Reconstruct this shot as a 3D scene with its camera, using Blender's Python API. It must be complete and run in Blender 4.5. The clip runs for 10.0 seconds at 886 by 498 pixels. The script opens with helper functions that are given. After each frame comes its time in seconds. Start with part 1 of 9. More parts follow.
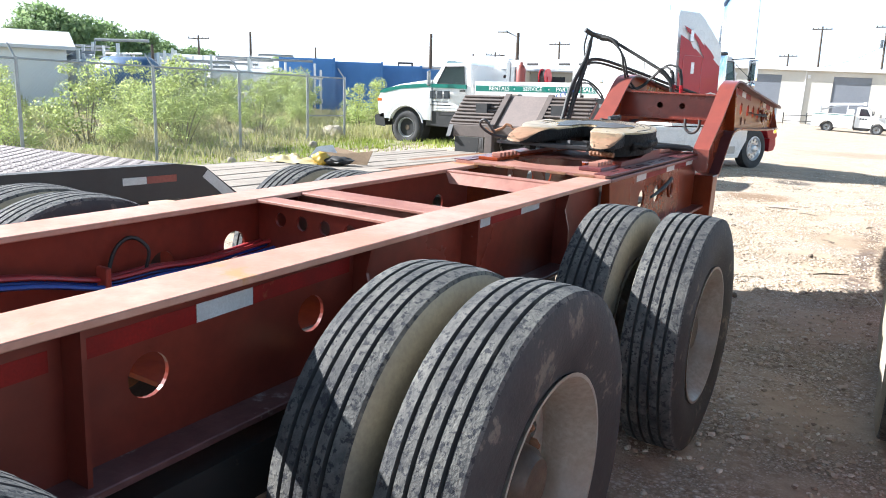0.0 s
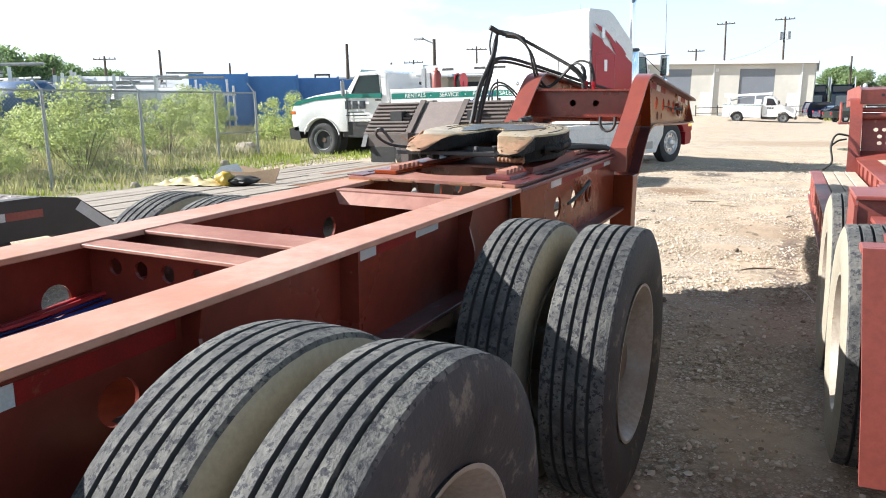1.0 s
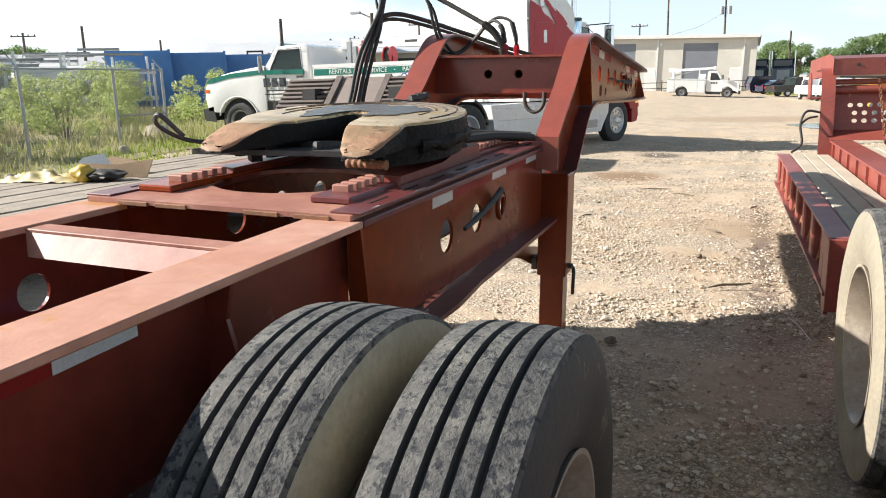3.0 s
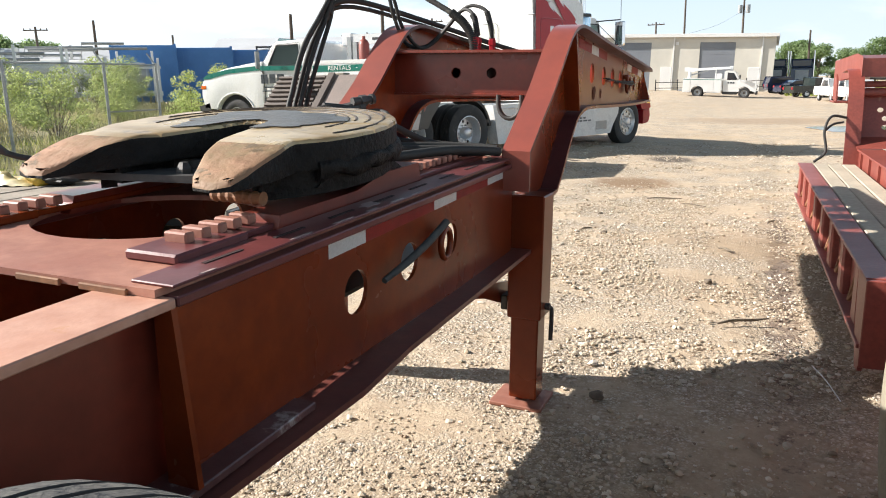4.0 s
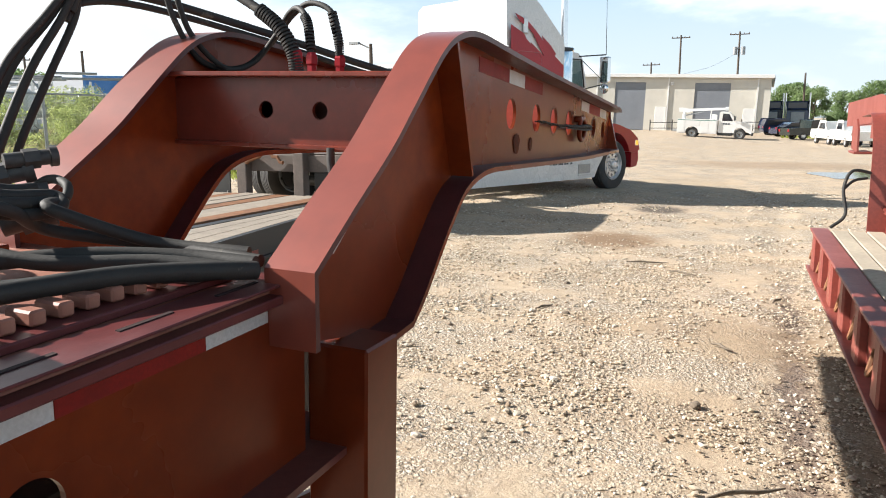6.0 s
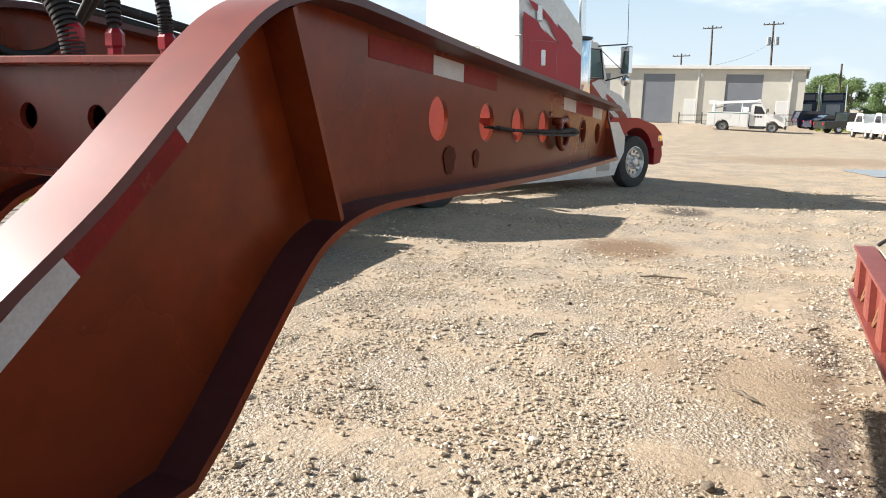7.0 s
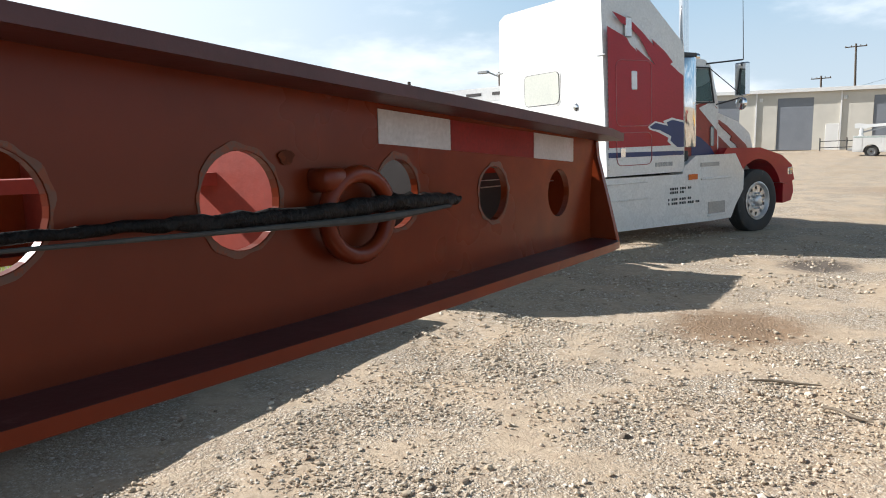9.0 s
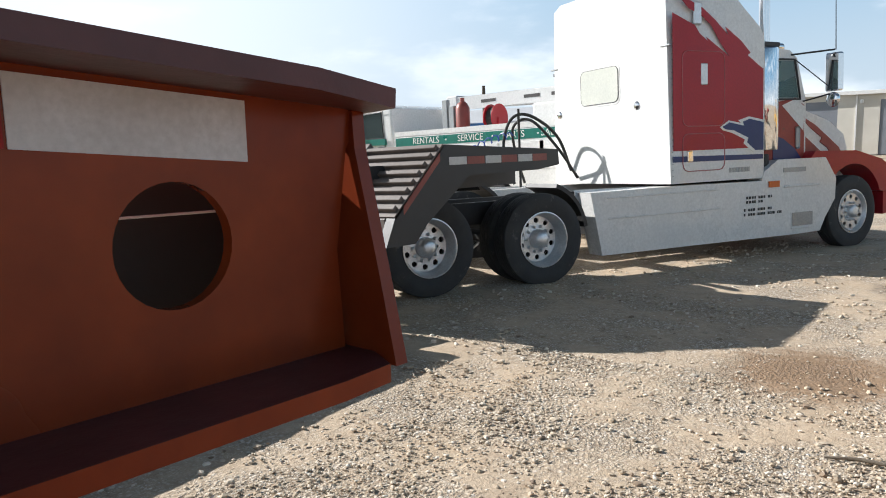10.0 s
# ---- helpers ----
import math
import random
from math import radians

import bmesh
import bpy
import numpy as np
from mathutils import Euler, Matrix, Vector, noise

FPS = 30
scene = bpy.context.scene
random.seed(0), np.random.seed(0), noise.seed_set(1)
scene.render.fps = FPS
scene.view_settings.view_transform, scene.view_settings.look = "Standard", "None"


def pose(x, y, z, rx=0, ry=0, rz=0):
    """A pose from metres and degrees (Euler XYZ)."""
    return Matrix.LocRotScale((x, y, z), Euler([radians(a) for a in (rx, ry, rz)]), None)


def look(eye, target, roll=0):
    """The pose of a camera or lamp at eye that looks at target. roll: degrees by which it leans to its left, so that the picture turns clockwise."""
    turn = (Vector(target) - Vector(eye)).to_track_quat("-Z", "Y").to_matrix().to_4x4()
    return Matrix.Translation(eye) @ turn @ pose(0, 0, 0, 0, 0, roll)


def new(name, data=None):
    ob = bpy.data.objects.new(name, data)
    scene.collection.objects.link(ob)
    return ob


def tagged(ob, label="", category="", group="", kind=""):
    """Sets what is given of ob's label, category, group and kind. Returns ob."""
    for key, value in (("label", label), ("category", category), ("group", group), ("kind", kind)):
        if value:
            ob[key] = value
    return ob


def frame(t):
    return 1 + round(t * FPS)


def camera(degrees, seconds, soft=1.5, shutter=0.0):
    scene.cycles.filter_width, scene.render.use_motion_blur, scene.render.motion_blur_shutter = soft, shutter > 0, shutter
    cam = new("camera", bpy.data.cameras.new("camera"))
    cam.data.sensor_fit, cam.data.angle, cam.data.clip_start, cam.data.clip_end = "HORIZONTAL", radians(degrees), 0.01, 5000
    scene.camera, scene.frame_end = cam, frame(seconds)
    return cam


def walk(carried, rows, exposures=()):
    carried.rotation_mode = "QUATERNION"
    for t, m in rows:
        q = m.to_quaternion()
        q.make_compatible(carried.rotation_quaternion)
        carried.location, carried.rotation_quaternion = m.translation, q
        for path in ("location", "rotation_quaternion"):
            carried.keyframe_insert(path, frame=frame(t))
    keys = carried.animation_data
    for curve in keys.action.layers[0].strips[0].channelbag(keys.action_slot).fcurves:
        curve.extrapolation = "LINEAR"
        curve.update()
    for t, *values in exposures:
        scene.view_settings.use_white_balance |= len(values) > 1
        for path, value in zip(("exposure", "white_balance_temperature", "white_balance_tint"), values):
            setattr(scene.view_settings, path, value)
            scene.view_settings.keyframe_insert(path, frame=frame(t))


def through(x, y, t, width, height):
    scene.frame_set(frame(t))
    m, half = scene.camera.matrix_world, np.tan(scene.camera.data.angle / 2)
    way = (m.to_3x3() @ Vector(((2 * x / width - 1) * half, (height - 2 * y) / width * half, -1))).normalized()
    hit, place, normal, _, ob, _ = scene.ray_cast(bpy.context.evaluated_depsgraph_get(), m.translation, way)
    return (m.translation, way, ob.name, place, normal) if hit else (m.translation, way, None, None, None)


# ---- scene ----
cam = camera(61.7, 10.0, soft=1.0)
PATH = [
    (0, (0.132, -0.259, 1.505), (-0.902, 1.407, 1.111), 1.7),
    (0.5, (0.095, 0.008, 1.51), (-0.853, 1.743, 1.208), 0.0),
    (1, (0.024, 0.28, 1.495), (-0.854, 2.038, 1.123), -1.2),
    (1.5, (-0.16, 0.69, 1.489), (-0.97, 2.496, 1.2), -2.2),
    (2, (-0.261, 1.101, 1.461), (-1.028, 2.917, 1.123), -2.2),
    (2.5, (-0.253, 1.526, 1.478), (-1.042, 3.323, 1.093), -2.0),
    (2.7, (-0.257, 1.684, 1.460), (-1.005, 3.498, 1.042), -1.9),
    (3.8, (-0.288, 2.565, 1.478), (-1.075, 4.348, 1.030), -0.6),
    (4, (-0.285, 2.715, 1.471), (-1.07, 4.502, 1.033), -1.2),
    (4.5, (-0.371, 3.112, 1.493), (-1.069, 4.962, 1.19), -0.4),
    (5, (-0.351, 3.536, 1.469), (-1.151, 5.336, 1.12), -1.5),
    (5.5, (-0.336, 3.947, 1.493), (-1.145, 5.74, 1.13), -0.9),
    (5.7, (-0.366, 4.137, 1.477), (-1.130, 5.953, 1.136), -0.3),
    (6.8, (-0.373, 5.100, 1.540), (-1.232, 6.868, 1.171), -0.2),
    (7, (-0.391, 5.298, 1.525), (-1.236, 7.073, 1.158), -0.2),
    (7.5, (-0.476, 5.831, 1.565), (-1.371, 7.595, 1.27), -2.2),
    (8, (-0.448, 6.359, 1.539), (-1.46, 8.055, 1.225), -1.7),
    (8.5, (-0.485, 6.863, 1.529), (-1.52, 8.567, 1.375), -2.8),
    (9, (-0.564, 7.369, 1.511), (-1.706, 8.99, 1.253), -2.5),
    (9.5, (-0.613, 7.916, 1.484), (-1.932, 9.39, 1.192), -1.9),
    (10, (-0.726, 8.463, 1.473), (-2.04, 9.953, 1.239), -2.6),
]
walk(cam, [(t, look(eye, target, roll)) for t, eye, target, roll in PATH],
     [(0, 1.74, 5850, 10), (0.5, 1.6, 5950, 10), (1, 1.42, 6100, 10), (2, 1.22, 6350, 10), (2.7, 1.18, 6500, 10), (4, 1.12, 6500, 10), (5.5, 1.12, 6500, 10), (7, 1.0, 6500, 10), (7.5, 0.93, 6450, 10), (8.5, 0.82, 6250, 10), (9.2, 0.78, 6250, 10), (10, 0.74, 6200, 10)])

# ---- world and sun ----
SUN_DIR = Vector((-1.62, -0.42, 1.0)).normalized()
world = bpy.data.worlds.new("sky")
scene.world = world
world.use_nodes = True
wn, wl = world.node_tree.nodes, world.node_tree.links
sky = wn.new("ShaderNodeTexSky")
sky.sky_type = "NISHITA"
sky.sun_disc = False
sky.sun_elevation = math.asin(SUN_DIR.z)
sky.sun_rotation = math.atan2(SUN_DIR.x, SUN_DIR.y)
sky.air_density, sky.dust_density, sky.ozone_density = 1.0, 0.7, 1.2
K = 1 / 0.0255
wtc = wn.new("ShaderNodeTexCoord")
wsep = wn.new("ShaderNodeSeparateXYZ")
wl.new(wtc.outputs["Generated"], wsep.inputs["Vector"])


def world_range(src, a, b, c, d):
    n = wn.new("ShaderNodeMapRange")
    n.interpolation_type = "SMOOTHSTEP"
    for key, val in (("From Min", a), ("From Max", b), ("To Min", c), ("To Max", d)):
        n.inputs[key].default_value = val
    wl.new(src, n.inputs["Value"])
    return n.outputs["Result"]


def world_mix(fac, a, b):
    n = wn.new("ShaderNodeMixRGB")
    for sock, v in ((n.inputs["Fac"], fac), (n.inputs["Color1"], a), (n.inputs["Color2"], b)):
        if isinstance(v, tuple):
            sock.default_value = (*(q * K for q in v), 1)
        else:
            wl.new(v, sock)
    return n.outputs["Color"]


# pale horizon haze under a light blue, with a wide white glow on the sun's side
low_sky = world_mix(world_range(wsep.outputs["Z"], 0.0, 0.34, 0.0, 1.0), (0.40, 0.46, 0.50), (0.175, 0.320, 0.455))
wdot = wn.new("ShaderNodeVectorMath")
wdot.operation = "DOT_PRODUCT"
wdot.inputs[1].default_value = SUN_DIR
wl.new(wtc.outputs["Generated"], wdot.inputs[0])
low_sky = world_mix(world_range(wdot.outputs["Value"], 0.22, 0.80, 0.0, 0.85), low_sky, (0.66, 0.69, 0.71))
# broken clouds
wmap = wn.new("ShaderNodeMapping")
wmap.inputs["Scale"].default_value = (1.0, 1.0, 3.0)
wl.new(wtc.outputs["Generated"], wmap.inputs["Vector"])
wno = wn.new("ShaderNodeTexNoise")
wno.inputs["Scale"].default_value, wno.inputs["Detail"].default_value, wno.inputs["Roughness"].default_value = 3.1, 8.0, 0.56
wl.new(wmap.outputs["Vector"], wno.inputs["Vector"])
low_sky = world_mix(world_range(wno.outputs["Fac"], 0.47, 0.68, 0.0, 0.85), low_sky, (0.66, 0.69, 0.71))
full_sky = world_mix(world_range(wsep.outputs["Z"], 0.62, 0.36, 0.06, 1.0), sky.outputs["Color"], low_sky)
wl.new(full_sky, wn["Background"].inputs["Color"])
wn["Background"].inputs["Strength"].default_value = 0.0255
sun_data = bpy.data.lights.new("sun", "SUN")
sun_data.energy, sun_data.angle, sun_data.color = 5.0, radians(0.55), (1.0, 0.955, 0.90)
sun = new("sun", sun_data)
sun.matrix_world = look(SUN_DIR * 60, (0, 0, 0))

# ---- materials ----


def mat(name, c1, c2=None, rough=0.6, metal=0.0, s1=2.5, s2=45.0, bump=0.15, bs=70.0, wear=None, wear_at=0.62, wear_scale=6.0, coat=0.0, rvar=0.12, dist=0.004):
    """A surface with a coarse and a fine variation of colour, an uneven gloss, relief and patches of wear."""
    m = bpy.data.materials.new(name)
    m.use_nodes = True
    nd, ln = m.node_tree.nodes, m.node_tree.links
    b = nd["Principled BSDF"]
    tc = nd.new("ShaderNodeTexCoord")

    def noise_tex(scale, detail=5.0, r=0.6):
        n = nd.new("ShaderNodeTexNoise")
        n.inputs["Scale"].default_value, n.inputs["Detail"].default_value, n.inputs["Roughness"].default_value = scale, detail, r
        ln.new(tc.outputs["Object"], n.inputs["Vector"])
        return n

    def ramp(src, a, b_):
        r = nd.new("ShaderNodeMapRange")
        r.inputs["From Min"].default_value, r.inputs["From Max"].default_value = a, b_
        ln.new(src, r.inputs["Value"])
        return r.outputs["Result"]

    def mix(fac, a, b_):
        x = nd.new("ShaderNodeMixRGB")
        for sock, v in ((x.inputs["Fac"], fac), (x.inputs["Color1"], a), (x.inputs["Color2"], b_)):
            if isinstance(v, (tuple, list)):
                sock.default_value = (*v, 1)
            elif isinstance(v, float):
                sock.default_value = v
            else:
                ln.new(v, sock)
        return x.outputs["Color"]

    c2 = c2 or tuple(v * 0.8 for v in c1)
    big, fine = noise_tex(s1), noise_tex(s2, 3.0)
    col = mix(ramp(big.outputs["Fac"], 0.35, 0.65), c1, c2)
    col = mix(ramp(fine.outputs["Fac"], 0.3, 0.95), col, tuple(v * 0.78 for v in c2))
    if wear:
        wn_ = noise_tex(wear_scale, 9.0, 0.68)
        col = mix(ramp(wn_.outputs["Fac"], wear_at, wear_at + 0.05), col, wear)
    ln.new(col, b.inputs["Base Color"])
    rr = nd.new("ShaderNodeMapRange")
    rr.inputs["To Min"].default_value, rr.inputs["To Max"].default_value = max(0.02, rough - rvar), min(1.0, rough + rvar)
    ln.new(big.outputs["Fac"], rr.inputs["Value"])
    ln.new(rr.outputs["Result"], b.inputs["Roughness"])
    b.inputs["Metallic"].default_value = metal
    b.inputs["Coat Weight"].default_value = coat
    if bump:
        bp = nd.new("ShaderNodeBump")
        bp.inputs["Strength"].default_value, bp.inputs["Distance"].default_value = bump, dist
        ln.new(noise_tex(bs, 4.0).outputs["Fac"], bp.inputs["Height"])
        ln.new(bp.outputs["Normal"], b.inputs["Normal"])
    return m


def glass(name, tint=(0.6, 0.75, 0.75), rough=0.03):
    m = bpy.data.materials.new(name)
    m.use_nodes = True
    b = m.node_tree.nodes["Principled BSDF"]
    b.inputs["Base Color"].default_value = (*tint, 1)
    b.inputs["Transmission Weight"].default_value = 0.9
    b.inputs["Roughness"].default_value, b.inputs["IOR"].default_value = rough, 1.2
    return m


RED = mat("red_oxide_paint", (0.250, 0.042, 0.0080), (0.150, 0.023, 0.0070), rough=0.27, s1=1.1, s2=14, bump=0.10, bs=7, wear=(0.13, 0.06, 0.04), wear_at=0.735, wear_scale=4.0, rvar=0.07, dist=0.0015)
FLANGE_DUST = mat("dusty_lower_flange", (0.20, 0.095, 0.085), (0.11, 0.045, 0.042), rough=0.36, s1=2.6, s2=22, bump=0.25, bs=40, wear=(0.40, 0.34, 0.31), wear_at=0.585, wear_scale=5.0)
# dark wine that paints shade onto the top flange's sides and underside
WINE_SHADE = mat("dark_wine_flange_shade", (0.115, 0.030, 0.028), (0.070, 0.020, 0.020), rough=0.42, s1=3.0, s2=20, bump=0.2, bs=40, wear=(0.17, 0.09, 0.08), wear_at=0.68, wear_scale=9)
FLANGE_BROWN = mat("dull_brown_flange_paint", (0.19, 0.058, 0.042), (0.13, 0.038, 0.030), rough=0.42, s1=2.2, s2=20, bump=0.15, bs=40, wear=(0.24, 0.13, 0.11), wear_at=0.68, wear_scale=5.0)
RED_REAR = mat("wine_red_rail_and_beam_shade", (0.225, 0.040, 0.022), (0.135, 0.024, 0.015), rough=0.30, s1=1.6, s2=14, bump=0.14, bs=9, wear=(0.20, 0.10, 0.08), wear_at=0.70, wear_scale=5.0, rvar=0.09, dist=0.0018)
DECK_WINE = mat("wine_red_deck_paint", (0.155, 0.040, 0.038), (0.105, 0.026, 0.026), rough=0.34, s1=2.0, s2=18, bump=0.12, bs=30, wear=(0.34, 0.20, 0.17), wear_at=0.715, wear_scale=9.0)
BARE_PATCH = mat("pale_bare_primer", (0.46, 0.36, 0.34), (0.34, 0.24, 0.23), rough=0.5, s1=14, bump=0.1)
SLOT_SHADE = mat("slot_shade", (0.030, 0.009, 0.008), (0.020, 0.007, 0.006), rough=0.8, bump=0.0)
RED_TOP = mat("red_oxide_paint_weathered", (0.30, 0.062, 0.034), (0.22, 0.046, 0.028), rough=0.37, s1=1.0, s2=12, bump=0.06, bs=8, wear=(0.24, 0.12, 0.08), wear_at=0.735, wear_scale=4.0, rvar=0.07, dist=0.0012)
# bleached and dusty red, lightened further to paint in the sun's glare
BLEACHED_GLARE = mat("bleached_red_with_glare", (0.55, 0.32, 0.235), (0.45, 0.20, 0.125), rough=0.46, s1=2.2, s2=18, bump=0.2, bs=60, wear=(0.42, 0.19, 0.06), wear_at=0.59, wear_scale=3.2)
RED_DUSTY = mat("red_oxide_paint_dusty", (0.42, 0.20, 0.135), (0.26, 0.090, 0.060), rough=0.58, s1=2.6, s2=20, bump=0.15, bs=120, wear=(0.34, 0.18, 0.07), wear_at=0.66, wear_scale=3.5)
RUST = mat("rusty_steel", (0.30, 0.13, 0.05), (0.17, 0.075, 0.035), rough=0.75, s1=9, s2=80, bump=0.3)
ORANGE_RED = mat("worn_orange_primer", (0.38, 0.055, 0.03), (0.29, 0.04, 0.025), rough=0.5, s1=4, wear=(0.16, 0.06, 0.03), wear_at=0.62)
BRIGHT_RED = mat("right_trailer_red", (0.30, 0.072, 0.050), (0.21, 0.050, 0.038), rough=0.45, s1=2.2, wear=(0.38, 0.18, 0.12), wear_at=0.66)
TAPE_W = mat("reflective_tape_white", (0.62, 0.62, 0.60), (0.52, 0.51, 0.48), rough=0.35, s1=12, s2=150, bump=0.04, wear=(0.42, 0.37, 0.30), wear_at=0.72, wear_scale=18)
TAPE_R = mat("reflective_tape_red", (0.29, 0.014, 0.011), (0.20, 0.014, 0.010), rough=0.5, s1=10, s2=150, bump=0.04, wear=(0.22, 0.05, 0.025), wear_at=0.62, wear_scale=14)
RUBBER = mat("tyre_rubber", (0.030, 0.030, 0.032), (0.055, 0.053, 0.05), rough=0.8, s1=6, s2=70, bump=0.25, bs=140, wear=(0.10, 0.092, 0.08), wear_at=0.60, wear_scale=7)
TREAD = mat("dusty_tread", (0.155, 0.148, 0.128), (0.048, 0.048, 0.049), rough=0.88, s1=9.0, s2=60, bump=0.9, bs=95, wear=(0.022, 0.023, 0.027), wear_at=0.525, wear_scale=48, dist=0.005)
WALL_DUST = mat("dusty_sidewall", (0.33, 0.29, 0.21), (0.25, 0.22, 0.165), rough=0.9, s1=5, s2=60, bump=0.2, wear=(0.12, 0.11, 0.095), wear_at=0.64, wear_scale=5)
WALL_DARK = mat("scuffed_sidewall", (0.014, 0.014, 0.016), (0.046, 0.042, 0.038), rough=0.7, s1=7, s2=50, bump=0.5, wear=(0.13, 0.108, 0.082), wear_at=0.575, wear_scale=7)
RIM_CREAM = mat("dusty_painted_rim", (0.40, 0.355, 0.29), (0.27, 0.215, 0.16), rough=0.36, s1=5, s2=60, bump=0.1, wear=(0.25, 0.16, 0.10), wear_at=0.66, wear_scale=9)
ALU = mat("polished_aluminium", (0.80, 0.80, 0.80), (0.68, 0.68, 0.68), rough=0.38, metal=0.75, s1=6, bump=0.04)
CHROME = mat("chrome", (0.88, 0.88, 0.88), (0.84, 0.84, 0.84), rough=0.06, metal=1.0, bump=0.0, rvar=0.03)
STEEL = mat("dark_steel", (0.10, 0.095, 0.09), (0.065, 0.06, 0.058), rough=0.6, metal=0.4, s1=8, bump=0.2)
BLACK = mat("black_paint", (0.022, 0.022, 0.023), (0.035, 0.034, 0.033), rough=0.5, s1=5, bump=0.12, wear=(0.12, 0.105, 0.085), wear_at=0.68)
HOSE = mat("black_hose_rubber", (0.020, 0.019, 0.017), (0.034, 0.032, 0.028), rough=0.68, s1=12, bump=0.25, bs=120, wear=(0.10, 0.09, 0.07), wear_at=0.63, wear_scale=14)
GREASE = mat("black_grease", (0.007, 0.007, 0.007), (0.020, 0.018, 0.016), rough=0.55, s1=16, s2=70, bump=1.0, bs=34, dist=0.014, wear=(0.05, 0.04, 0.03), wear_at=0.64, wear_scale=30)
WORN_PLATE = mat("worn_greasy_plate", (0.54, 0.40, 0.205), (0.33, 0.225, 0.11), rough=0.30, metal=0.15, s1=4.5, s2=24, bump=0.40, bs=22, wear=(0.16, 0.105, 0.055), wear_at=0.60, wear_scale=7)
GREASE_FILM = mat("dried_grease_film", (0.040, 0.035, 0.030), (0.085, 0.07, 0.055), rough=0.36, s1=7, s2=40, bump=1.0, bs=24, dist=0.007, wear=(0.30, 0.22, 0.12), wear_at=0.61, wear_scale=8)
PLATE_GROOVE = mat("dirty_groove", (0.075, 0.052, 0.032), (0.045, 0.032, 0.022), rough=0.6, s1=14, bump=0.2)
PLATE_LEG = mat("caked_brown_ramp", (0.20, 0.145, 0.07), (0.32, 0.17, 0.095), rough=0.7, s1=6, s2=30, bump=0.8, bs=24, wear=(0.12, 0.08, 0.04), wear_at=0.58, wear_scale=10, dist=0.008)
NECK_BROWN = mat("rusty_brown_ramp", (0.15, 0.115, 0.095), (0.10, 0.08, 0.068), rough=0.55, s1=4, s2=40, bump=0.2, wear=(0.24, 0.18, 0.14), wear_at=0.66)
WHITE = mat("white_vehicle_paint", (0.80, 0.795, 0.775), (0.73, 0.725, 0.70), rough=0.28, s1=1.6, s2=30, bump=0.02, coat=0.4, wear=(0.52, 0.49, 0.42), wear_at=0.68, wear_scale=4)
TRUCK_RED = mat("truck_red_paint", (0.42, 0.018, 0.028), (0.36, 0.016, 0.024), rough=0.34, s1=1.4, bump=0.01, coat=0.12)
TRUCK_RED.node_tree.nodes["Principled BSDF"].inputs["Specular IOR Level"].default_value = 0.3
TRUCK_SEAL = mat("faded_red_seal", (0.50, 0.17, 0.17), (0.42, 0.13, 0.13), rough=0.4, bump=0.0)
TRUCK_BLUE = mat("truck_blue_paint", (0.014, 0.036, 0.15), (0.011, 0.028, 0.12), rough=0.38, s1=3, bump=0.01, coat=0.05)
GREEN = mat("green_stripe_paint", (0.006, 0.17, 0.125), (0.005, 0.14, 0.105), rough=0.3, s1=4, bump=0.01)
INK = mat("dark_lettering", (0.015, 0.022, 0.028), (0.022, 0.03, 0.036), rough=0.5, bump=0.0)
AMBER = mat("amber_lens", (0.75, 0.16, 0.02), (0.65, 0.13, 0.02), rough=0.2, bump=0.0)
GLASS = glass("cab_glass", (0.35, 0.5, 0.5))
PANE = mat("frosted_rear_window", (0.62, 0.63, 0.55), (0.55, 0.56, 0.5), rough=0.15, s1=2, bump=0.0)
# near-black that stands in for shade inside openings
RECESS_SHADE = mat("dark_recess_shade", (0.02, 0.02, 0.022), (0.03, 0.03, 0.03), rough=0.8)
WOOD = mat("weathered_deck_wood", (0.36, 0.305, 0.24), (0.26, 0.22, 0.175), rough=0.85, s1=3, s2=40, bump=0.5, bs=30, wear=(0.17, 0.14, 0.11), wear_at=0.63, wear_scale=5)
CARDBOARD = mat("cardboard", (0.36, 0.25, 0.15), (0.29, 0.20, 0.12), rough=0.9, s1=4)
YELLOW = mat("yellow_plastic_sheet", (0.55, 0.43, 0.17), (0.42, 0.35, 0.17), rough=0.5, s1=5)
BRIGHT_YELLOW = mat("bright_yellow_plastic", (0.60, 0.40, 0.04), (0.50, 0.33, 0.05), rough=0.4, s1=8)
PLATE = mat("checker_plate", (0.28, 0.225, 0.195), (0.22, 0.18, 0.16), rough=0.5, metal=0.3, s1=3, s2=40, bump=0.2)
BEIGE = mat("beige_metal_siding", (0.64, 0.605, 0.525), (0.60, 0.565, 0.49), rough=0.5, s1=0.3, s2=0.5, bump=0.0)
GREY_DOOR = mat("grey_roller_door", (0.23, 0.245, 0.27), (0.20, 0.215, 0.24), rough=0.5, s1=0.8, bump=0.05)
WHITE_TRIM = mat("white_trim", (0.78, 0.77, 0.74), (0.72, 0.71, 0.68), rough=0.5, s1=1)
STEEL_BLUE = mat("faded_steel_blue_paint", (0.06, 0.13, 0.25), (0.045, 0.10, 0.20), rough=0.5, s1=2.5, wear=(0.14, 0.17, 0.21), wear_at=0.6)
BLUE = mat("blue_container_paint", (0.075, 0.225, 0.52), (0.06, 0.19, 0.44), rough=0.45, s1=1.5)
GALV = mat("galvanised_steel", (0.42, 0.43, 0.43), (0.34, 0.35, 0.35), rough=0.45, metal=0.6, s1=6, bump=0.05)
POLE_WOOD = mat("pole_wood", (0.13, 0.10, 0.075), (0.09, 0.07, 0.055), rough=0.9, s1=3, bump=0.3)


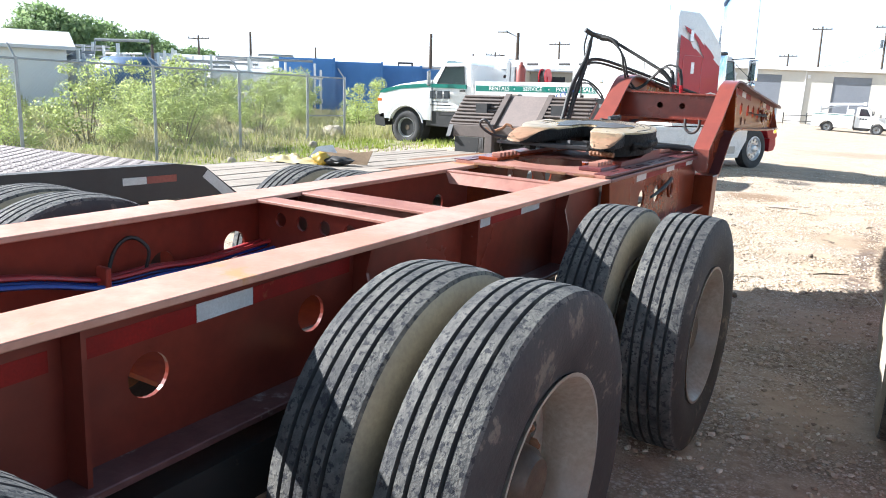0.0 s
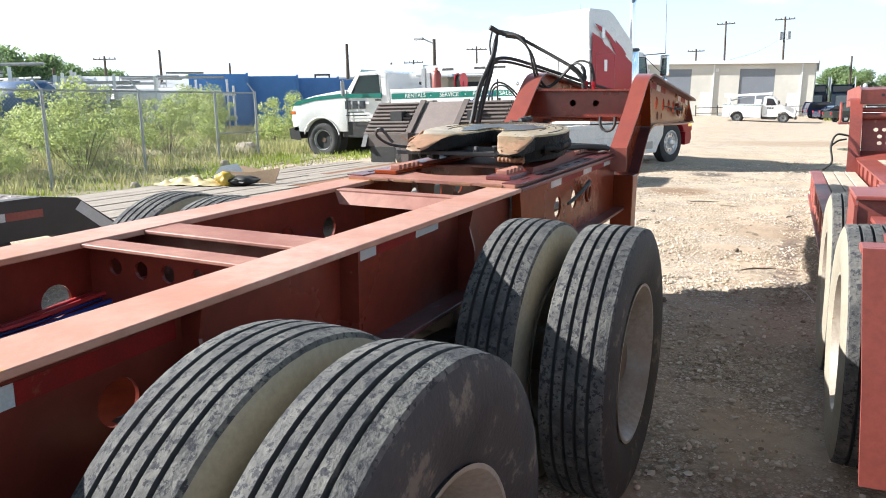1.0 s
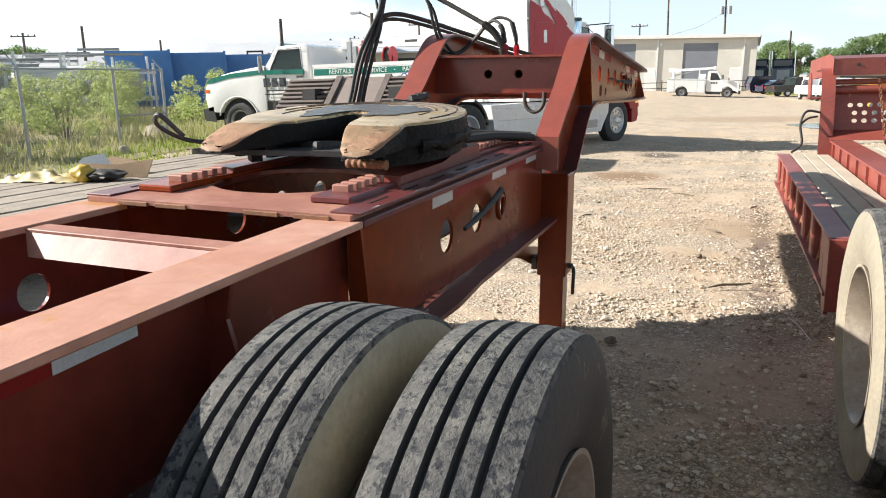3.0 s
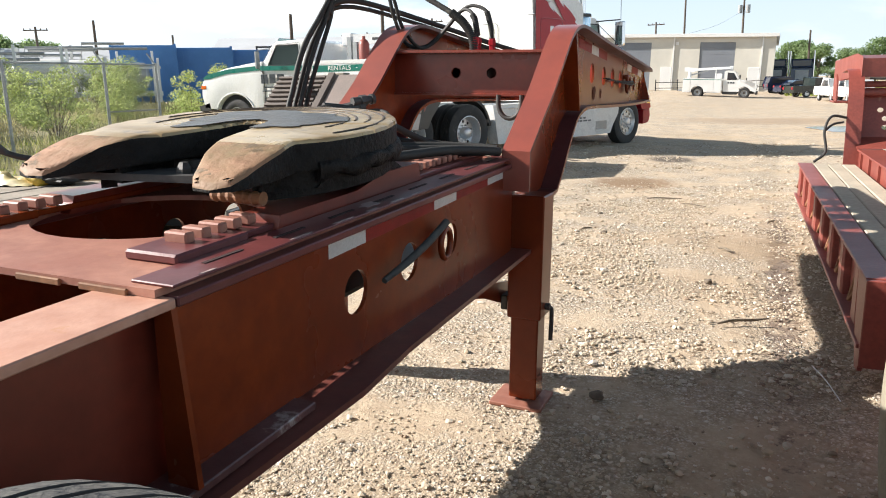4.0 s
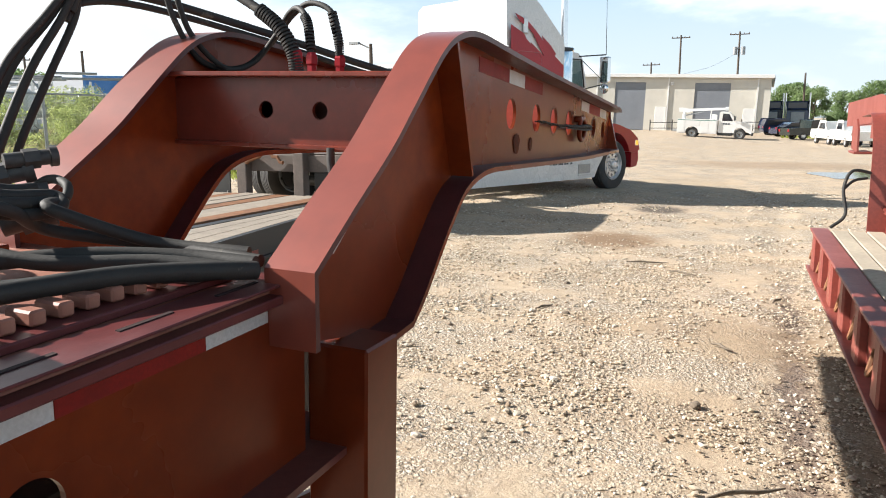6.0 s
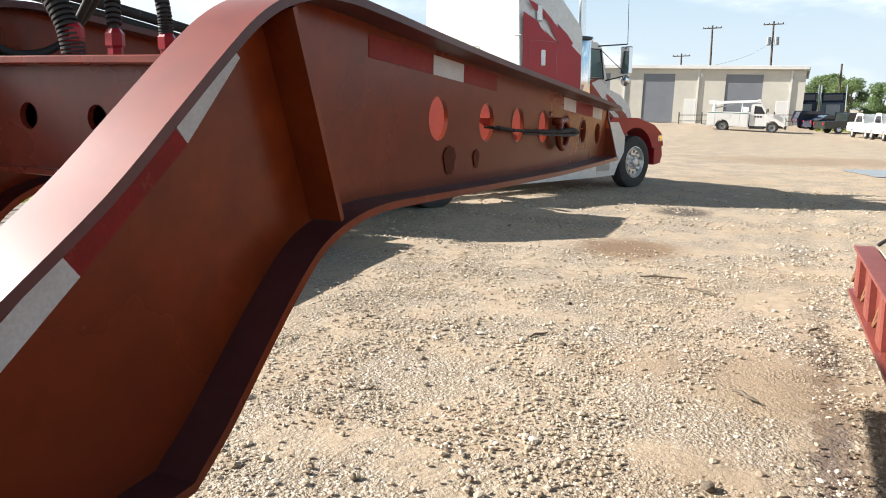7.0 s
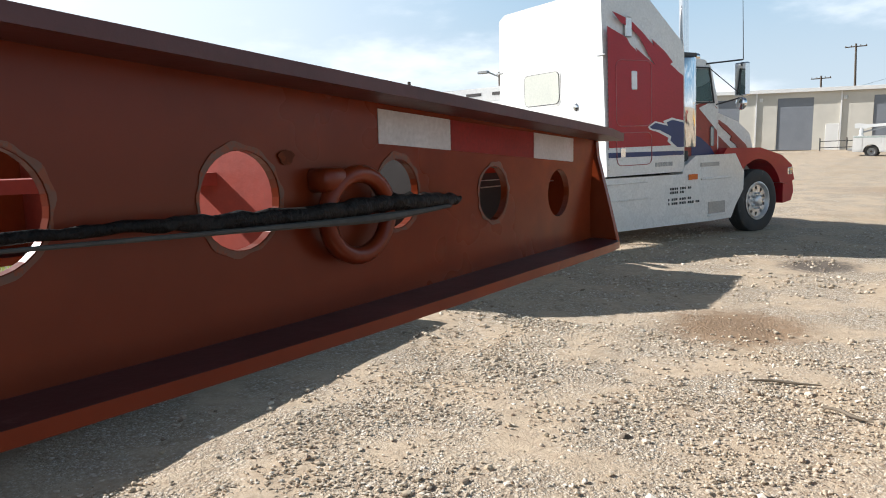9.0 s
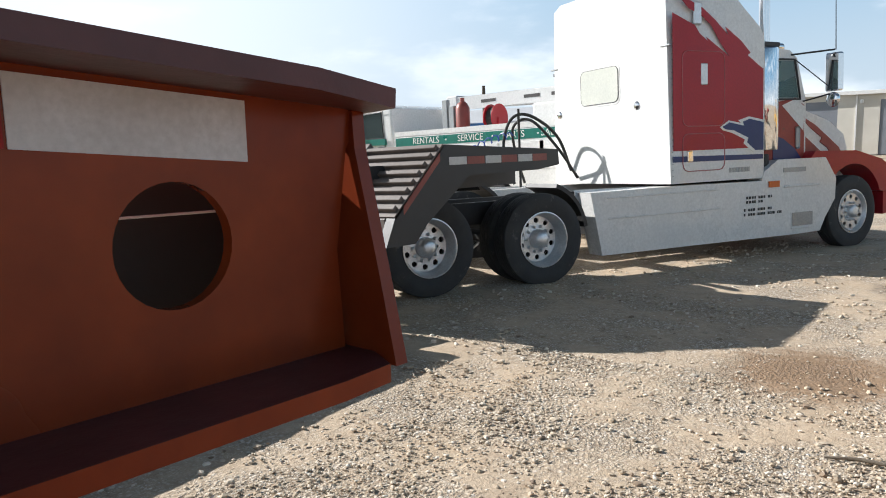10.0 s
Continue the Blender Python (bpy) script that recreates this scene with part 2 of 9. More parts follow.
def foliage(name, c1, c2, s1, through=0.45):
    """Leaves that let part of the light through."""
    m = mat(name, c1, c2, rough=0.6, s1=s1, s2=9, bump=0.0)
    nd, ln = m.node_tree.nodes, m.node_tree.links
    b = nd["Principled BSDF"]
    tr, mx = nd.new("ShaderNodeBsdfTranslucent"), nd.new("ShaderNodeMixShader")
    ln.new(b.inputs["Base Color"].links[0].from_socket, tr.inputs["Color"])
    mx.inputs["Fac"].default_value = through
    ln.new(b.outputs["BSDF"], mx.inputs[1])
    ln.new(tr.outputs["BSDF"], mx.inputs[2])
    ln.new(mx.outputs["Shader"], nd["Material Output"].inputs["Surface"])
    return m


LEAF = foliage("leaves", (0.31, 0.40, 0.19), (0.20, 0.29, 0.12), 0.5, 0.6)
LEAF_LIGHT = foliage("light_leaves", (0.50, 0.54, 0.20), (0.36, 0.44, 0.15), 1.0, 0.55)
# lighter copy of the deck wood, with sunlight put into its colour
SUNLIT_WOOD = mat("sunlit_pale_planks", (0.52, 0.45, 0.34), (0.40, 0.34, 0.26), rough=0.85, s1=2, s2=30, bump=0.5, bs=30, wear=(0.26, 0.21, 0.16), wear_at=0.64, wear_scale=5)
GRASS = foliage("dry_grass", (0.56, 0.48, 0.29), (0.38, 0.38, 0.16), 0.35, 0.4)
GRASS_GREEN = foliage("green_weeds", (0.40, 0.44, 0.09), (0.26, 0.33, 0.06), 0.5, 0.4)
SCORCH = mat("scorched_paint", (0.088, 0.024, 0.011), (0.11, 0.030, 0.012), rough=0.7, s1=30, s2=90, bump=0.1, wear=(0.14, 0.036, 0.014), wear_at=0.55, wear_scale=40)
TAPE_R.node_tree.nodes["Principled BSDF"].inputs["Specular IOR Level"].default_value = 0.2
RED.node_tree.nodes["Principled BSDF"].inputs["Specular IOR Level"].default_value = 0.28
RED_TOP.node_tree.nodes["Principled BSDF"].inputs["Specular IOR Level"].default_value = 1.0
RED_TOP.node_tree.nodes["Principled BSDF"].inputs["Coat Weight"].default_value = 0.8
RED_TOP.node_tree.nodes["Principled BSDF"].inputs["Coat Roughness"].default_value = 0.36
for m_ in (SCORCH, GREASE):
    m_.node_tree.nodes["Principled BSDF"].inputs["Specular IOR Level"].default_value = 0.12
BARK = mat("bark", (0.22, 0.18, 0.13), (0.15, 0.12, 0.09), rough=0.9, bump=0.5)
STONE = mat("limestone_gravel", (0.46, 0.40, 0.315), (0.36, 0.30, 0.225), rough=0.9, s1=1.5, s2=25, bump=0.2)
ROOF = mat("pale_metal_roof", (0.62, 0.62, 0.62), (0.55, 0.55, 0.55), rough=0.4, s1=0.5)
DARK_GREEN = mat("dark_green_car_paint", (0.012, 0.022, 0.020), (0.010, 0.017, 0.016), rough=0.2, coat=0.5, bump=0.0)
SUV = mat("dark_blue_car_paint", (0.015, 0.025, 0.06), (0.012, 0.02, 0.05), rough=0.2, coat=0.6, bump=0.0)
MACHINE_Y = mat("machine_yellow", (0.60, 0.33, 0.03), (0.5, 0.27, 0.03), rough=0.4, s1=2)
BLUE_LINE = mat("blue_air_line", (0.02, 0.07, 0.35), (0.02, 0.06, 0.28), rough=0.4, bump=0.0)
RED_LINE = mat("red_air_line", (0.40, 0.03, 0.03), (0.33, 0.03, 0.03), rough=0.4, bump=0.0)
PAPER = mat("pale_paper", (0.62, 0.66, 0.78), (0.55, 0.58, 0.70), rough=0.8, bump=0.0)


def ground_material():
    """Crushed limestone on brown earth, with damp patches, ruts and stones of several sizes."""
    m = bpy.data.materials.new("gravel_yard")
    m.use_nodes = True
    nd, ln = m.node_tree.nodes, m.node_tree.links
    b = nd["Principled BSDF"]
    tc = nd.new("ShaderNodeTexCoord")

    def tex(kind, scale, **kw):
        n = nd.new(kind)
        n.inputs["Scale"].default_value = scale
        for k, v in kw.items():
            n.inputs[k].default_value = v
        ln.new(tc.outputs["Object"], n.inputs["Vector"])
        return n

    def rng(src, a, b_, c=0.0, d=1.0):
        r = nd.new("ShaderNodeMapRange")
        for k, v in (("From Min", a), ("From Max", b_), ("To Min", c), ("To Max", d)):
            r.inputs[k].default_value = v
        ln.new(src, r.inputs["Value"])
        return r.outputs["Result"]

    def mix(fac, a, b_, blend="MIX"):
        x = nd.new("ShaderNodeMixRGB")
        x.blend_type = blend
        for sock, v in ((x.inputs["Fac"], fac), (x.inputs["Color1"], a), (x.inputs["Color2"], b_)):
            if isinstance(v, tuple):
                sock.default_value = (*v, 1)
            elif isinstance(v, float):
                sock.default_value = v
            else:
                ln.new(v, sock)
        return x.outputs["Color"]

    patch = tex("ShaderNodeTexNoise", 1.5, Detail=8.0, Roughness=0.62)
    fine = tex("ShaderNodeTexNoise", 11.0, Detail=9.0, Roughness=0.72)
    brown = tex("ShaderNodeTexNoise", 0.30, Detail=6.0, Roughness=0.6)

    def crushed(scale, shift):
        """Crushed stones of one size: a tone for each, with dark gaps between."""
        v_ = tex("ShaderNodeTexVoronoi", scale)
        v_.inputs["Randomness"].default_value = 1.0
        sp = nd.new("ShaderNodeSeparateColor")
        ln.new(v_.outputs["Color"], sp.inputs["Color"])
        r_ = nd.new("ShaderNodeValToRGB")
        els = r_.color_ramp.elements
        els[0].color, els[1].color = (0.27, 0.205, 0.14, 1), (0.82, 0.77, 0.68, 1)
        for at, c_ in ((0.3, (0.44, 0.355, 0.25, 1)), (0.72, (0.59, 0.51, 0.40, 1))):
            e_ = els.new(at)
            e_.color = c_
        ln.new(sp.outputs[shift], r_.inputs["Fac"])
        return mix(rng(v_.outputs["Distance"], 0.34, 0.60, 0.0, 0.62), r_.outputs["Color"], (0.17, 0.125, 0.085)), v_

    big_, stones = crushed(40.0, "Red")
    lit_, small = crushed(95.0, "Green")
    loose = mix(rng(fine.outputs["Fac"], 0.46, 0.56), lit_, big_)
    dirt = mix(rng(fine.outputs["Fac"], 0.35, 0.7), (0.555, 0.44, 0.31), (0.40, 0.30, 0.205))
    cover = rng(patch.outputs["Fac"], 0.40, 0.56, 0.06, 0.88)
    col = mix(cover, dirt, loose)
    col = mix(rng(brown.outputs["Fac"], 0.52, 0.68, 0.0, 0.45), col, (0.42, 0.305, 0.185))
    # rust-brown stain on the open yard and a damp rut beside the second trailer
    sep = nd.new("ShaderNodeSeparateXYZ")
    ln.new(tc.outputs["Object"], sep.inputs["Vector"])

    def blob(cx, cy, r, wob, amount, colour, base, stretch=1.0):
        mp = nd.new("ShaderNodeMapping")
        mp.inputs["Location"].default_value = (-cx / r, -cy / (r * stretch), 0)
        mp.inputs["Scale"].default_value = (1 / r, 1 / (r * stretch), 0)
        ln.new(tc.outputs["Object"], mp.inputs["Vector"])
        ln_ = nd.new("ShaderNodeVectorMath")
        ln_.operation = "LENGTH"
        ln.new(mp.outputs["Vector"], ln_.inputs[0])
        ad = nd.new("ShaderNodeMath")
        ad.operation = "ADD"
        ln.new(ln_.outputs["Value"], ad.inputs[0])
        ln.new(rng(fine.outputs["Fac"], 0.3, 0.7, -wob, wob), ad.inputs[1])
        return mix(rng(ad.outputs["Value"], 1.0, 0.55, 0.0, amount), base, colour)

    col = blob(-2.0, 13.5, 0.66, 0.35, 0.8, (0.22, 0.13, 0.065), col, 1.1)
    col = blob(-1.9, 16.9, 0.5, 0.3, 0.85, (0.07, 0.055, 0.045), col, 1.2)
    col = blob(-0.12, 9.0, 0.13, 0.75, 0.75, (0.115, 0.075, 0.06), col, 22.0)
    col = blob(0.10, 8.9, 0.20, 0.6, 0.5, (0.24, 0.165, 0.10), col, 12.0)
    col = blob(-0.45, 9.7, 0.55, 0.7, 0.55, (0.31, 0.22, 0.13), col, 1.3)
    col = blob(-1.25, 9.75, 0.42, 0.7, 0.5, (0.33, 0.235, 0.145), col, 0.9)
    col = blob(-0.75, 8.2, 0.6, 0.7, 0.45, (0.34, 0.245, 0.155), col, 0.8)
    col = blob(0.2, 30.0, 4.0, 0.5, 0.6, (0.29, 0.20, 0.125), col, 0.6)
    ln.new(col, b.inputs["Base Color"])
    b.inputs["Roughness"].default_value = 0.95
    bp = nd.new("ShaderNodeBump")
    bp.inputs["Strength"].default_value, bp.inputs["Distance"].default_value = 1.0, 0.016
    hs = mix(0.45, rng(stones.outputs["Distance"], 0.0, 0.6, 1.0, 0.0), rng(small.outputs["Distance"], 0.0, 0.6, 0.7, 0.0))
    hs = mix(cover, fine.outputs["Fac"], hs)
    ln.new(hs, bp.inputs["Height"])
    ln.new(bp.outputs["Normal"], b.inputs["Normal"])
    return m


GROUND = ground_material()

# ---- mesh tools ----


def finish(bm, name, smooth=None):
    me = bpy.data.meshes.new(name)
    bmesh.ops.recalc_face_normals(bm, faces=bm.faces)
    bm.to_mesh(me)
    bm.free()
    if smooth:
        me.shade_smooth()
        me.set_sharp_from_angle(angle=radians(smooth))
    return me


def thing(name, loc, label, category, group="", kind=""):
    ob = new(name)
    ob.location = loc
    ob.empty_display_size = 0.2
    return tagged(ob, label, category, group, kind)


def put(name, me, material, parent, label="", m=None):
    """Links a mesh as one object under a thing or a part."""
    ob = new(name, me)
    if material and not me.materials:
        me.materials.append(material)
    ob.parent = parent
    if parent is not None and parent.type == "EMPTY" and m is None:
        ob.matrix_parent_inverse = parent.matrix_basis.inverted()
    if m is not None:
        ob.matrix_basis = m
    if label:
        ob["label"] = label
    return ob


def part(name, bm, material, parent, label="", smooth=None):
    return put(name, finish(bm, name, smooth), material, parent, label)


def pieces(name, bm, material, parent, label="", smooth=None):
    """Each loose piece of the bmesh as a part of its own."""
    bm.verts.index_update()
    left, out = set(bm.verts), []
    while left:
        stack, got = [left.pop()], []
        while stack:
            v = stack.pop()
            got.append(v)
            for e in v.link_edges:
                w = e.other_vert(v)
                if w in left:
                    left.discard(w)
                    stack.append(w)
        out.append(sorted(got, key=lambda q: q.index))
    done = []
    for got in sorted(out, key=lambda g: g[0].index):
        one, idx = bmesh.new(), {}
        for v in got:
            idx[v] = one.verts.new(v.co)
        for f in {f for v in got for f in v.link_faces}:
            one.faces.new([idx[v] for v in f.verts])
        done.append(part(name, one, material, parent, label, smooth))
    bm.free()
    return done


def solo(name, bm, material, label, category, group="", kind="", smooth=None):
    me = finish(bm, name, smooth)
    me.materials.append(material)
    return tagged(new(name, me), label, category, group, kind)


def box(bm, x0, x1, y0, y1, z0, z1, bevel=0.0, m=None):
    r = bmesh.ops.create_cube(bm, size=1.0)
    vs = r["verts"]
    for v in vs:
        v.co = Vector(((x0 + x1) / 2 + v.co.x * (x1 - x0), (y0 + y1) / 2 + v.co.y * (y1 - y0), (z0 + z1) / 2 + v.co.z * (z1 - z0)))
    if bevel:
        es = list({e for v in vs for e in v.link_edges})
        r2 = bmesh.ops.bevel(bm, geom=es, offset=bevel, segments=1, affect="EDGES", profile=0.5)
        vs = list({v for f in r2["faces"] for v in f.verts} | {v for v in vs if v.is_valid})
    if m is not None:
        bmesh.ops.transform(bm, matrix=m, verts=[v for v in vs if v.is_valid])
    return vs


def loft(bm, pts, axis, a0, a1, holes=(), hseg=20):
    """A plate: a closed outline in the plane across axis, from a0 to a1 along it, with round holes (u, v, r) or (u, v, ru, rv)."""
    def at(u, v, a):
        return {"x": (a, u, v), "y": (u, a, v), "z": (u, v, a)}[axis]
    loops = [list(pts)]
    for h in holes:
        u, v, r = h[:3]
        r2 = h[3] if len(h) > 3 else r
        loops.append([(u + r * math.cos(2 * math.pi * i / hseg), v + r2 * math.sin(2 * math.pi * i / hseg)) for i in range(hseg)])
    es, rings = [], []
    for lp in loops:
        vs = [bm.verts.new(at(u, v, a0)) for u, v in lp]
        rings.append(vs)
        es += [bm.edges.new((vs[i], vs[(i + 1) % len(vs)])) for i in range(len(vs))]
    r = bmesh.ops.triangle_fill(bm, edges=es, use_beauty=True)
    faces = [f for f in r["geom"] if isinstance(f, bmesh.types.BMFace)]
    twin = {v: bm.verts.new(at(u, w, a1)) for vs, lp in zip(rings, loops) for v, (u, w) in zip(vs, lp)}
    for f in faces:
        bm.faces.new([twin[v] for v in reversed(f.verts)])
    for vs in rings:
        for i, v in enumerate(vs):
            w = vs[(i + 1) % len(vs)]
            bm.faces.new((v, w, twin[w], twin[v]))


def ribbon(bm, pts, x0, x1, t, inner=True):
    """A bent flange: a strip between x0 and x1 that follows the line pts in y and z, t thick below it."""
    n = len(pts)
    nrm = []
    for i in range(n):
        a, b = Vector(pts[max(i - 1, 0)]), Vector(pts[min(i + 1, n - 1)])
        d = (b - a).normalized()
        nrm.append(Vector((d.y, -d.x)) if inner else Vector((-d.y, d.x)))
    rows = []
    for (y, z), k in zip(pts, nrm):
        q = Vector((y, z)) + k * t
        rows.append([bm.verts.new((x0, y, z)), bm.verts.new((x1, y, z)), bm.verts.new((x1, q.x, q.y)), bm.verts.new((x0, q.x, q.y))])
    for a, b in zip(rows, rows[1:]):
        for i in range(4):
            bm.faces.new((a[i], a[(i + 1) % 4], b[(i + 1) % 4], b[i]))
    bm.faces.new(rows[0])
    bm.faces.new(rows[-1][::-1])


def lathe(bm, prof, seg=48, axis="x", centre=(0, 0, 0), closed=False, mats=None, caps=True):
    """Turns a profile of (radius, place along the axis) round the axis. mats: a material index for each stretch."""
    rings = []
    cx = Vector(centre)
    for r, a in prof:
        ring = []
        for i in range(seg):
            c, s = math.cos(2 * math.pi * i / seg) * r, math.sin(2 * math.pi * i / seg) * r
            ring.append(bm.verts.new(cx + Vector({"x": (a, c, s), "y": (c, a, s), "z": (c, s, a)}[axis])))
        rings.append(ring)
    pairs = list(zip(rings, rings[1:])) + ([(rings[-1], rings[0])] if closed else [])
    for k, (a, b) in enumerate(pairs):
        for i in range(seg):
            f = bm.faces.new((a[i], a[(i + 1) % seg], b[(i + 1) % seg], b[i]))
            if mats:
                f.material_index = mats[k]
    if not closed and caps:
        for ring, (r, _) in ((rings[0], prof[0]), (rings[-1], prof[-1])):
            if r > 1e-4:
                bm.faces.new(ring)
    return rings


def spline(pts, n=8):
    """Points of a smooth line through pts."""
    p = [Vector(q) for q in pts]
    p = [2 * p[0] - p[1], *p, 2 * p[-1] - p[-2]]
    out = []
    for a, b, c, d in zip(p, p[1:], p[2:], p[3:]):
        for k in range(n):
            t = k / n
            out.append(0.5 * (2 * b + (c - a) * t + (2 * a - 5 * b + 4 * c - d) * t * t + (3 * b - a - 3 * c + d) * t ** 3))
    return [*out, p[-2]]


def tube(bm, pts, r, seg=8, n=8, smooth=True):
    """A round hose or bar along a line; r may be a number or one radius for each of the given points."""
    line = spline(pts, n) if smooth and len(pts) > 2 else [Vector(q) for q in pts]
    m = len(line)
    rs = [r] * m if not isinstance(r, (list, tuple)) else [float(np.interp(i / (m - 1) * (len(r) - 1), range(len(r)), r)) for i in range(m)]
    up = Vector((0.31, 0.17, 0.93)).normalized()
    rings = []
    for i, q in enumerate(line):
        d = (line[min(i + 1, m - 1)] - line[max(i - 1, 0)]).normalized()
        s = d.cross(up)
        s = s.normalized() if s.length > 1e-3 else d.orthogonal().normalized()
        u = s.cross(d)
        up = u
        rings.append([bm.verts.new(q + (s * math.cos(2 * math.pi * k / seg) + u * math.sin(2 * math.pi * k / seg)) * rs[i]) for k in range(seg)])
    for a, b in zip(rings, rings[1:]):
        for k in range(seg):
            bm.faces.new((a[k], a[(k + 1) % seg], b[(k + 1) % seg], b[k]))
    bm.faces.new(rings[0])
    bm.faces.new(rings[-1][::-1])


def cyl(bm, a, b, r, seg=16):
    tube(bm, [a, b], r, seg, smooth=False)


def lettering(text, size, m, material, parent, name="lettering"):
    cu = bpy.data.curves.new(name, "FONT")
    cu.body, cu.size, cu.extrude, cu.align_x, cu.align_y = text, size, 0.002, "CENTER", "CENTER"
    tmp = bpy.data.objects.new("tmp", cu)
    scene.collection.objects.link(tmp)
    me = bpy.data.meshes.new_from_object(tmp.evaluated_get(bpy.context.evaluated_depsgraph_get()))
    bpy.data.objects.remove(tmp)
    me.name = name
    me.materials.clear()
    return put(name, me, material, parent, m=m)


# ---- wheels ----
def tyre_mesh(R, W, wall_out, wall_in, tread=TREAD, grooves=4, seg=64):
    """A truck tyre round x, its outer wall towards +x, with grooves round the tread."""
    bm = bmesh.new()
    h = W / 2
    prof = [(R * 0.555, h * 0.62), (R * 0.58, h * 0.86), (R * 0.66, h * 0.98), (R * 0.76, h * 1.06), (R * 0.86, h * 1.05), (R * 0.925, h * 0.99), (R * 0.965, h * 0.93), (R * 0.985, h * 0.885)]
    mats = [1] * 6 + [0]
    gw = 0.0065
    step = 2 * h * 0.86 / (grooves + 1)
    xs = h * 0.86
    for k in range(grooves):
        c = xs - step * (k + 1)
        crown = lambda x: R * (1 - 0.012 * (x / h) ** 2)
        prof += [(crown(c + gw), c + gw), (R * 0.972, c + gw * 0.5), (R * 0.972, c - gw * 0.5), (crown(c - gw), c - gw)]
        mats += [0, 3, 3, 3]
    prof += [(r, -x) for r, x in reversed(prof[:8])]
    mats += [0, 0] + [2] * 6
    lathe(bm, prof, seg, mats=mats[: len(prof) - 1], caps=False)
    me = finish(bm, "tyre", 40)
    for m_ in (tread, wall_out, wall_in, RUBBER):
        me.materials.append(m_)
    return me


def dish_rim_mesh(R, W, depth, material, out=True):
    """A steel rim with a deep dish towards +x and ten hand holes in the disc."""
    bm = bmesh.new()
    r, h = R * 0.575, W / 2
    lathe(bm, [(r * 0.90, -h * 0.9), (r * 1.0, -h * 0.92), (r * 0.97, -h * 0.7), (r * 0.90, -h * 0.5), (r * 0.86, 0.0), (r * 0.90, h * 0.5), (r * 0.965, h * 0.72), (r * 1.0, h * 0.86), (r * 1.02, h * 0.95), (r * 0.985, h * 0.95),
               (r * 0.94, h * 0.72), (r * 0.885, h * 0.45), (r * 0.84, 0.0), (r * 0.88, -h * 0.5)], 56, caps=False)
    circle = [(r * 0.87 * math.cos(2 * math.pi * i / 56), r * 0.87 * math.sin(2 * math.pi * i / 56)) for i in range(56)]
    hx = h * 0.9 - depth
    loft(bm, circle, "x", hx - 0.012, hx, [(r * 0.64 * math.cos(a), r * 0.64 * math.sin(a), 0.026) for a in (2 * math.pi * i / 10 for i in range(10))], 10)
    return finish(bm, "rim", 35)


def hub_mesh(R, x0, x1, rb=0.14):
    bm = bmesh.new()
    lathe(bm, [(rb * 1.05, x0), (rb * 1.05, x0 + 0.03), (rb * 0.72, x0 + 0.035), (rb * 0.66, x1 - 0.03), (rb * 0.5, x1), (0.001, x1)], 24)
    return finish(bm, "hub", 40)


NUT = {}


def wheel_nuts(wheel, x0, rb=0.14):
    """Ten nuts as parts of a wheel."""
    if not NUT:
        bm = bmesh.new()
        lathe(bm, [(0.018, 0.0), (0.018, 0.045), (0.006, 0.06)], 6)
        NUT["mesh"] = finish(bm, "wheel_nut", 40)
        NUT["mesh"].materials.append(RUST)
    for i in range(10):
        a = 2 * math.pi * i / 10
        put("wheel_nut", NUT["mesh"], None, wheel, m=pose(x0, rb * math.cos(a), rb * math.sin(a)))

# ---- red gooseneck jeep trailer ----
RIBT, RIBB = (6.351, 1.70), (6.492, 1.325)
XC = -1.75


def shear(bm):
    """Lays a frame that was built level at 1.144 on the slope of the rails."""
    for v in bm.verts:
        v.co.z += 0.0195 * (v.co.y - 5.76)


def mir(x, side):
    return x if side > 0 else 2 * XC - x


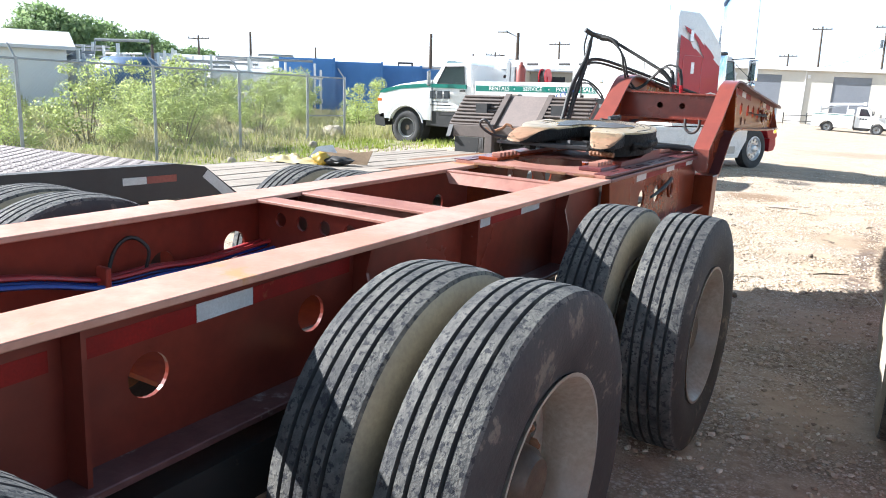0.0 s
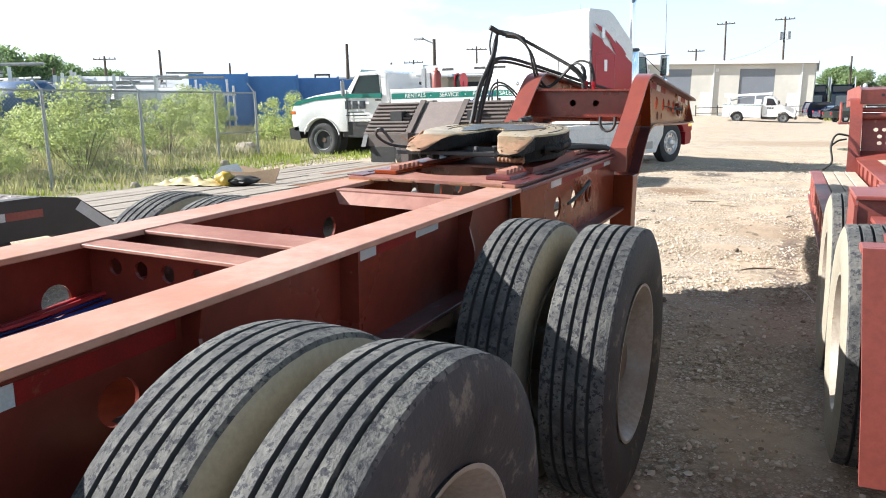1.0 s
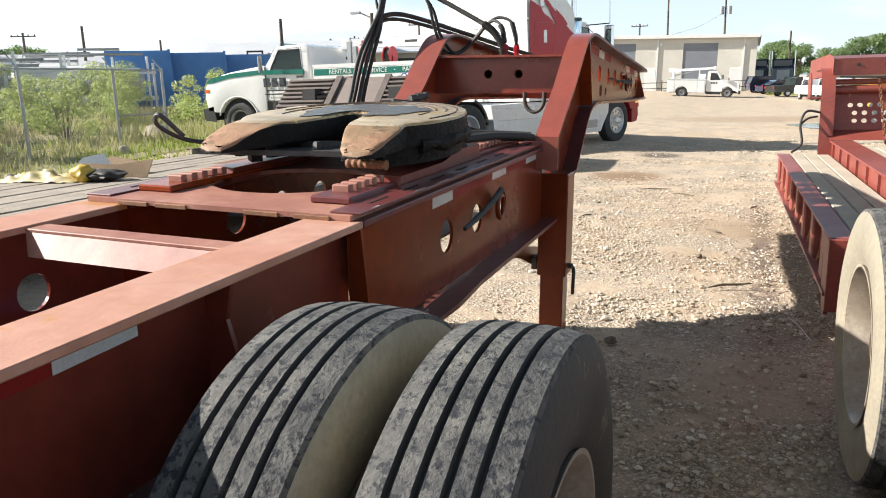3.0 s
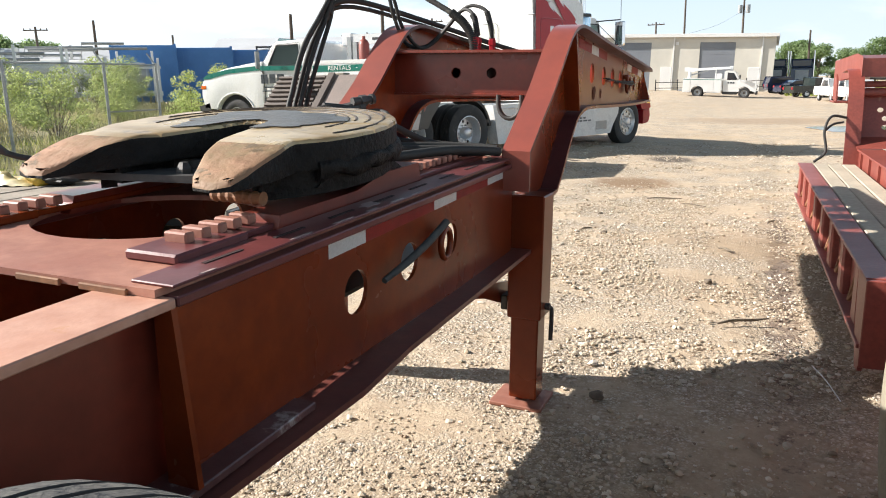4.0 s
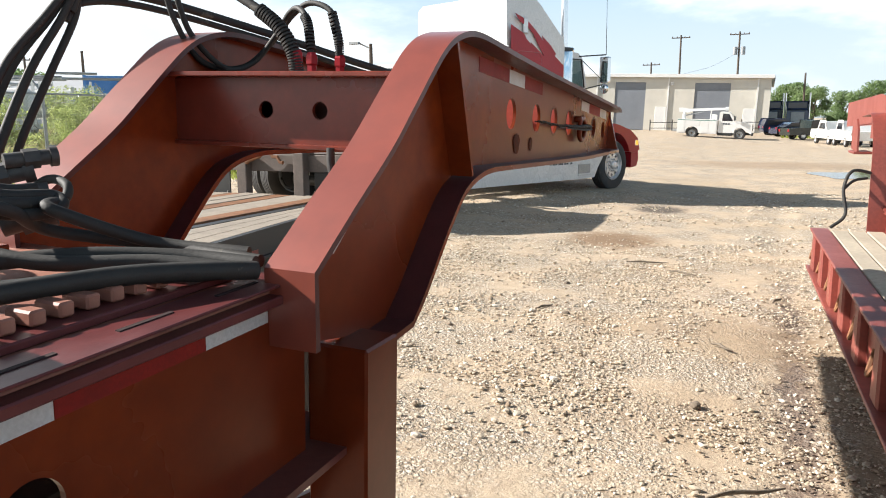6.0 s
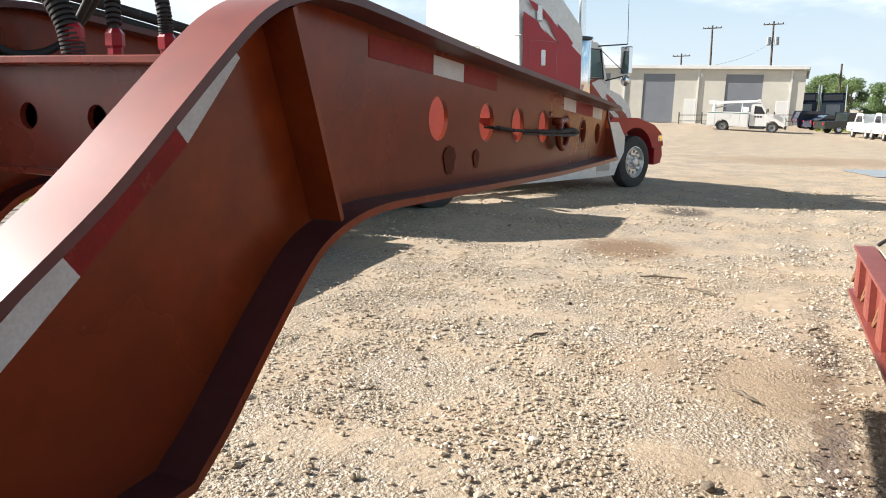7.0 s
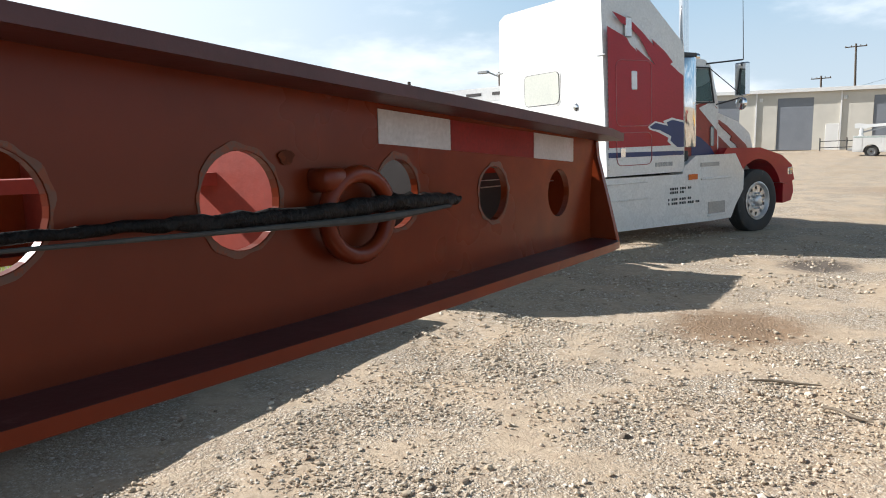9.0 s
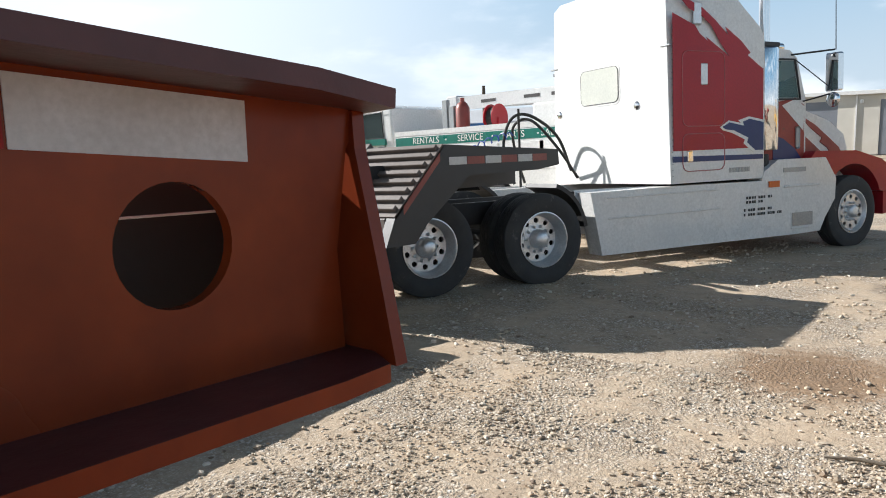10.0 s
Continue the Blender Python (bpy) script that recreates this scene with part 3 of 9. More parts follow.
trailer = thing("gooseneck_trailer", (XC, 3.0, 0), "red-oxide painted gooseneck jeep trailer with dusty dual tyres on gravel", "trailer")
T0 = 1.144
TOPF, BOTF = 0.020, 0.020
RAIL_BOT = T0 - 0.395
REAR_HOLES = {1: [(0.79, 0.845), (1.355, 0.865), (-0.3, 0.83)], -1: [(1.49, 0.84), (1.84, 0.87), (3.05, 0.88), (3.40, 0.88), (0.55, 0.84)]}
for side in (1, -1):
    bm = bmesh.new()
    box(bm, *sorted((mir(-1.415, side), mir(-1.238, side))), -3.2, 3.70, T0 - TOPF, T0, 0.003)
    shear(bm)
    rail = part("frame_rail", bm, BLEACHED_GLARE, trailer, "sun-bleached dusty red top flange with glare in its colour")
    bm = bmesh.new()
    z_at = lambda y, z: z - 0.0195 * (y - 5.76)
    loft(bm, [(-3.2, RAIL_BOT + BOTF), (3.74, RAIL_BOT + BOTF), (3.74, T0 - TOPF), (-3.2, T0 - TOPF)], "x", mir(-1.327, side), mir(-1.315, side), [(y, z_at(y, z), 0.056) for y, z in REAR_HOLES[side]], 24)
    shear(bm)
    part("rail_web", bm, RED_REAR, rail)
    bm = bmesh.new()
    box(bm, *sorted((mir(-1.43, side), mir(-1.215, side))), -3.2, 4.1, RAIL_BOT, RAIL_BOT + BOTF, 0.003)
    shear(bm)
    part("bottom_flange", bm, FLANGE_DUST, rail, "dusty purple-brown lower flange")
    bm = bmesh.new()
    box(bm, *sorted((mir(-1.415, side), mir(-1.236, side))), 3.703, 5.72, T0 - TOPF, T0, 0.003)
    shear(bm)
    part("boxed_flange", bm, DECK_WINE, rail)
    # upright stiffeners on the web
    for y, kind in ((-0.45, 0), (0.58, 0), (1.55, 1), (2.23, 0), (3.13, 1)):
        bm = bmesh.new()
        if kind:
            pts = [(mir(-1.315, side), RAIL_BOT + BOTF), (mir(-1.315, side), T0 - TOPF), (mir(-1.245, side), T0 - TOPF), (mir(-1.262, side), T0 - 0.10), (mir(-1.235, side), T0 - 0.20), (mir(-1.235, side), RAIL_BOT + BOTF)]
        else:
            pts = [(mir(-1.315, side), RAIL_BOT + BOTF), (mir(-1.315, side), T0 - TOPF), (mir(-1.243, side), T0 - TOPF), (mir(-1.243, side), RAIL_BOT + BOTF)]
        loft(bm, pts, "y", y, y + 0.012)
        shear(bm)
        part("stiffener", bm, RED_REAR, rail)
    # boxed forward part with its plate set outwards
    bm = bmesh.new()
    holes = [(4.40, z_at(4.40, 0.92), 0.062), (4.73, z_at(4.73, 0.93), 0.060), (5.06, z_at(5.06, 0.935), 0.058)]
    loft(bm, [(3.70, RAIL_BOT + BOTF), (5.74, RAIL_BOT - 0.032 + BOTF), (5.74, T0 - TOPF - 0.002), (3.70, T0 - TOPF - 0.002)], "x", mir(-1.285, side), mir(-1.273, side), holes, 28)
    shear(bm)
    part("side_plate", bm, RED, rail)
    # plate behind the leg pocket, black in place of the pocket's shade
    bm = bmesh.new()
    loft(bm, [(5.60, RAIL_BOT), (6.14, RAIL_BOT - 0.01), (6.14, T0 - 0.20), (5.60, T0 - 0.03)], "x", mir(-1.40, side), mir(-1.39, side))
    shear(bm)
    part("pocket_shade_plate", bm, BLACK, rail)
    bm = bmesh.new()
    loft(bm, [(mir(-1.42, side), 3.70), (mir(-1.185, side), 3.70), (mir(-1.165, side), 4.25), (mir(-1.185, side), 4.55), (mir(-1.195, side), 5.92), (mir(-1.42, side), 5.92)], "z", RAIL_BOT - 0.02, RAIL_BOT - 0.002)
    shear(bm)
    part("bottom_flange", bm, FLANGE_BROWN, rail)
    bm = bmesh.new()
    loft(bm, [(mir(-1.285, side), RAIL_BOT + BOTF), (mir(-1.285, side), T0 - TOPF), (mir(-1.243, side), T0 - TOPF), (mir(-1.21, side), RAIL_BOT + BOTF)], "y", 3.69, 3.704)
    shear(bm)
    part("stiffener", bm, RED, rail)

# cross members between the rails
INL, INR = mir(-1.41, -1), -1.41
bm = bmesh.new()
box(bm, INL - 0.03, INR + 0.03, 1.88, 1.975, T0 - 0.016, T0 - 0.004, 0.002)
shear(bm)
m1 = part("cross_member", bm, RED_DUSTY, trailer, "dusty red flange with rust along its edge")
bm = bmesh.new()
loft(bm, [(mir(-1.327, -1) + 0.01, T0 - 0.30), (-1.337, T0 - 0.30), (-1.337, T0 - 0.017), (mir(-1.327, -1) + 0.01, T0 - 0.017)], "y", 1.97, 1.982, [(XC + dx, T0 - 0.095, 0.030) for dx in (-0.29, -0.17, -0.05, 0.08)], 18)
shear(bm)
part("member_web", bm, RED_REAR, m1)
bm = bmesh.new()
box(bm, mir(-1.327, -1) + 0.01, -1.337, 1.90, 1.97, T0 - 0.31, T0 - 0.30)
shear(bm)
part("lower_flange", bm, RED_DUSTY, m1)
bm = bmesh.new()
box(bm, INL - 0.03, INR + 0.03, 1.80, 1.885, T0 - 0.015, T0 - 0.0085)
for v in list(bm.verts):
    v.co.y += 0.09
shear(bm)
part("rust_edge", bm, RUST, m1, "orange rusted edge")
bm = bmesh.new()
box(bm, INL - 0.03, INR + 0.03, 2.14, 2.30, T0 - 0.018, T0 - 0.004, 0.003)
box(bm, mir(-1.327, -1) + 0.01, -1.337, 2.21, 2.225, T0 - 0.34, T0 - 0.018)
shear(bm)
part("cross_member", bm, RED_DUSTY, trailer)
bm = bmesh.new()
box(bm, INL - 0.02, INR + 0.02, 3.33, 3.40, T0 - 0.016, T0 - 0.006, 0.002)
loft(bm, [(INL, T0 - 0.01), (INR, T0 - 0.01), (INR - 0.08, T0 - 0.07), (INL + 0.06, T0 - 0.07)], "y", 3.335, 3.347)
for v in bm.verts:
    if v.co.z < T0 - 0.04:
        v.co.y -= 0.05
shear(bm)
part("cross_member", bm, RED_DUSTY, trailer, "sloping dusty red gusset plate")
bm = bmesh.new()
box(bm, INL - 0.02, INR + 0.02, -0.35, -0.1, T0 - 0.02, T0 - 0.006, 0.003)
box(bm, INL - 0.02, INR + 0.02, 0.05, 0.42, T0 - 0.20, T0 - 0.18, 0.003)
shear(bm)
part("cross_member", bm, RED_DUSTY, trailer)
bm = bmesh.new()
box(bm, mir(-1.327, -1) + 0.01, -1.337, 3.0, 3.012, T0 - 0.37, T0 - 0.2)
box(bm, mir(-1.327, -1) + 0.01, -1.337, 1.0, 3.6, T0 - 0.375, T0 - 0.36)
shear(bm)
part("belly_plate", bm, RED, trailer)
# unseen black plate added below the deck opening to keep its inside dark
bm = bmesh.new()
box(bm, mir(-1.327, -1) + 0.01, -1.58, 3.72, 5.68, T0 - 0.385, T0 - 0.37)
shear(bm)
part("belly_plate", bm, BLACK, trailer)
# valve bracket and air lines inside the frame
bm = bmesh.new()
box(bm, -2.13, -2.07, 1.19, 1.21, 0.77, 0.90, 0.004)
box(bm, -2.13, -2.04, 1.15, 1.21, 0.77, 0.785)
part("valve_bracket", bm, ORANGE_RED, trailer)
bm = bmesh.new()
lathe(bm, [(0.022, 0.0), (0.022, 0.03), (0.012, 0.035), (0.012, 0.06)], 12, axis="z", centre=(-1.72, 0.72, 0.86))
part("air_fitting", bm, RIM_CREAM, trailer)
for k, (mt, dx, dz) in enumerate(((BLUE_LINE, 0, 0), (RED_LINE, 0.02, 0.018), (RED_LINE, -0.03, 0.012), (BLUE_LINE, 0.045, -0.005))):
    bm = bmesh.new()
    tube(bm, [(-2.14 + dx, -1.0, 0.95 + dz), (-2.13 + dx, 0.3, 0.93 + dz), (-2.12 + dx, 0.88, 0.90 + dz), (-2.13 + dx, 1.2, 0.835 + dz), (-2.12 + dx, 1.42, 0.842 + dz), (-2.13 + dx, 1.66, 0.83 + dz), (-2.12 + dx, 2.13, 0.865 + dz), (-2.10, 2.9, 0.85), (-2.0, 3.6, 0.8)], 0.009, 6, 6)
    part("air_line", bm, mt, trailer, smooth=60)
bm = bmesh.new()
tube(bm, [(-2.15, 1.24, 0.83), (-2.15, 1.28, 0.94), (-2.14, 1.34, 0.975), (-2.12, 1.39, 0.93), (-2.12, 1.38, 0.86)], 0.007, 6, 8)
part("air_line", bm, HOSE, trailer, smooth=60)

# deck plate under the fifth wheel, open in the middle
DZ = T0 + 0.016
bm = bmesh.new()
outer = [(mir(-1.268, -1), 3.68), (-1.268, 3.68), (-1.268, 5.70), (mir(-1.268, -1), 5.70)]
loft(bm, outer, "z", T0 + 0.001, DZ, [(XC - 0.03, 4.20, 0.30, 0.285)], 36)
shear(bm)
deck = part("deck_plate", bm, RED_DUSTY, trailer, "dusty red deck plate with a round opening")
for side in (1, -1):
    bm = bmesh.new()
    box(bm, *sorted((mir(-1.345, side), mir(-1.242, side))), 3.70, 5.70, DZ, DZ + 0.006, 0.002)
    shear(bm)
    part("border_plate", bm, DECK_WINE, deck, "glossy wine-red border with dark weld slots")
    for k in range(8):
        y = 3.84 + k * 0.235
        # dark strip laid on the border, painting the shade of a weld slot
        bm = bmesh.new()
        box(bm, *sorted((mir(-1.300, side), mir(-1.290, side))), y, y + 0.12, DZ + 0.005, DZ + 0.008)
        shear(bm)
        part("weld_slot", bm, SLOT_SHADE, deck)
for x in (-2.1, -1.95, -1.62, -1.45):
    bm = bmesh.new()
    box(bm, x, x + 0.12, 3.672, 3.6795, T0 - 0.002, DZ - 0.004, 0.002)
    shear(bm)
    part("weld_bead", bm, RUST, deck)
rngp = random.Random(21)
for x, y, a, b in ((-1.292, 4.51, 0.024, 0.050), (-1.250, 4.60, 0.006, 0.036), (-1.250, 4.46, 0.005, 0.030), (-1.249, 4.30, 0.004, 0.045), (-1.249, 3.80, 0.004, 0.022), (-1.250, 4.12, 0.004, 0.040), (-1.249, 4.72, 0.004, 0.030)):
    bm = bmesh.new()
    pts = []
    for i in range(16):
        k = 1 + rngp.uniform(-0.45, 0.35)
        pts.append((x + a * k * math.cos(2 * math.pi * i / 16), y + b * k * math.sin(2 * math.pi * i / 16)))
    loft(bm, pts, "z", DZ + 0.0062, DZ + 0.0074)
    shear(bm)
    part("bare_patch", bm, BARE_PATCH, deck, "chipped patch of bare pale primer")
# toothed slide racks
for side in (1, -1):
    bm = bmesh.new()
    xa, xb = mir(-1.485, side), mir(-1.345, side)
    x0, x1 = min(xa, xb), max(xa, xb)
    box(bm, x0, x1, 3.82, 4.05, DZ, DZ + 0.022, 0.005)
    box(bm, x0 + 0.015, x1 - 0.02, 4.0, 5.62, DZ, DZ + 0.016, 0.003)
    shear(bm)
    rack = part("slide_rack", bm, DECK_WINE if side > 0 else RED, trailer)
    tb = bmesh.new()
    xm, w = (x0 + x1) / 2 - 0.012 * side, 0.031
    box(tb, -w, w, -0.015, 0.015, 0, 0.026, 0.004)
    tooth = finish(tb, "tooth")
    for k in range(31):
        y = 3.92 + k * 0.053
        if 4.16 < y < 4.86:
            continue
        o = put("tooth", tooth, RED_DUSTY, rack)
        o.location = (xm, y, DZ + 0.018 + 0.0195 * (y - 5.76))
# fifth wheel
FX, FZ, R0, cy = -1.74, 1.352, 0.448, 4.58


def tip(bm_):
    """Rock the fifth wheel back, its ramp legs lowest."""
    for v_ in bm_.verts:
        v_.co.z += 0.07 * (v_.co.y - cy)


def plate_outline(grow=0.0):
    """The plate's edge: a round rim, two ramp legs and the tapering throat between them."""
    out = []
    for i in range(45):
        a = radians(-38 + 256 * i / 44)
        out.append(((R0 + grow) * math.cos(a), cy + (R0 + grow) * math.sin(a)))
    leg = [(0.366, 4.22), (0.360, 4.10), (0.345, 4.058), (0.30, 4.04), (0.245, 4.045), (0.212, 4.085), (0.178, 4.17), (0.112, 4.33), (0.058, 4.54)]
    out += [(-x, y) for x, y in leg]
    out += [(0.055 * math.cos(radians(180 - 22.5 * i)), 4.565 + 0.055 * math.sin(radians(22.5 * i))) for i in range(9)]
    out += [(x, y) for x, y in reversed(leg)]
    return [(FX + x, y) for x, y in out]


bm = bmesh.new()
loft(bm, plate_outline(), "z", FZ - 0.082, FZ)
top_edges = [e for e in bm.edges if all(v.co.z > FZ - 0.001 for v in e.verts)]
bmesh.ops.bevel(bm, geom=top_edges, offset=0.012, segments=2, affect="EDGES", profile=0.5)
for y in np.arange(4.04, 4.36, 0.03):
    bmesh.ops.bisect_plane(bm, geom=bm.verts[:] + bm.edges[:] + bm.faces[:], plane_co=(0, float(y), 0), plane_no=(0, 1, 0))
for v in bm.verts:
    if v.co.y < 4.29 and v.co.z > FZ - 0.03:
        v.co.z -= 0.060 * ((4.29 - v.co.y) / 0.24) ** 1.6
    v.co.z += 0.0025 * noise.noise(v.co * 14)
tip(bm)
fifth = part("fifth_wheel", bm, WORN_PLATE, trailer, "worn tan fifth-wheel plate smeared with black grease", smooth=35)
fifth.data.materials.append(PLATE_LEG)
fifth.data.materials.append(GREASE)
for p in fifth.data.polygons:
    if p.normal.z < 0.3:
        p.material_index = 2
    elif p.center.y < 4.26:
        p.material_index = 1
for r, a0, a1 in ((0.300, -8, 196), (0.325, 20, 120), (0.366, 12, 172), (0.408, -20, 150)):
    bm = bmesh.new()
    line = [(FX + r * math.cos(radians(a0 + (a1 - a0) * i / 36)), cy + r * math.sin(radians(a0 + (a1 - a0) * i / 36)), FZ - 0.0015) for i in range(37)]
    tube(bm, line, 0.005, 6, 1)
    tip(bm)
    part("grease_groove", bm, PLATE_GROOVE, fifth, smooth=60)
bm = bmesh.new()
ring = []
for i in range(61):
    a = radians(-62 + 304 * i / 60)
    rr = 0.238 + 0.026 * math.sin(3 * a + 1) + 0.014 * math.sin(8 * a) + 0.009 * math.sin(17 * a) + 0.005 * math.sin(31 * a)
    ring.append((FX + rr * math.cos(a) * 1.06, 4.64 + rr * 0.92 * math.sin(a)))
ring += [(FX - 0.085, 4.47), (FX - 0.07, 4.565), (FX - 0.045, 4.615), (FX, 4.635), (FX + 0.045, 4.615), (FX + 0.07, 4.565), (FX + 0.085, 4.47)]
loft(bm, ring, "z", FZ + 0.0018, FZ + 0.0038)
tip(bm)
part("grease_smear", bm, GREASE_FILM, fifth, "thick black grease round the throat", smooth=40)
# skirt of the plate, ribs, lock and the sliding base
bm = bmesh.new()
sk = []
for i in range(33):
    a = radians(-52 + 284 * i / 32)
    sk.append((FX + (R0 - 0.02) * math.cos(a), cy + (R0 - 0.02) * math.sin(a)))
sk2 = [(FX + (p[0] - FX) * 0.9, cy + (p[1] - cy) * 0.9) for p in reversed(sk)]
loft(bm, sk + sk2, "z", FZ - 0.150, FZ - 0.08)
tip(bm)
part("plate_skirt", bm, GREASE, fifth, "grease-caked skirt", smooth=30)
bm = bmesh.new()
line = [(FX + (R0 - 0.012) * math.cos(radians(-30 + 240 * i / 90)), cy + (R0 - 0.012) * math.sin(radians(-30 + 240 * i / 90)), FZ - 0.085) for i in range(91)]
tube(bm, line, 0.026, 10, 1)
for v in bm.verts:
    d_ = noise.noise(v.co * 22) + 0.6 * noise.noise(v.co * 60)
    v.co += Vector((v.co.x - FX, v.co.y - cy, 0)).normalized() * 0.010 * d_ + Vector((0, 0, 0.016 * noise.noise(v.co * 17)))
tip(bm)
part("grease_ridge", bm, GREASE, fifth, "lumpy black grease squeezed over the plate's edge", smooth=60)
for x in (-0.30, -0.16, 0.16, 0.30):
    bm = bmesh.new()
    box(bm, XC + x - 0.012, XC + x + 0.012, 4.22, 4.9, FZ - 0.15, FZ - 0.085)
    part("plate_rib", bm, GREASE, fifth)
for side in (1, -1):
    bm = bmesh.new()
    x = XC + side * 0.345
    loft(bm, [(4.16, DZ - 0.045), (4.98, DZ - 0.02), (4.96, DZ + 0.05), (4.72, DZ + 0.045), (4.55, DZ + 0.012), (4.18, DZ + 0.004)], "x", x - 0.055, x + 0.055)
    part("slide_foot", bm, RED_REAR, fifth)
    bm = bmesh.new()
    loft(bm, [(4.36, DZ + 0.045), (4.86, DZ + 0.045), (4.74, FZ - 0.09), (4.46, FZ - 0.09)], "x", x - 0.045, x + 0.045)
    part("pivot_bracket", bm, GREASE, fifth)
    bm = bmesh.new()
    tube(bm, [(x - 0.07, 4.60, FZ - 0.10), (x + 0.07, 4.60, FZ - 0.10)], 0.035, 14, smooth=False)
    part("pivot_pin", bm, GREASE, fifth, smooth=40)
bm = bmesh.new()
loft(bm, [(XC - 0.46, 4.16), (XC + 0.30, 4.30), (XC + 0.32, 4.36), (XC - 0.05, 4.40), (XC - 0.44, 4.25)], "z", DZ + 0.05, DZ + 0.07)
box(bm, XC - 0.30, XC + 0.30, 4.42, 4.46, DZ + 0.03, DZ + 0.09)
for x in (-0.2, 0.0, 0.18):
    lathe(bm, [(0.022, DZ + 0.07), (0.022, DZ + 0.082), (0.012, DZ + 0.1), (0.0, DZ + 0.1)], 6, axis="z", centre=(XC + x, 4.30, 0))
part("lock_bar", bm, STEEL, fifth)
bm = bmesh.new()
lathe(bm, [(0.014 + 0.004 * (i % 2), 0.012 * i) for i in range(14)], 12, axis="x", centre=(XC + 0.18, 4.20, FZ - 0.155))
part("spring", bm, RUST, fifth)
bm = bmesh.new()
tube(bm, [(XC - 0.40, 4.30, DZ + 0.08), (XC - 0.52, 4.20, DZ + 0.10), (XC - 0.56, 4.10, DZ + 0.16), (XC - 0.50, 4.05, DZ + 0.20), (XC - 0.46, 4.12, DZ + 0.12)], 0.009, 6)
part("release_handle", bm, STEEL, fifth, smooth=60)

# goosenecks
TOP = [(5.615, 1.03), (5.612, 1.195), (5.78, 1.315), (5.94, 1.425), (6.06, 1.525), (6.16, 1.61), (6.24, 1.672), (6.32, 1.712), (6.42, 1.735), (6.52, 1.738), (6.66, 1.727), (6.9, 1.704), (7.3, 1.669), (7.8, 1.630), (8.4, 1.583), (8.962, 1.538)]
LOW = [(5.955, 0.955), (6.07, 0.965), (6.15, 1.03), (6.25, 1.13), (6.34, 1.215), (6.42, 1.275), (6.52, 1.308), (6.64, 1.322), (6.85, 1.319), (7.3, 1.308), (8.0, 1.294), (8.5, 1.293), (8.945, 1.293)]

TOP = TOP[:2] + [(q.y, q.z) for q in spline([(0, *p) for p in TOP[2:]], 4)]
LOW = LOW[:1] + [(q.y, q.z) for q in spline([(0, *p) for p in LOW[1:]], 4)]


def trim_end(bm, side):
    """Cuts back the outer corner of a flange at the front end."""
    for v in bm.verts:
        if v.co.y > 8.9 and abs(v.co.x - mir(-1.160, side)) < 0.01:
            v.co.y -= 0.055
            v.co.x += -0.006 * side


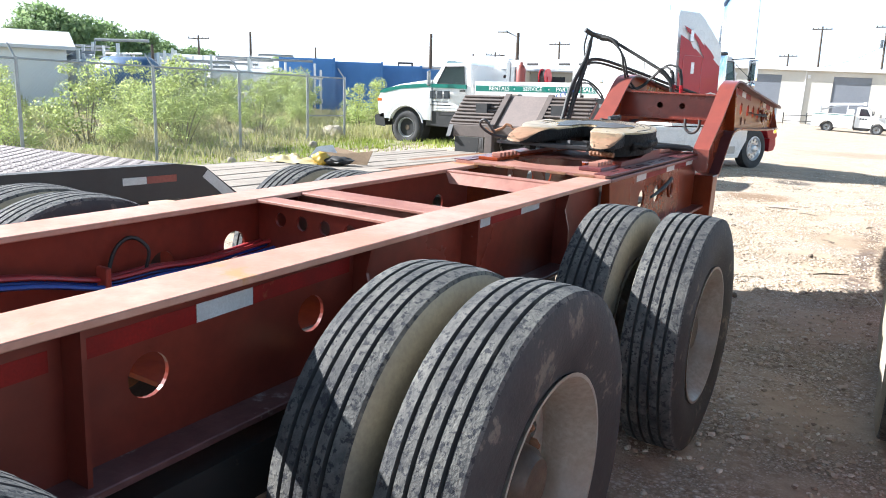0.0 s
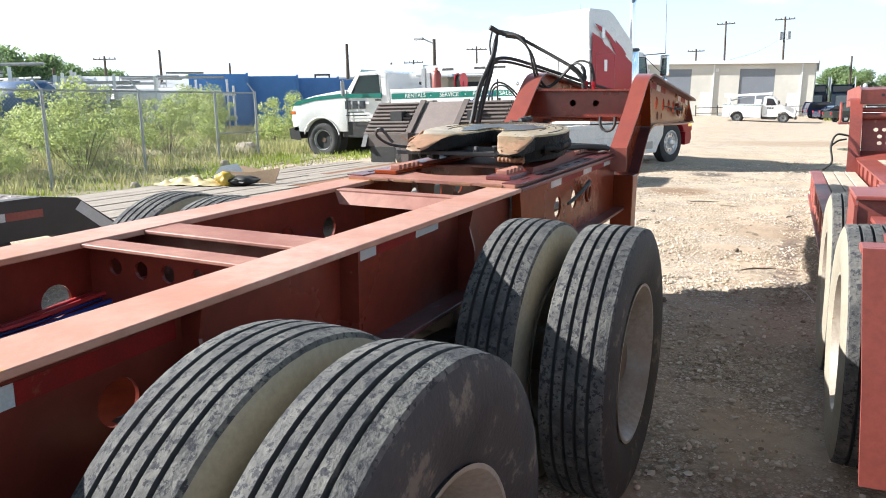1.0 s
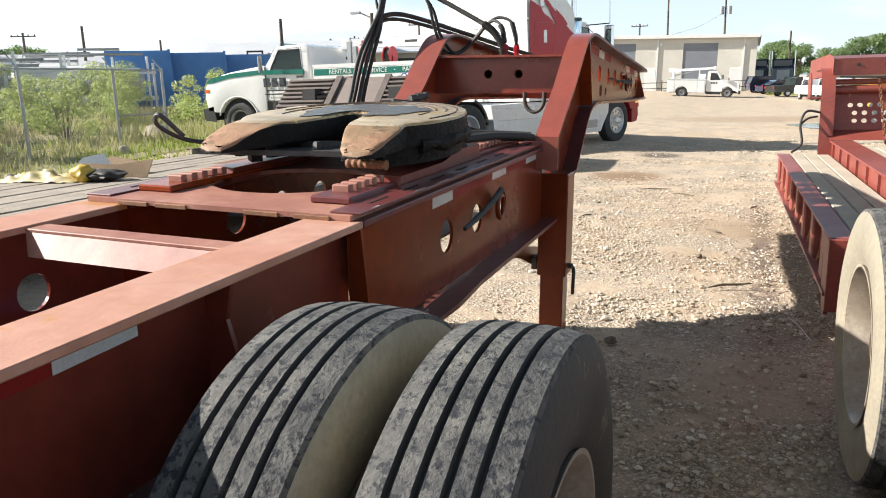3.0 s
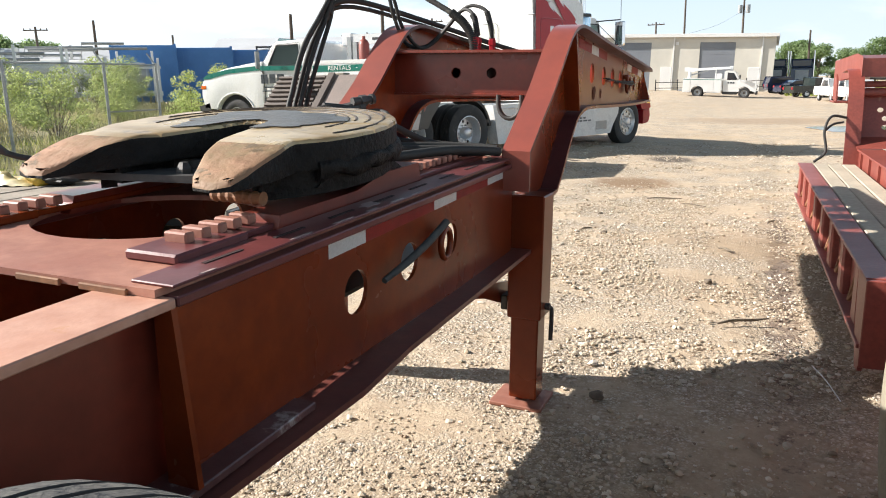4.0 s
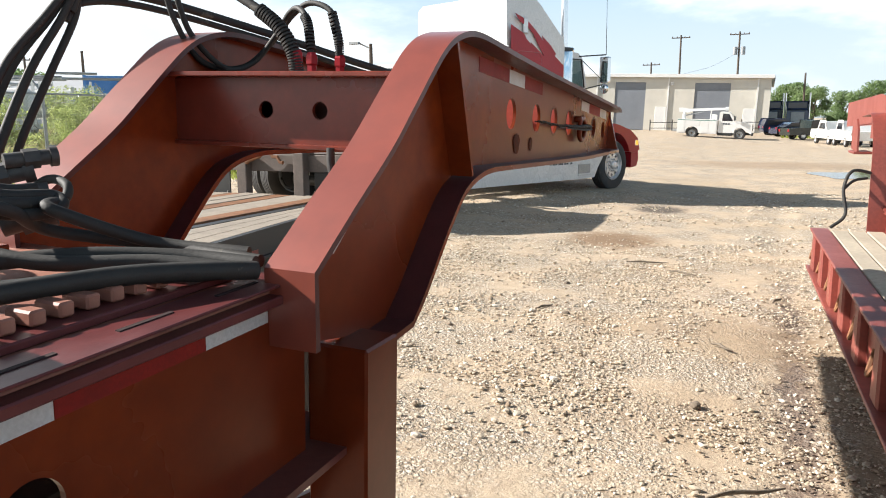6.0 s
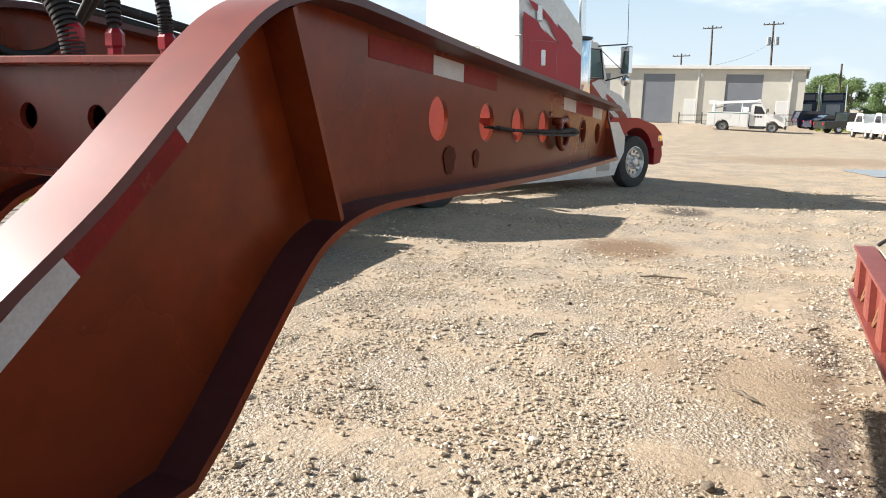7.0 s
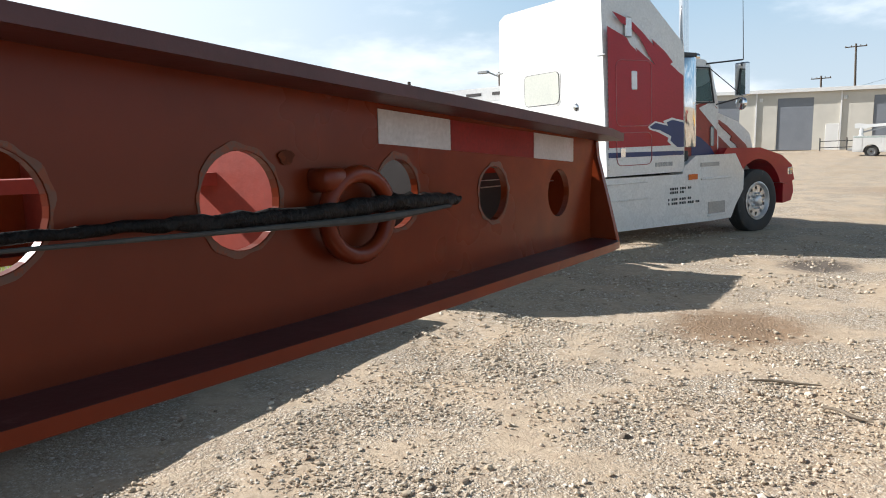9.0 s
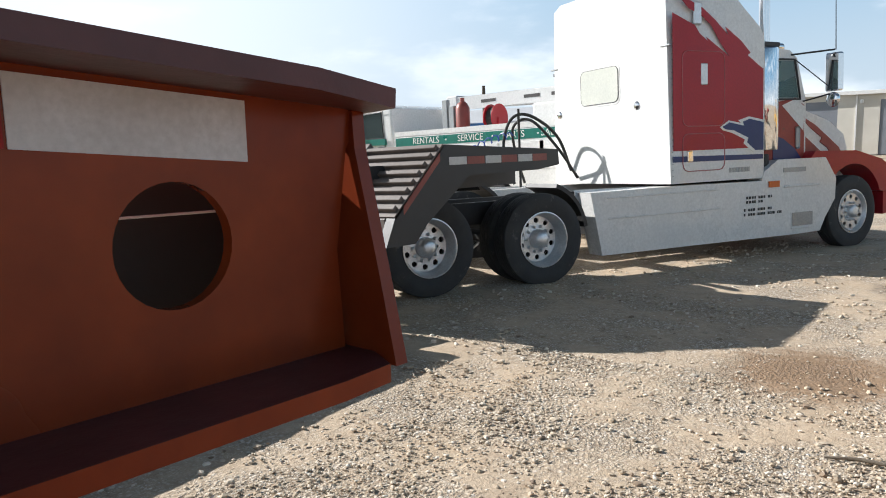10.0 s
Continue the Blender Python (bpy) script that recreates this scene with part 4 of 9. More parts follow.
NHOLES = [(7.05, 1.507, 0.057), (7.38, 1.492, 0.057), (7.655, 1.480, 0.057), (7.93, 1.468, 0.057), (8.215, 1.456, 0.050), (8.486, 1.438, 0.047), (8.744, 1.421, 0.048)]
for side in (1, -1):
    bm = bmesh.new()
    web = [(y + (0.014 if i < 2 else 0), z - (0.014 if i > 1 else 0)) for i, (y, z) in enumerate(TOP)][:-1] + [(8.94, 1.526), (8.915, 1.49), (8.90, 1.40), (8.905, 1.306)] + [(y, z + 0.012) for y, z in reversed(LOW[:-1])]
    wx = (-1.252, -1.240) if side > 0 else (-2.125, -2.113)
    loft(bm, web, "x", *wx, NHOLES, 32)
    if side < 0:
        for v in bm.verts:
            v.co.y += 0.03
            v.co.z += 0.018
    neck = part("gooseneck_beam", bm, RED, trailer, "curved red gooseneck beam with a row of round holes")
    bm = bmesh.new()
    x0, x1 = (-1.280, -1.160) if side > 0 else (-2.19, -2.045)
    lift = 0.0 if side > 0 else 0.018
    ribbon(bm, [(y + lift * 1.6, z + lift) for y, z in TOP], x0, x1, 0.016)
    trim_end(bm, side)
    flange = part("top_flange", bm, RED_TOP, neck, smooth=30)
    # sides and underside take the darker wine: shade put into the colour
    flange.data.materials.append(WINE_SHADE)
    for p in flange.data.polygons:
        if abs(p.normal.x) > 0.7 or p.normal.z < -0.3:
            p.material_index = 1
    bm = bmesh.new()
    ribbon(bm, [(y + lift * 1.6, z + lift) for y, z in LOW], x0, x1, 0.016, inner=False)
    trim_end(bm, side)
    # here the dark wine lies on the upper face; sides and underside stay red
    flange = part("lower_flange", bm, WINE_SHADE, neck, smooth=30)
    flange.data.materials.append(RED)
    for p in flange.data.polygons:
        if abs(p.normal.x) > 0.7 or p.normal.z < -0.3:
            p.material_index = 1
    bm = bmesh.new()
    a, b = Vector((RIBT)), Vector((RIBB))
    d = (b - a).normalized()
    n_ = Vector((d.y, -d.x)) * 0.012
    loft(bm, [tuple(a), tuple(b), tuple(b + n_), tuple(a + n_)], "x", *((-1.240, -1.168) if side > 0 else (-2.125, -2.185)))
    part("rib", bm, RED, neck)
    if side < 0:
        continue
    bm = bmesh.new()
    loft(bm, [(mir(-1.38, side), 1.30), (mir(-1.178, side), 1.30), (mir(-1.20, side), 1.38), (mir(-1.232, side), 1.49), (mir(-1.236, side), 1.524), (mir(-1.38, side), 1.524)], "y", 8.915, 8.929)
    for v in bm.verts:
        v.co.y += (1.42 - v.co.z) * -0.05
    part("front_plate", bm, RED, neck)
    # inner plates, painted black for the shade behind the front holes
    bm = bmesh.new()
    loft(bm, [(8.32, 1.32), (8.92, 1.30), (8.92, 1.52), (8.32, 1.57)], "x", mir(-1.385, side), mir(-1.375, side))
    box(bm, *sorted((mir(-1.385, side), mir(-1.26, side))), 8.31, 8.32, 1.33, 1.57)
    pieces("inner_shade_plate", bm, BLACK, neck)
    bm = bmesh.new()
    tube(bm, [(mir(-1.33, side), 8.30, 1.443), (mir(-1.33, side), 8.90, 1.436)], 0.0013, 5, smooth=False)
    tube(bm, [(mir(-1.35, side), 8.30, 1.456), (mir(-1.35, side), 8.72, 1.449)], 0.0010, 5, smooth=False)
    pieces("air_line", bm, WHITE_TRIM, neck)
    bm = bmesh.new()
    box(bm, *sorted((mir(-1.37, side), mir(-1.26, side))), 8.60, 8.61, 1.31, 1.34)
    part("drain_lip", bm, RED, neck)
    bm = bmesh.new()
    pts = [(mir(-1.215, side), 8.102 + 0.060 * math.cos(a), 1.437 + 0.054 * math.sin(a)) for a in (2 * math.pi * i / 24 for i in range(25))]
    tube(bm, pts, 0.012, 8, 1)
    box(bm, *sorted((mir(-1.245, side), mir(-1.205, side))), 8.035, 8.075, 1.47, 1.50, 0.006)
    part("lashing_ring", bm, RED, neck, smooth=50)
# dark scorch marks on the web
for y, z, a, b in ((7.118, 1.395, 0.036, 0.042), (7.303, 1.388, 0.020, 0.030), (8.0, 1.515, 0.012, 0.010)):
    bm = bmesh.new()
    pts = [(a * (1 + 0.14 * math.sin(3 * k) + 0.08 * math.sin(7 * k)) * math.cos(k), b * (1 + 0.12 * math.cos(2 * k) + 0.07 * math.sin(9 * k)) * math.sin(k)) for k in (2 * math.pi * i / 28 for i in range(28))]
    loft(bm, pts, "x", 0, 0.0008)
    o = part("scorch_mark", bm, SCORCH, trailer, "dark scorch mark on the red web")
    o.matrix_basis = pose(-1.2378, y, z)
HALO = mat("burnt_paint_halo", (0.165, 0.052, 0.026), (0.135, 0.070, 0.045), rough=0.5, s1=40, s2=120, bump=0.1, wear=(0.20, 0.045, 0.012), wear_at=0.52, wear_scale=60)
for y, z, r in NHOLES[2:6]:
    bm = bmesh.new()
    pts = [((r + 0.006 + 0.002 * math.sin(5 * k + y * 9) + 0.0015 * math.sin(13 * k)) * math.cos(k), (r + 0.008 + 0.003 * math.sin(3 * k + y * 5) + 0.0015 * math.cos(11 * k)) * math.sin(k)) for k in (2 * math.pi * i / 72 for i in range(72))]
    loft(bm, pts, "x", 0, 0.0006, [(0, 0, r + 0.001)], 32)
    o = part("burnt_halo", bm, HALO, trailer, "grey-brown burnt halo round a cut hole")
    o.matrix_basis = pose(-1.2392, y, z)
# cross beam between the necks, its shade painted with the darker wine red
bm = bmesh.new()
loft(bm, [(-2.112, 1.405), (-1.252, 1.405), (-1.252, 1.60), (-2.112, 1.60)], "y", 6.285, 6.297, [(x, 1.505, 0.026) for x in (-1.765, -1.575)], 14)
beam = part("cross_beam", bm, RED_REAR, trailer)
bm = bmesh.new()
box(bm, -2.112, -1.252, 6.205, 6.60, 1.60, 1.614, 0.002)
part("top_flange", bm, RED_REAR, beam)
bm = bmesh.new()
box(bm, -2.112, -1.252, 6.27, 6.50, 1.392, 1.405, 0.002)
part("lower_flange", bm, RED_REAR, beam)
bm = bmesh.new()
box(bm, -2.112, -1.252, 6.49, 6.502, 1.405, 1.60)
part("rear_web", bm, RED_REAR, beam)
bm = bmesh.new()
box(bm, -2.112, -1.252, 7.3, 7.32, 1.36, 1.62)
box(bm, -2.112, -1.252, 8.108, 8.122, 1.31, 1.56)
loft(bm, [(-2.112, 6.9), (-1.26, 8.6), (-1.26, 8.72), (-2.112, 7.02)], "z", 1.47, 1.49)
pieces("neck_brace", bm, ORANGE_RED, trailer)
bm = bmesh.new()
pts = [(XC + 0.28 + 0.06 * math.cos(a), 6.27, 1.36 + 0.075 * math.sin(a)) for a in (math.pi + math.pi * i / 10 for i in range(11))]
tube(bm, [(XC + 0.22, 6.27, 1.40), *pts, (XC + 0.34, 6.27, 1.40)], 0.012, 8, 1)
part("chain_loop", bm, STEEL, trailer, smooth=50)

# retro-reflective tape along the side
def tape_piece(pts, x, c):
    b_ = bmesh.new()
    loft(b_, pts, "x", x - 0.0012, x + 0.0008)
    part("white_tape" if c else "red_tape", b_, TAPE_W if c else TAPE_R, trailer, "white reflective tape" if c else "red reflective tape")


def tape(x, runs):
    for y0, y1, z0, z1, c in runs:
        tape_piece([(y0, z0), (y1, z1), (y1, z1 + 0.048), (y0, z0 + 0.048)], x, c)


runs = []
for a, b, c in ((0.30, 0.55, 0), (0.62, 0.932, 0), (0.93, 1.12, 1), (1.122, 1.53, 0), (2.27, 2.455, 1), (2.457, 2.747, 0), (2.748, 2.938, 1)):
    z = lambda y: 0.9395 + (y - 0.93) * 0.0375
    runs.append((a, b, z(a), z(b), c))
tape(-1.3145, runs)
runs = []
for a, b, c in ((4.265, 4.455, 1), (4.457, 4.915, 0), (4.916, 5.107, 1), (5.109, 5.425, 0), (5.426, 5.61, 1)):
    z = lambda y: 1.042 + (y - 4.265) * 0.029
    runs.append((a, b, z(a), z(b), c))
tape(-1.2725, runs)
runs = []
for a, b, c in ((6.70, 7.010, 0), (7.012, 7.20, 1), (7.202, 7.45, 0), (8.176, 8.354, 1), (8.356, 8.634, 0), (8.636, 8.81, 1)):
    z = lambda y: 1.616 + (y - 7.012) * -0.0748
    runs.append((a, b, z(a), z(b), c))
tape(-1.2395, runs)
for p, q, c in (((5.78, 1.205), (5.93, 1.323), 1), ((5.93, 1.324), (6.135, 1.489), 0), ((6.135, 1.491), (6.26, 1.625), 1)):
    d = (Vector(q) - Vector(p)).normalized()
    k = Vector((-d.y, d.x)) * 0.044
    p, q = (p[0] + 0.030, p[1] - 0.012), (q[0] + 0.030, q[1] - 0.012)
    tape_piece([p, q, tuple(Vector(q) + k), tuple(Vector(p) + k)], -1.2395, c)

# landing leg
for side in (1, -1):
    bm = bmesh.new()
    x0, x1 = sorted((mir(-1.30, side), mir(-1.142, side)))
    box(bm, x0, x1, 5.79, 5.945, 0.42, 0.985, 0.006)
    leg = part("landing_leg", bm, RED, trailer)
    bm = bmesh.new()
    x0, x1 = sorted((mir(-1.287, side), mir(-1.157, side)))
    box(bm, x0, x1, 5.81, 5.925, 0.025, 0.45, 0.005)
    part("inner_leg", bm, RED, leg)
    bm = bmesh.new()
    x0, x1 = sorted((mir(-1.365, side), mir(-1.115, side)))
    box(bm, x0, x1, 5.755, 5.98, -0.008, 0.012, 0.004)
    part("foot_plate", bm, RED_DUSTY, leg)
    bm = bmesh.new()
    cyl(bm, (mir(-1.34, side), 5.87, 0.47), (mir(-1.12, side), 5.87, 0.47), 0.016, 10)
    tube(bm, [(mir(-1.13, side), 5.87, 0.47), (mir(-1.12, side), 5.90, 0.44), (mir(-1.12, side), 5.90, 0.30)], 0.010, 6)
    box(bm, *sorted((mir(-1.345, side), mir(-1.31, side))), 5.83, 5.91, 0.44, 0.51, 0.005)
    part("leg_pin", bm, STEEL, leg)
    bm = bmesh.new()
    loft(bm, [(5.28, 0.74), (5.60, 0.72), (5.76, 0.585), (5.97, 0.54), (5.97, 0.42), (5.62, 0.55), (5.28, 0.64)], "x", mir(-1.36, side), mir(-1.345, side))
    part("gusset", bm, RED, leg)

STRAP = mat("grey_cloth_strap", (0.085, 0.085, 0.075), (0.055, 0.055, 0.05), rough=0.9, s1=20, bump=0.4)
# bar hung in the side holes, with a grab ring
bm = bmesh.new()
tube(bm, [(-1.240, 4.50, 0.930), (-1.230, 4.62, 0.955), (-1.228, 4.78, 0.988), (-1.235, 4.93, 1.022)], [0.009, 0.012, 0.013, 0.013], 8)
part("strap_bar", bm, STRAP, trailer, "grey cloth-wrapped bar", smooth=50)
bm = bmesh.new()
pts = [(-1.245, 4.95 + 0.040 * math.cos(a), 0.945 + 0.050 * math.sin(a)) for a in (2 * math.pi * i / 20 for i in range(21))]
tube(bm, pts, 0.011, 8, 1)
part("grab_ring", bm, RED, trailer, smooth=50)
# black hose slung along the neck
bm = bmesh.new()
tube(bm, [(-1.238, 7.36, 1.479), (-1.218, 7.43, 1.474), (-1.213, 7.62, 1.461), (-1.21, 7.78, 1.456), (-1.208, 7.88, 1.450), (-1.206, 8.05, 1.446), (-1.207, 8.14, 1.449), (-1.21, 8.24, 1.444), (-1.225, 8.33, 1.439), (-1.24, 8.38, 1.438)], [0.004, 0.006, 0.005, 0.006, 0.009, 0.012, 0.011, 0.013, 0.010, 0.004], 10)
for v in bm.verts:
    v.co += Vector((0, 0.4, 1)) * 0.0045 * noise.noise(v.co * 55)
part("slung_hose", bm, GREASE, trailer, "black taped hose slung along the beam", smooth=50)
bm = bmesh.new()
tube(bm, [(-1.20, 7.60, 1.452), (-1.197, 7.90, 1.440), (-1.196, 8.12, 1.432), (-1.205, 8.30, 1.433)], [0.002, 0.003, 0.006, 0.003], 6)
part("hose_sleeve", bm, STRAP, trailer, smooth=50)

# hydraulic hoses
JN = Vector((-2.45, 6.31, 2.09))
A_TOP, A_BASE = (-1.81, 6.325, 1.80), (-1.69, 6.34, 1.616)
B_BASE, C_BASE = (-1.715, 6.46, 1.616), (-1.675, 6.565, 1.616)
hoses = []
# bundle from the joint down to the deck
for dy, dx, bow in ((0.0, 0.0, -0.03), (0.035, -0.02, 0.0), (0.07, 0.02, 0.02), (0.10, -0.03, 0.045), (0.14, 0.01, 0.075)):
    hoses.append(([(-2.22, 5.62 + dy * 0.5, 1.17), (-2.44 + dx, 5.78 + dy, 1.28), (-2.47 + dx, 5.87 + dy, 1.42), (-2.47 + dx, 5.985 + dy * 0.8 + bow * 0.4, 1.62), (-2.46 + dx * 0.6, 6.13 + dy * 0.4 + bow * 0.4, 1.78), (-2.45 + dx * 0.4, 6.20 + dy * 0.25, 1.88), (-2.45 + dx * 0.3, 6.25 + dy * 0.2, 1.98), (-2.45, 6.30, 2.07)], 0.0135))
# heavy hose from the joint to the guarded fitting
hoses.append(([JN, (-2.30, 6.315, 2.055), (-2.10, 6.33, 1.955), A_TOP, (-1.745, 6.33, 1.75), (-1.70, 6.335, 1.68), A_BASE], 0.016))
# thin pair that hangs in a loop and rises again to the other two fittings
hoses.append(([(-2.40, 6.30, 2.06), (-2.27, 6.29, 2.05), (-2.16, 6.28, 1.94), (-2.12, 6.30, 1.78), (-2.10, 6.40, 1.655), (-2.06, 6.55, 1.645), (-1.98, 6.60, 1.72), (-1.88, 6.60, 1.82), (-1.80, 6.59, 1.855), (-1.71, 6.575, 1.82), (-1.68, 6.565, 1.73), C_BASE], 0.0105))
hoses.append(([(-2.38, 6.32, 2.05), (-2.25, 6.31, 2.02), (-2.14, 6.31, 1.90), (-2.10, 6.35, 1.74), (-2.06, 6.46, 1.64), (-2.02, 6.56, 1.66), (-1.93, 6.57, 1.75), (-1.85, 6.54, 1.82), (-1.79, 6.51, 1.825), (-1.74, 6.48, 1.77), B_BASE], 0.0105))
# long double arc to the front of the neck
hoses.append(([(-2.45, 6.20, 1.80), (-2.44, 6.25, 1.86), (-2.36, 6.42, 1.872), (-2.16, 6.83, 1.79), (-1.95, 7.15, 1.70), (-1.80, 7.4, 1.64), (-1.72, 7.7, 1.60)], 0.0165))
hoses.append(([(-2.46, 6.19, 1.77), (-2.45, 6.24, 1.83), (-2.37, 6.42, 1.842), (-2.17, 6.82, 1.765), (-1.97, 7.14, 1.675), (-1.82, 7.4, 1.615), (-1.75, 7.7, 1.58)], 0.013))
hoses.append(([JN + Vector((-0.03, -0.04, 0.02)), (-2.49, 6.24, 1.99), (-2.47, 6.22, 1.90)], 0.009))
# coils and lines lying on the deck
hoses.append(([(-2.10, 5.35, 1.20), (-2.02, 5.20, 1.215), (-1.88, 5.22, 1.205), (-1.78, 5.34, 1.20), (-1.62, 5.48, 1.21), (-1.45, 5.58, 1.205), (-1.30, 5.61, 1.20)], 0.019))
hoses.append(([(-1.98, 5.28, 1.24), (-2.06, 5.36, 1.24), (-1.96, 5.44, 1.23), (-1.80, 5.38, 1.22), (-1.66, 5.42, 1.20), (-1.48, 5.53, 1.20), (-1.33, 5.58, 1.19)], 0.018))
hoses.append(([(-1.62, 4.93, 1.20), (-1.52, 5.12, 1.205), (-1.42, 5.36, 1.21), (-1.33, 5.52, 1.20), (-1.29, 5.60, 1.19)], 0.021))
hoses.append(([(-1.70, 4.96, 1.20), (-1.58, 5.14, 1.20), (-1.46, 5.36, 1.20), (-1.34, 5.56, 1.19)], 0.019))
hoses.append(([(-2.12, 5.22, 1.19), (-2.0, 5.12, 1.20), (-1.86, 5.14, 1.20), (-1.80, 5.26, 1.21), (-1.9, 5.40, 1.22), (-2.05, 5.36, 1.21), (-2.08, 5.24, 1.20)], 0.016))
hoses.append(([(-1.932, 5.2, 1.347), (-1.883, 5.25, 1.366), (-1.842, 5.35, 1.353), (-1.81, 5.45, 1.322), (-1.803, 5.56, 1.312), (-1.762, 5.55, 1.294), (-1.772, 5.5, 1.28), (-1.804, 5.42, 1.289)], 0.015))
hoses.append(([(-1.91, 5.19, 1.335), (-1.862, 5.24, 1.353), (-1.821, 5.34, 1.34), (-1.79, 5.44, 1.308), (-1.784, 5.55, 1.298), (-1.732, 5.5, 1.292), (-1.62, 5.66, 1.21), (-1.4, 5.72, 1.195)], 0.016))
hoses.append(([(-1.884, 5.18, 1.323), (-1.837, 5.23, 1.341), (-1.797, 5.33, 1.327), (-1.766, 5.43, 1.295), (-1.8, 5.55, 1.235), (-1.62, 5.68, 1.2), (-1.34, 5.68, 1.19)], 0.016))
hoses.append(([(-1.913, 5.27, 1.375), (-1.87, 5.37, 1.363), (-1.836, 5.47, 1.332), (-1.844, 5.55, 1.328)], 0.013))
hoses.append(([(-1.958, 5.6, 1.292), (-1.887, 5.62, 1.338), (-1.803, 5.6, 1.331), (-1.796, 5.58, 1.298), (-1.857, 5.56, 1.288)], 0.012))
for pts, r in hoses:
    bm = bmesh.new()
    tube(bm, pts, r * 0.9, 10, 8)
    part("hydraulic_hose", bm, HOSE, trailer, smooth=60)
bm = bmesh.new()
cyl(bm, JN + Vector((-0.05, -0.05, 0.035)), JN, 0.022, 10)
tube(bm, [JN, (-2.30, 6.315, 2.055), (-2.22, 6.32, 2.02)], 0.022, 8)
part("hose_end", bm, HOSE, trailer, smooth=50)
bm = bmesh.new()
for line, r in (([A_TOP, (-1.745, 6.33, 1.75), (-1.70, 6.335, 1.68), A_BASE], 0.023), ([(-1.71, 6.575, 1.82), (-1.68, 6.565, 1.73), (-1.676, 6.565, 1.68)], 0.016), ([(-1.76, 6.49, 1.80), (-1.74, 6.48, 1.77), (-1.72, 6.465, 1.69)], 0.016)):
    pts = spline(line, 8)
    for a, b in zip(pts, pts[1:]):
        cyl(bm, a, a.lerp(b, 0.55), r, 10)
pieces("spring_guard", bm, HOSE, trailer, smooth=50)
bm = bmesh.new()
for x, y, z in (A_BASE, B_BASE, C_BASE):
    lathe(bm, [(0.016, 1.614), (0.016, 1.645), (0.020, 1.65), (0.020, 1.675), (0.013, 1.685)], 6, axis="z", centre=(x, y, 0))
pieces("hose_fitting", bm, TRUCK_RED, trailer)
bm = bmesh.new()
for p, q, r in (((-2.02, 5.50, 1.33), (-1.93, 5.62, 1.36), 0.022), ((-1.96, 5.48, 1.29), (-1.86, 5.60, 1.31), 0.020), ((-1.95, 5.56, 1.38), (-1.90, 5.66, 1.39), 0.018), ((-1.92, 5.52, 1.24), (-1.85, 5.60, 1.27), 0.026)):
    a, b = Vector(p), Vector(q)
    cyl(bm, a, b, r, 10)
    cyl(bm, a.lerp(b, 0.35), a.lerp(b, 0.65), r * 1.35, 6)
    cyl(bm, a.lerp(b, 0.85), a.lerp(b, 1.0), r * 1.3, 10)
pieces("quick_coupler", bm, STEEL, trailer, "steel hydraulic quick couplers", smooth=40)

# axles and wheels
TR, TW = 0.53, 0.24
OUT = tyre_mesh(TR, TW, WALL_DARK, WALL_DUST)
INN = tyre_mesh(TR, TW, WALL_DUST, WALL_DARK)
RIMM = dish_rim_mesh(TR, TW, 0.16, None)
RIMM.materials.append(RIM_CREAM)
HUB_BROWN = mat("oily_brown_hub", (0.13, 0.085, 0.05), (0.07, 0.05, 0.035), rough=0.5, s1=9, bump=0.3)
HUBM = hub_mesh(TR, -0.06, 0.06)
HUBM.materials.append(HUB_BROWN)
AXLES = (1.40, 3.07, -0.08)
for ya in AXLES:
    bm = bmesh.new()
    cyl(bm, (mir(-1.0, -1), ya, TR), (-1.0, ya, TR), 0.065, 16)
    box(bm, -1.42, -1.28, ya - 0.06, ya + 0.06, TR, 0.68)
    box(bm, mir(-1.28, -1), mir(-1.42, -1), ya - 0.06, ya + 0.06, TR, 0.68)
    part("axle", bm, BLACK, trailer, smooth=40)
    for side in (1, -1):
        for x, me in ((-0.622, OUT), (-0.915, INN)) if ya < 2 else ((-0.628, OUT), (-0.955, INN)):
            grow = 1.015 if ya < 2 else 1.0
            m = pose(mir(x, side) - XC, ya - 3.0, TR * grow, 0, 0, 0 if side > 0 else 180) @ pose(0, 0, 0, random.uniform(0, 360)) @ Matrix.Diagonal((0.93 if ya < 2 else 1.0, grow, grow, 1))
            w = put("wheel", HUBM, None, trailer, "dusty tyre on a cream steel rim", m=m)
            put("tyre", me, None, w, m=Matrix.Identity(4))
            if side > 0 and me is OUT:
                wheel_nuts(w, -0.06)
            put("rim", RIMM, None, w, m=Matrix.Identity(4))

# unseen running gear, added to block sunlight under the frame
for side in (1, -1):
    x0, x1 = sorted((mir(-1.20, side), mir(-1.10, side)))
    bm = bmesh.new()
    loft(bm, [(-0.35, 0.44), (3.15, 0.44), (3.20, 0.56), (2.6, 0.60), (2.2, 0.74), (1.9, 0.74), (1.5, 0.60), (-0.3, 0.58)], "x", x0 - 0.12 * side, x1 - 0.12 * side)
    part("sun_blocking_beam", bm, BLACK, trailer, "added dark steel beam between the axles, blocking the sun")
    for ya in AXLES:
        bm = bmesh.new()
        cyl(bm, (mir(-1.50, side), ya + 0.12, 0.64), (mir(-1.50, side), ya + 0.32, 0.64), 0.085, 16)
        part("unseen_brake_chamber", bm, BLACK, trailer, smooth=40)
        bm = bmesh.new()
        cyl(bm, (mir(-1.16, side), ya, TR), (mir(-1.09, side), ya, TR), 0.215, 24)
        part("unseen_brake_drum", bm, RUST, trailer, smooth=40)
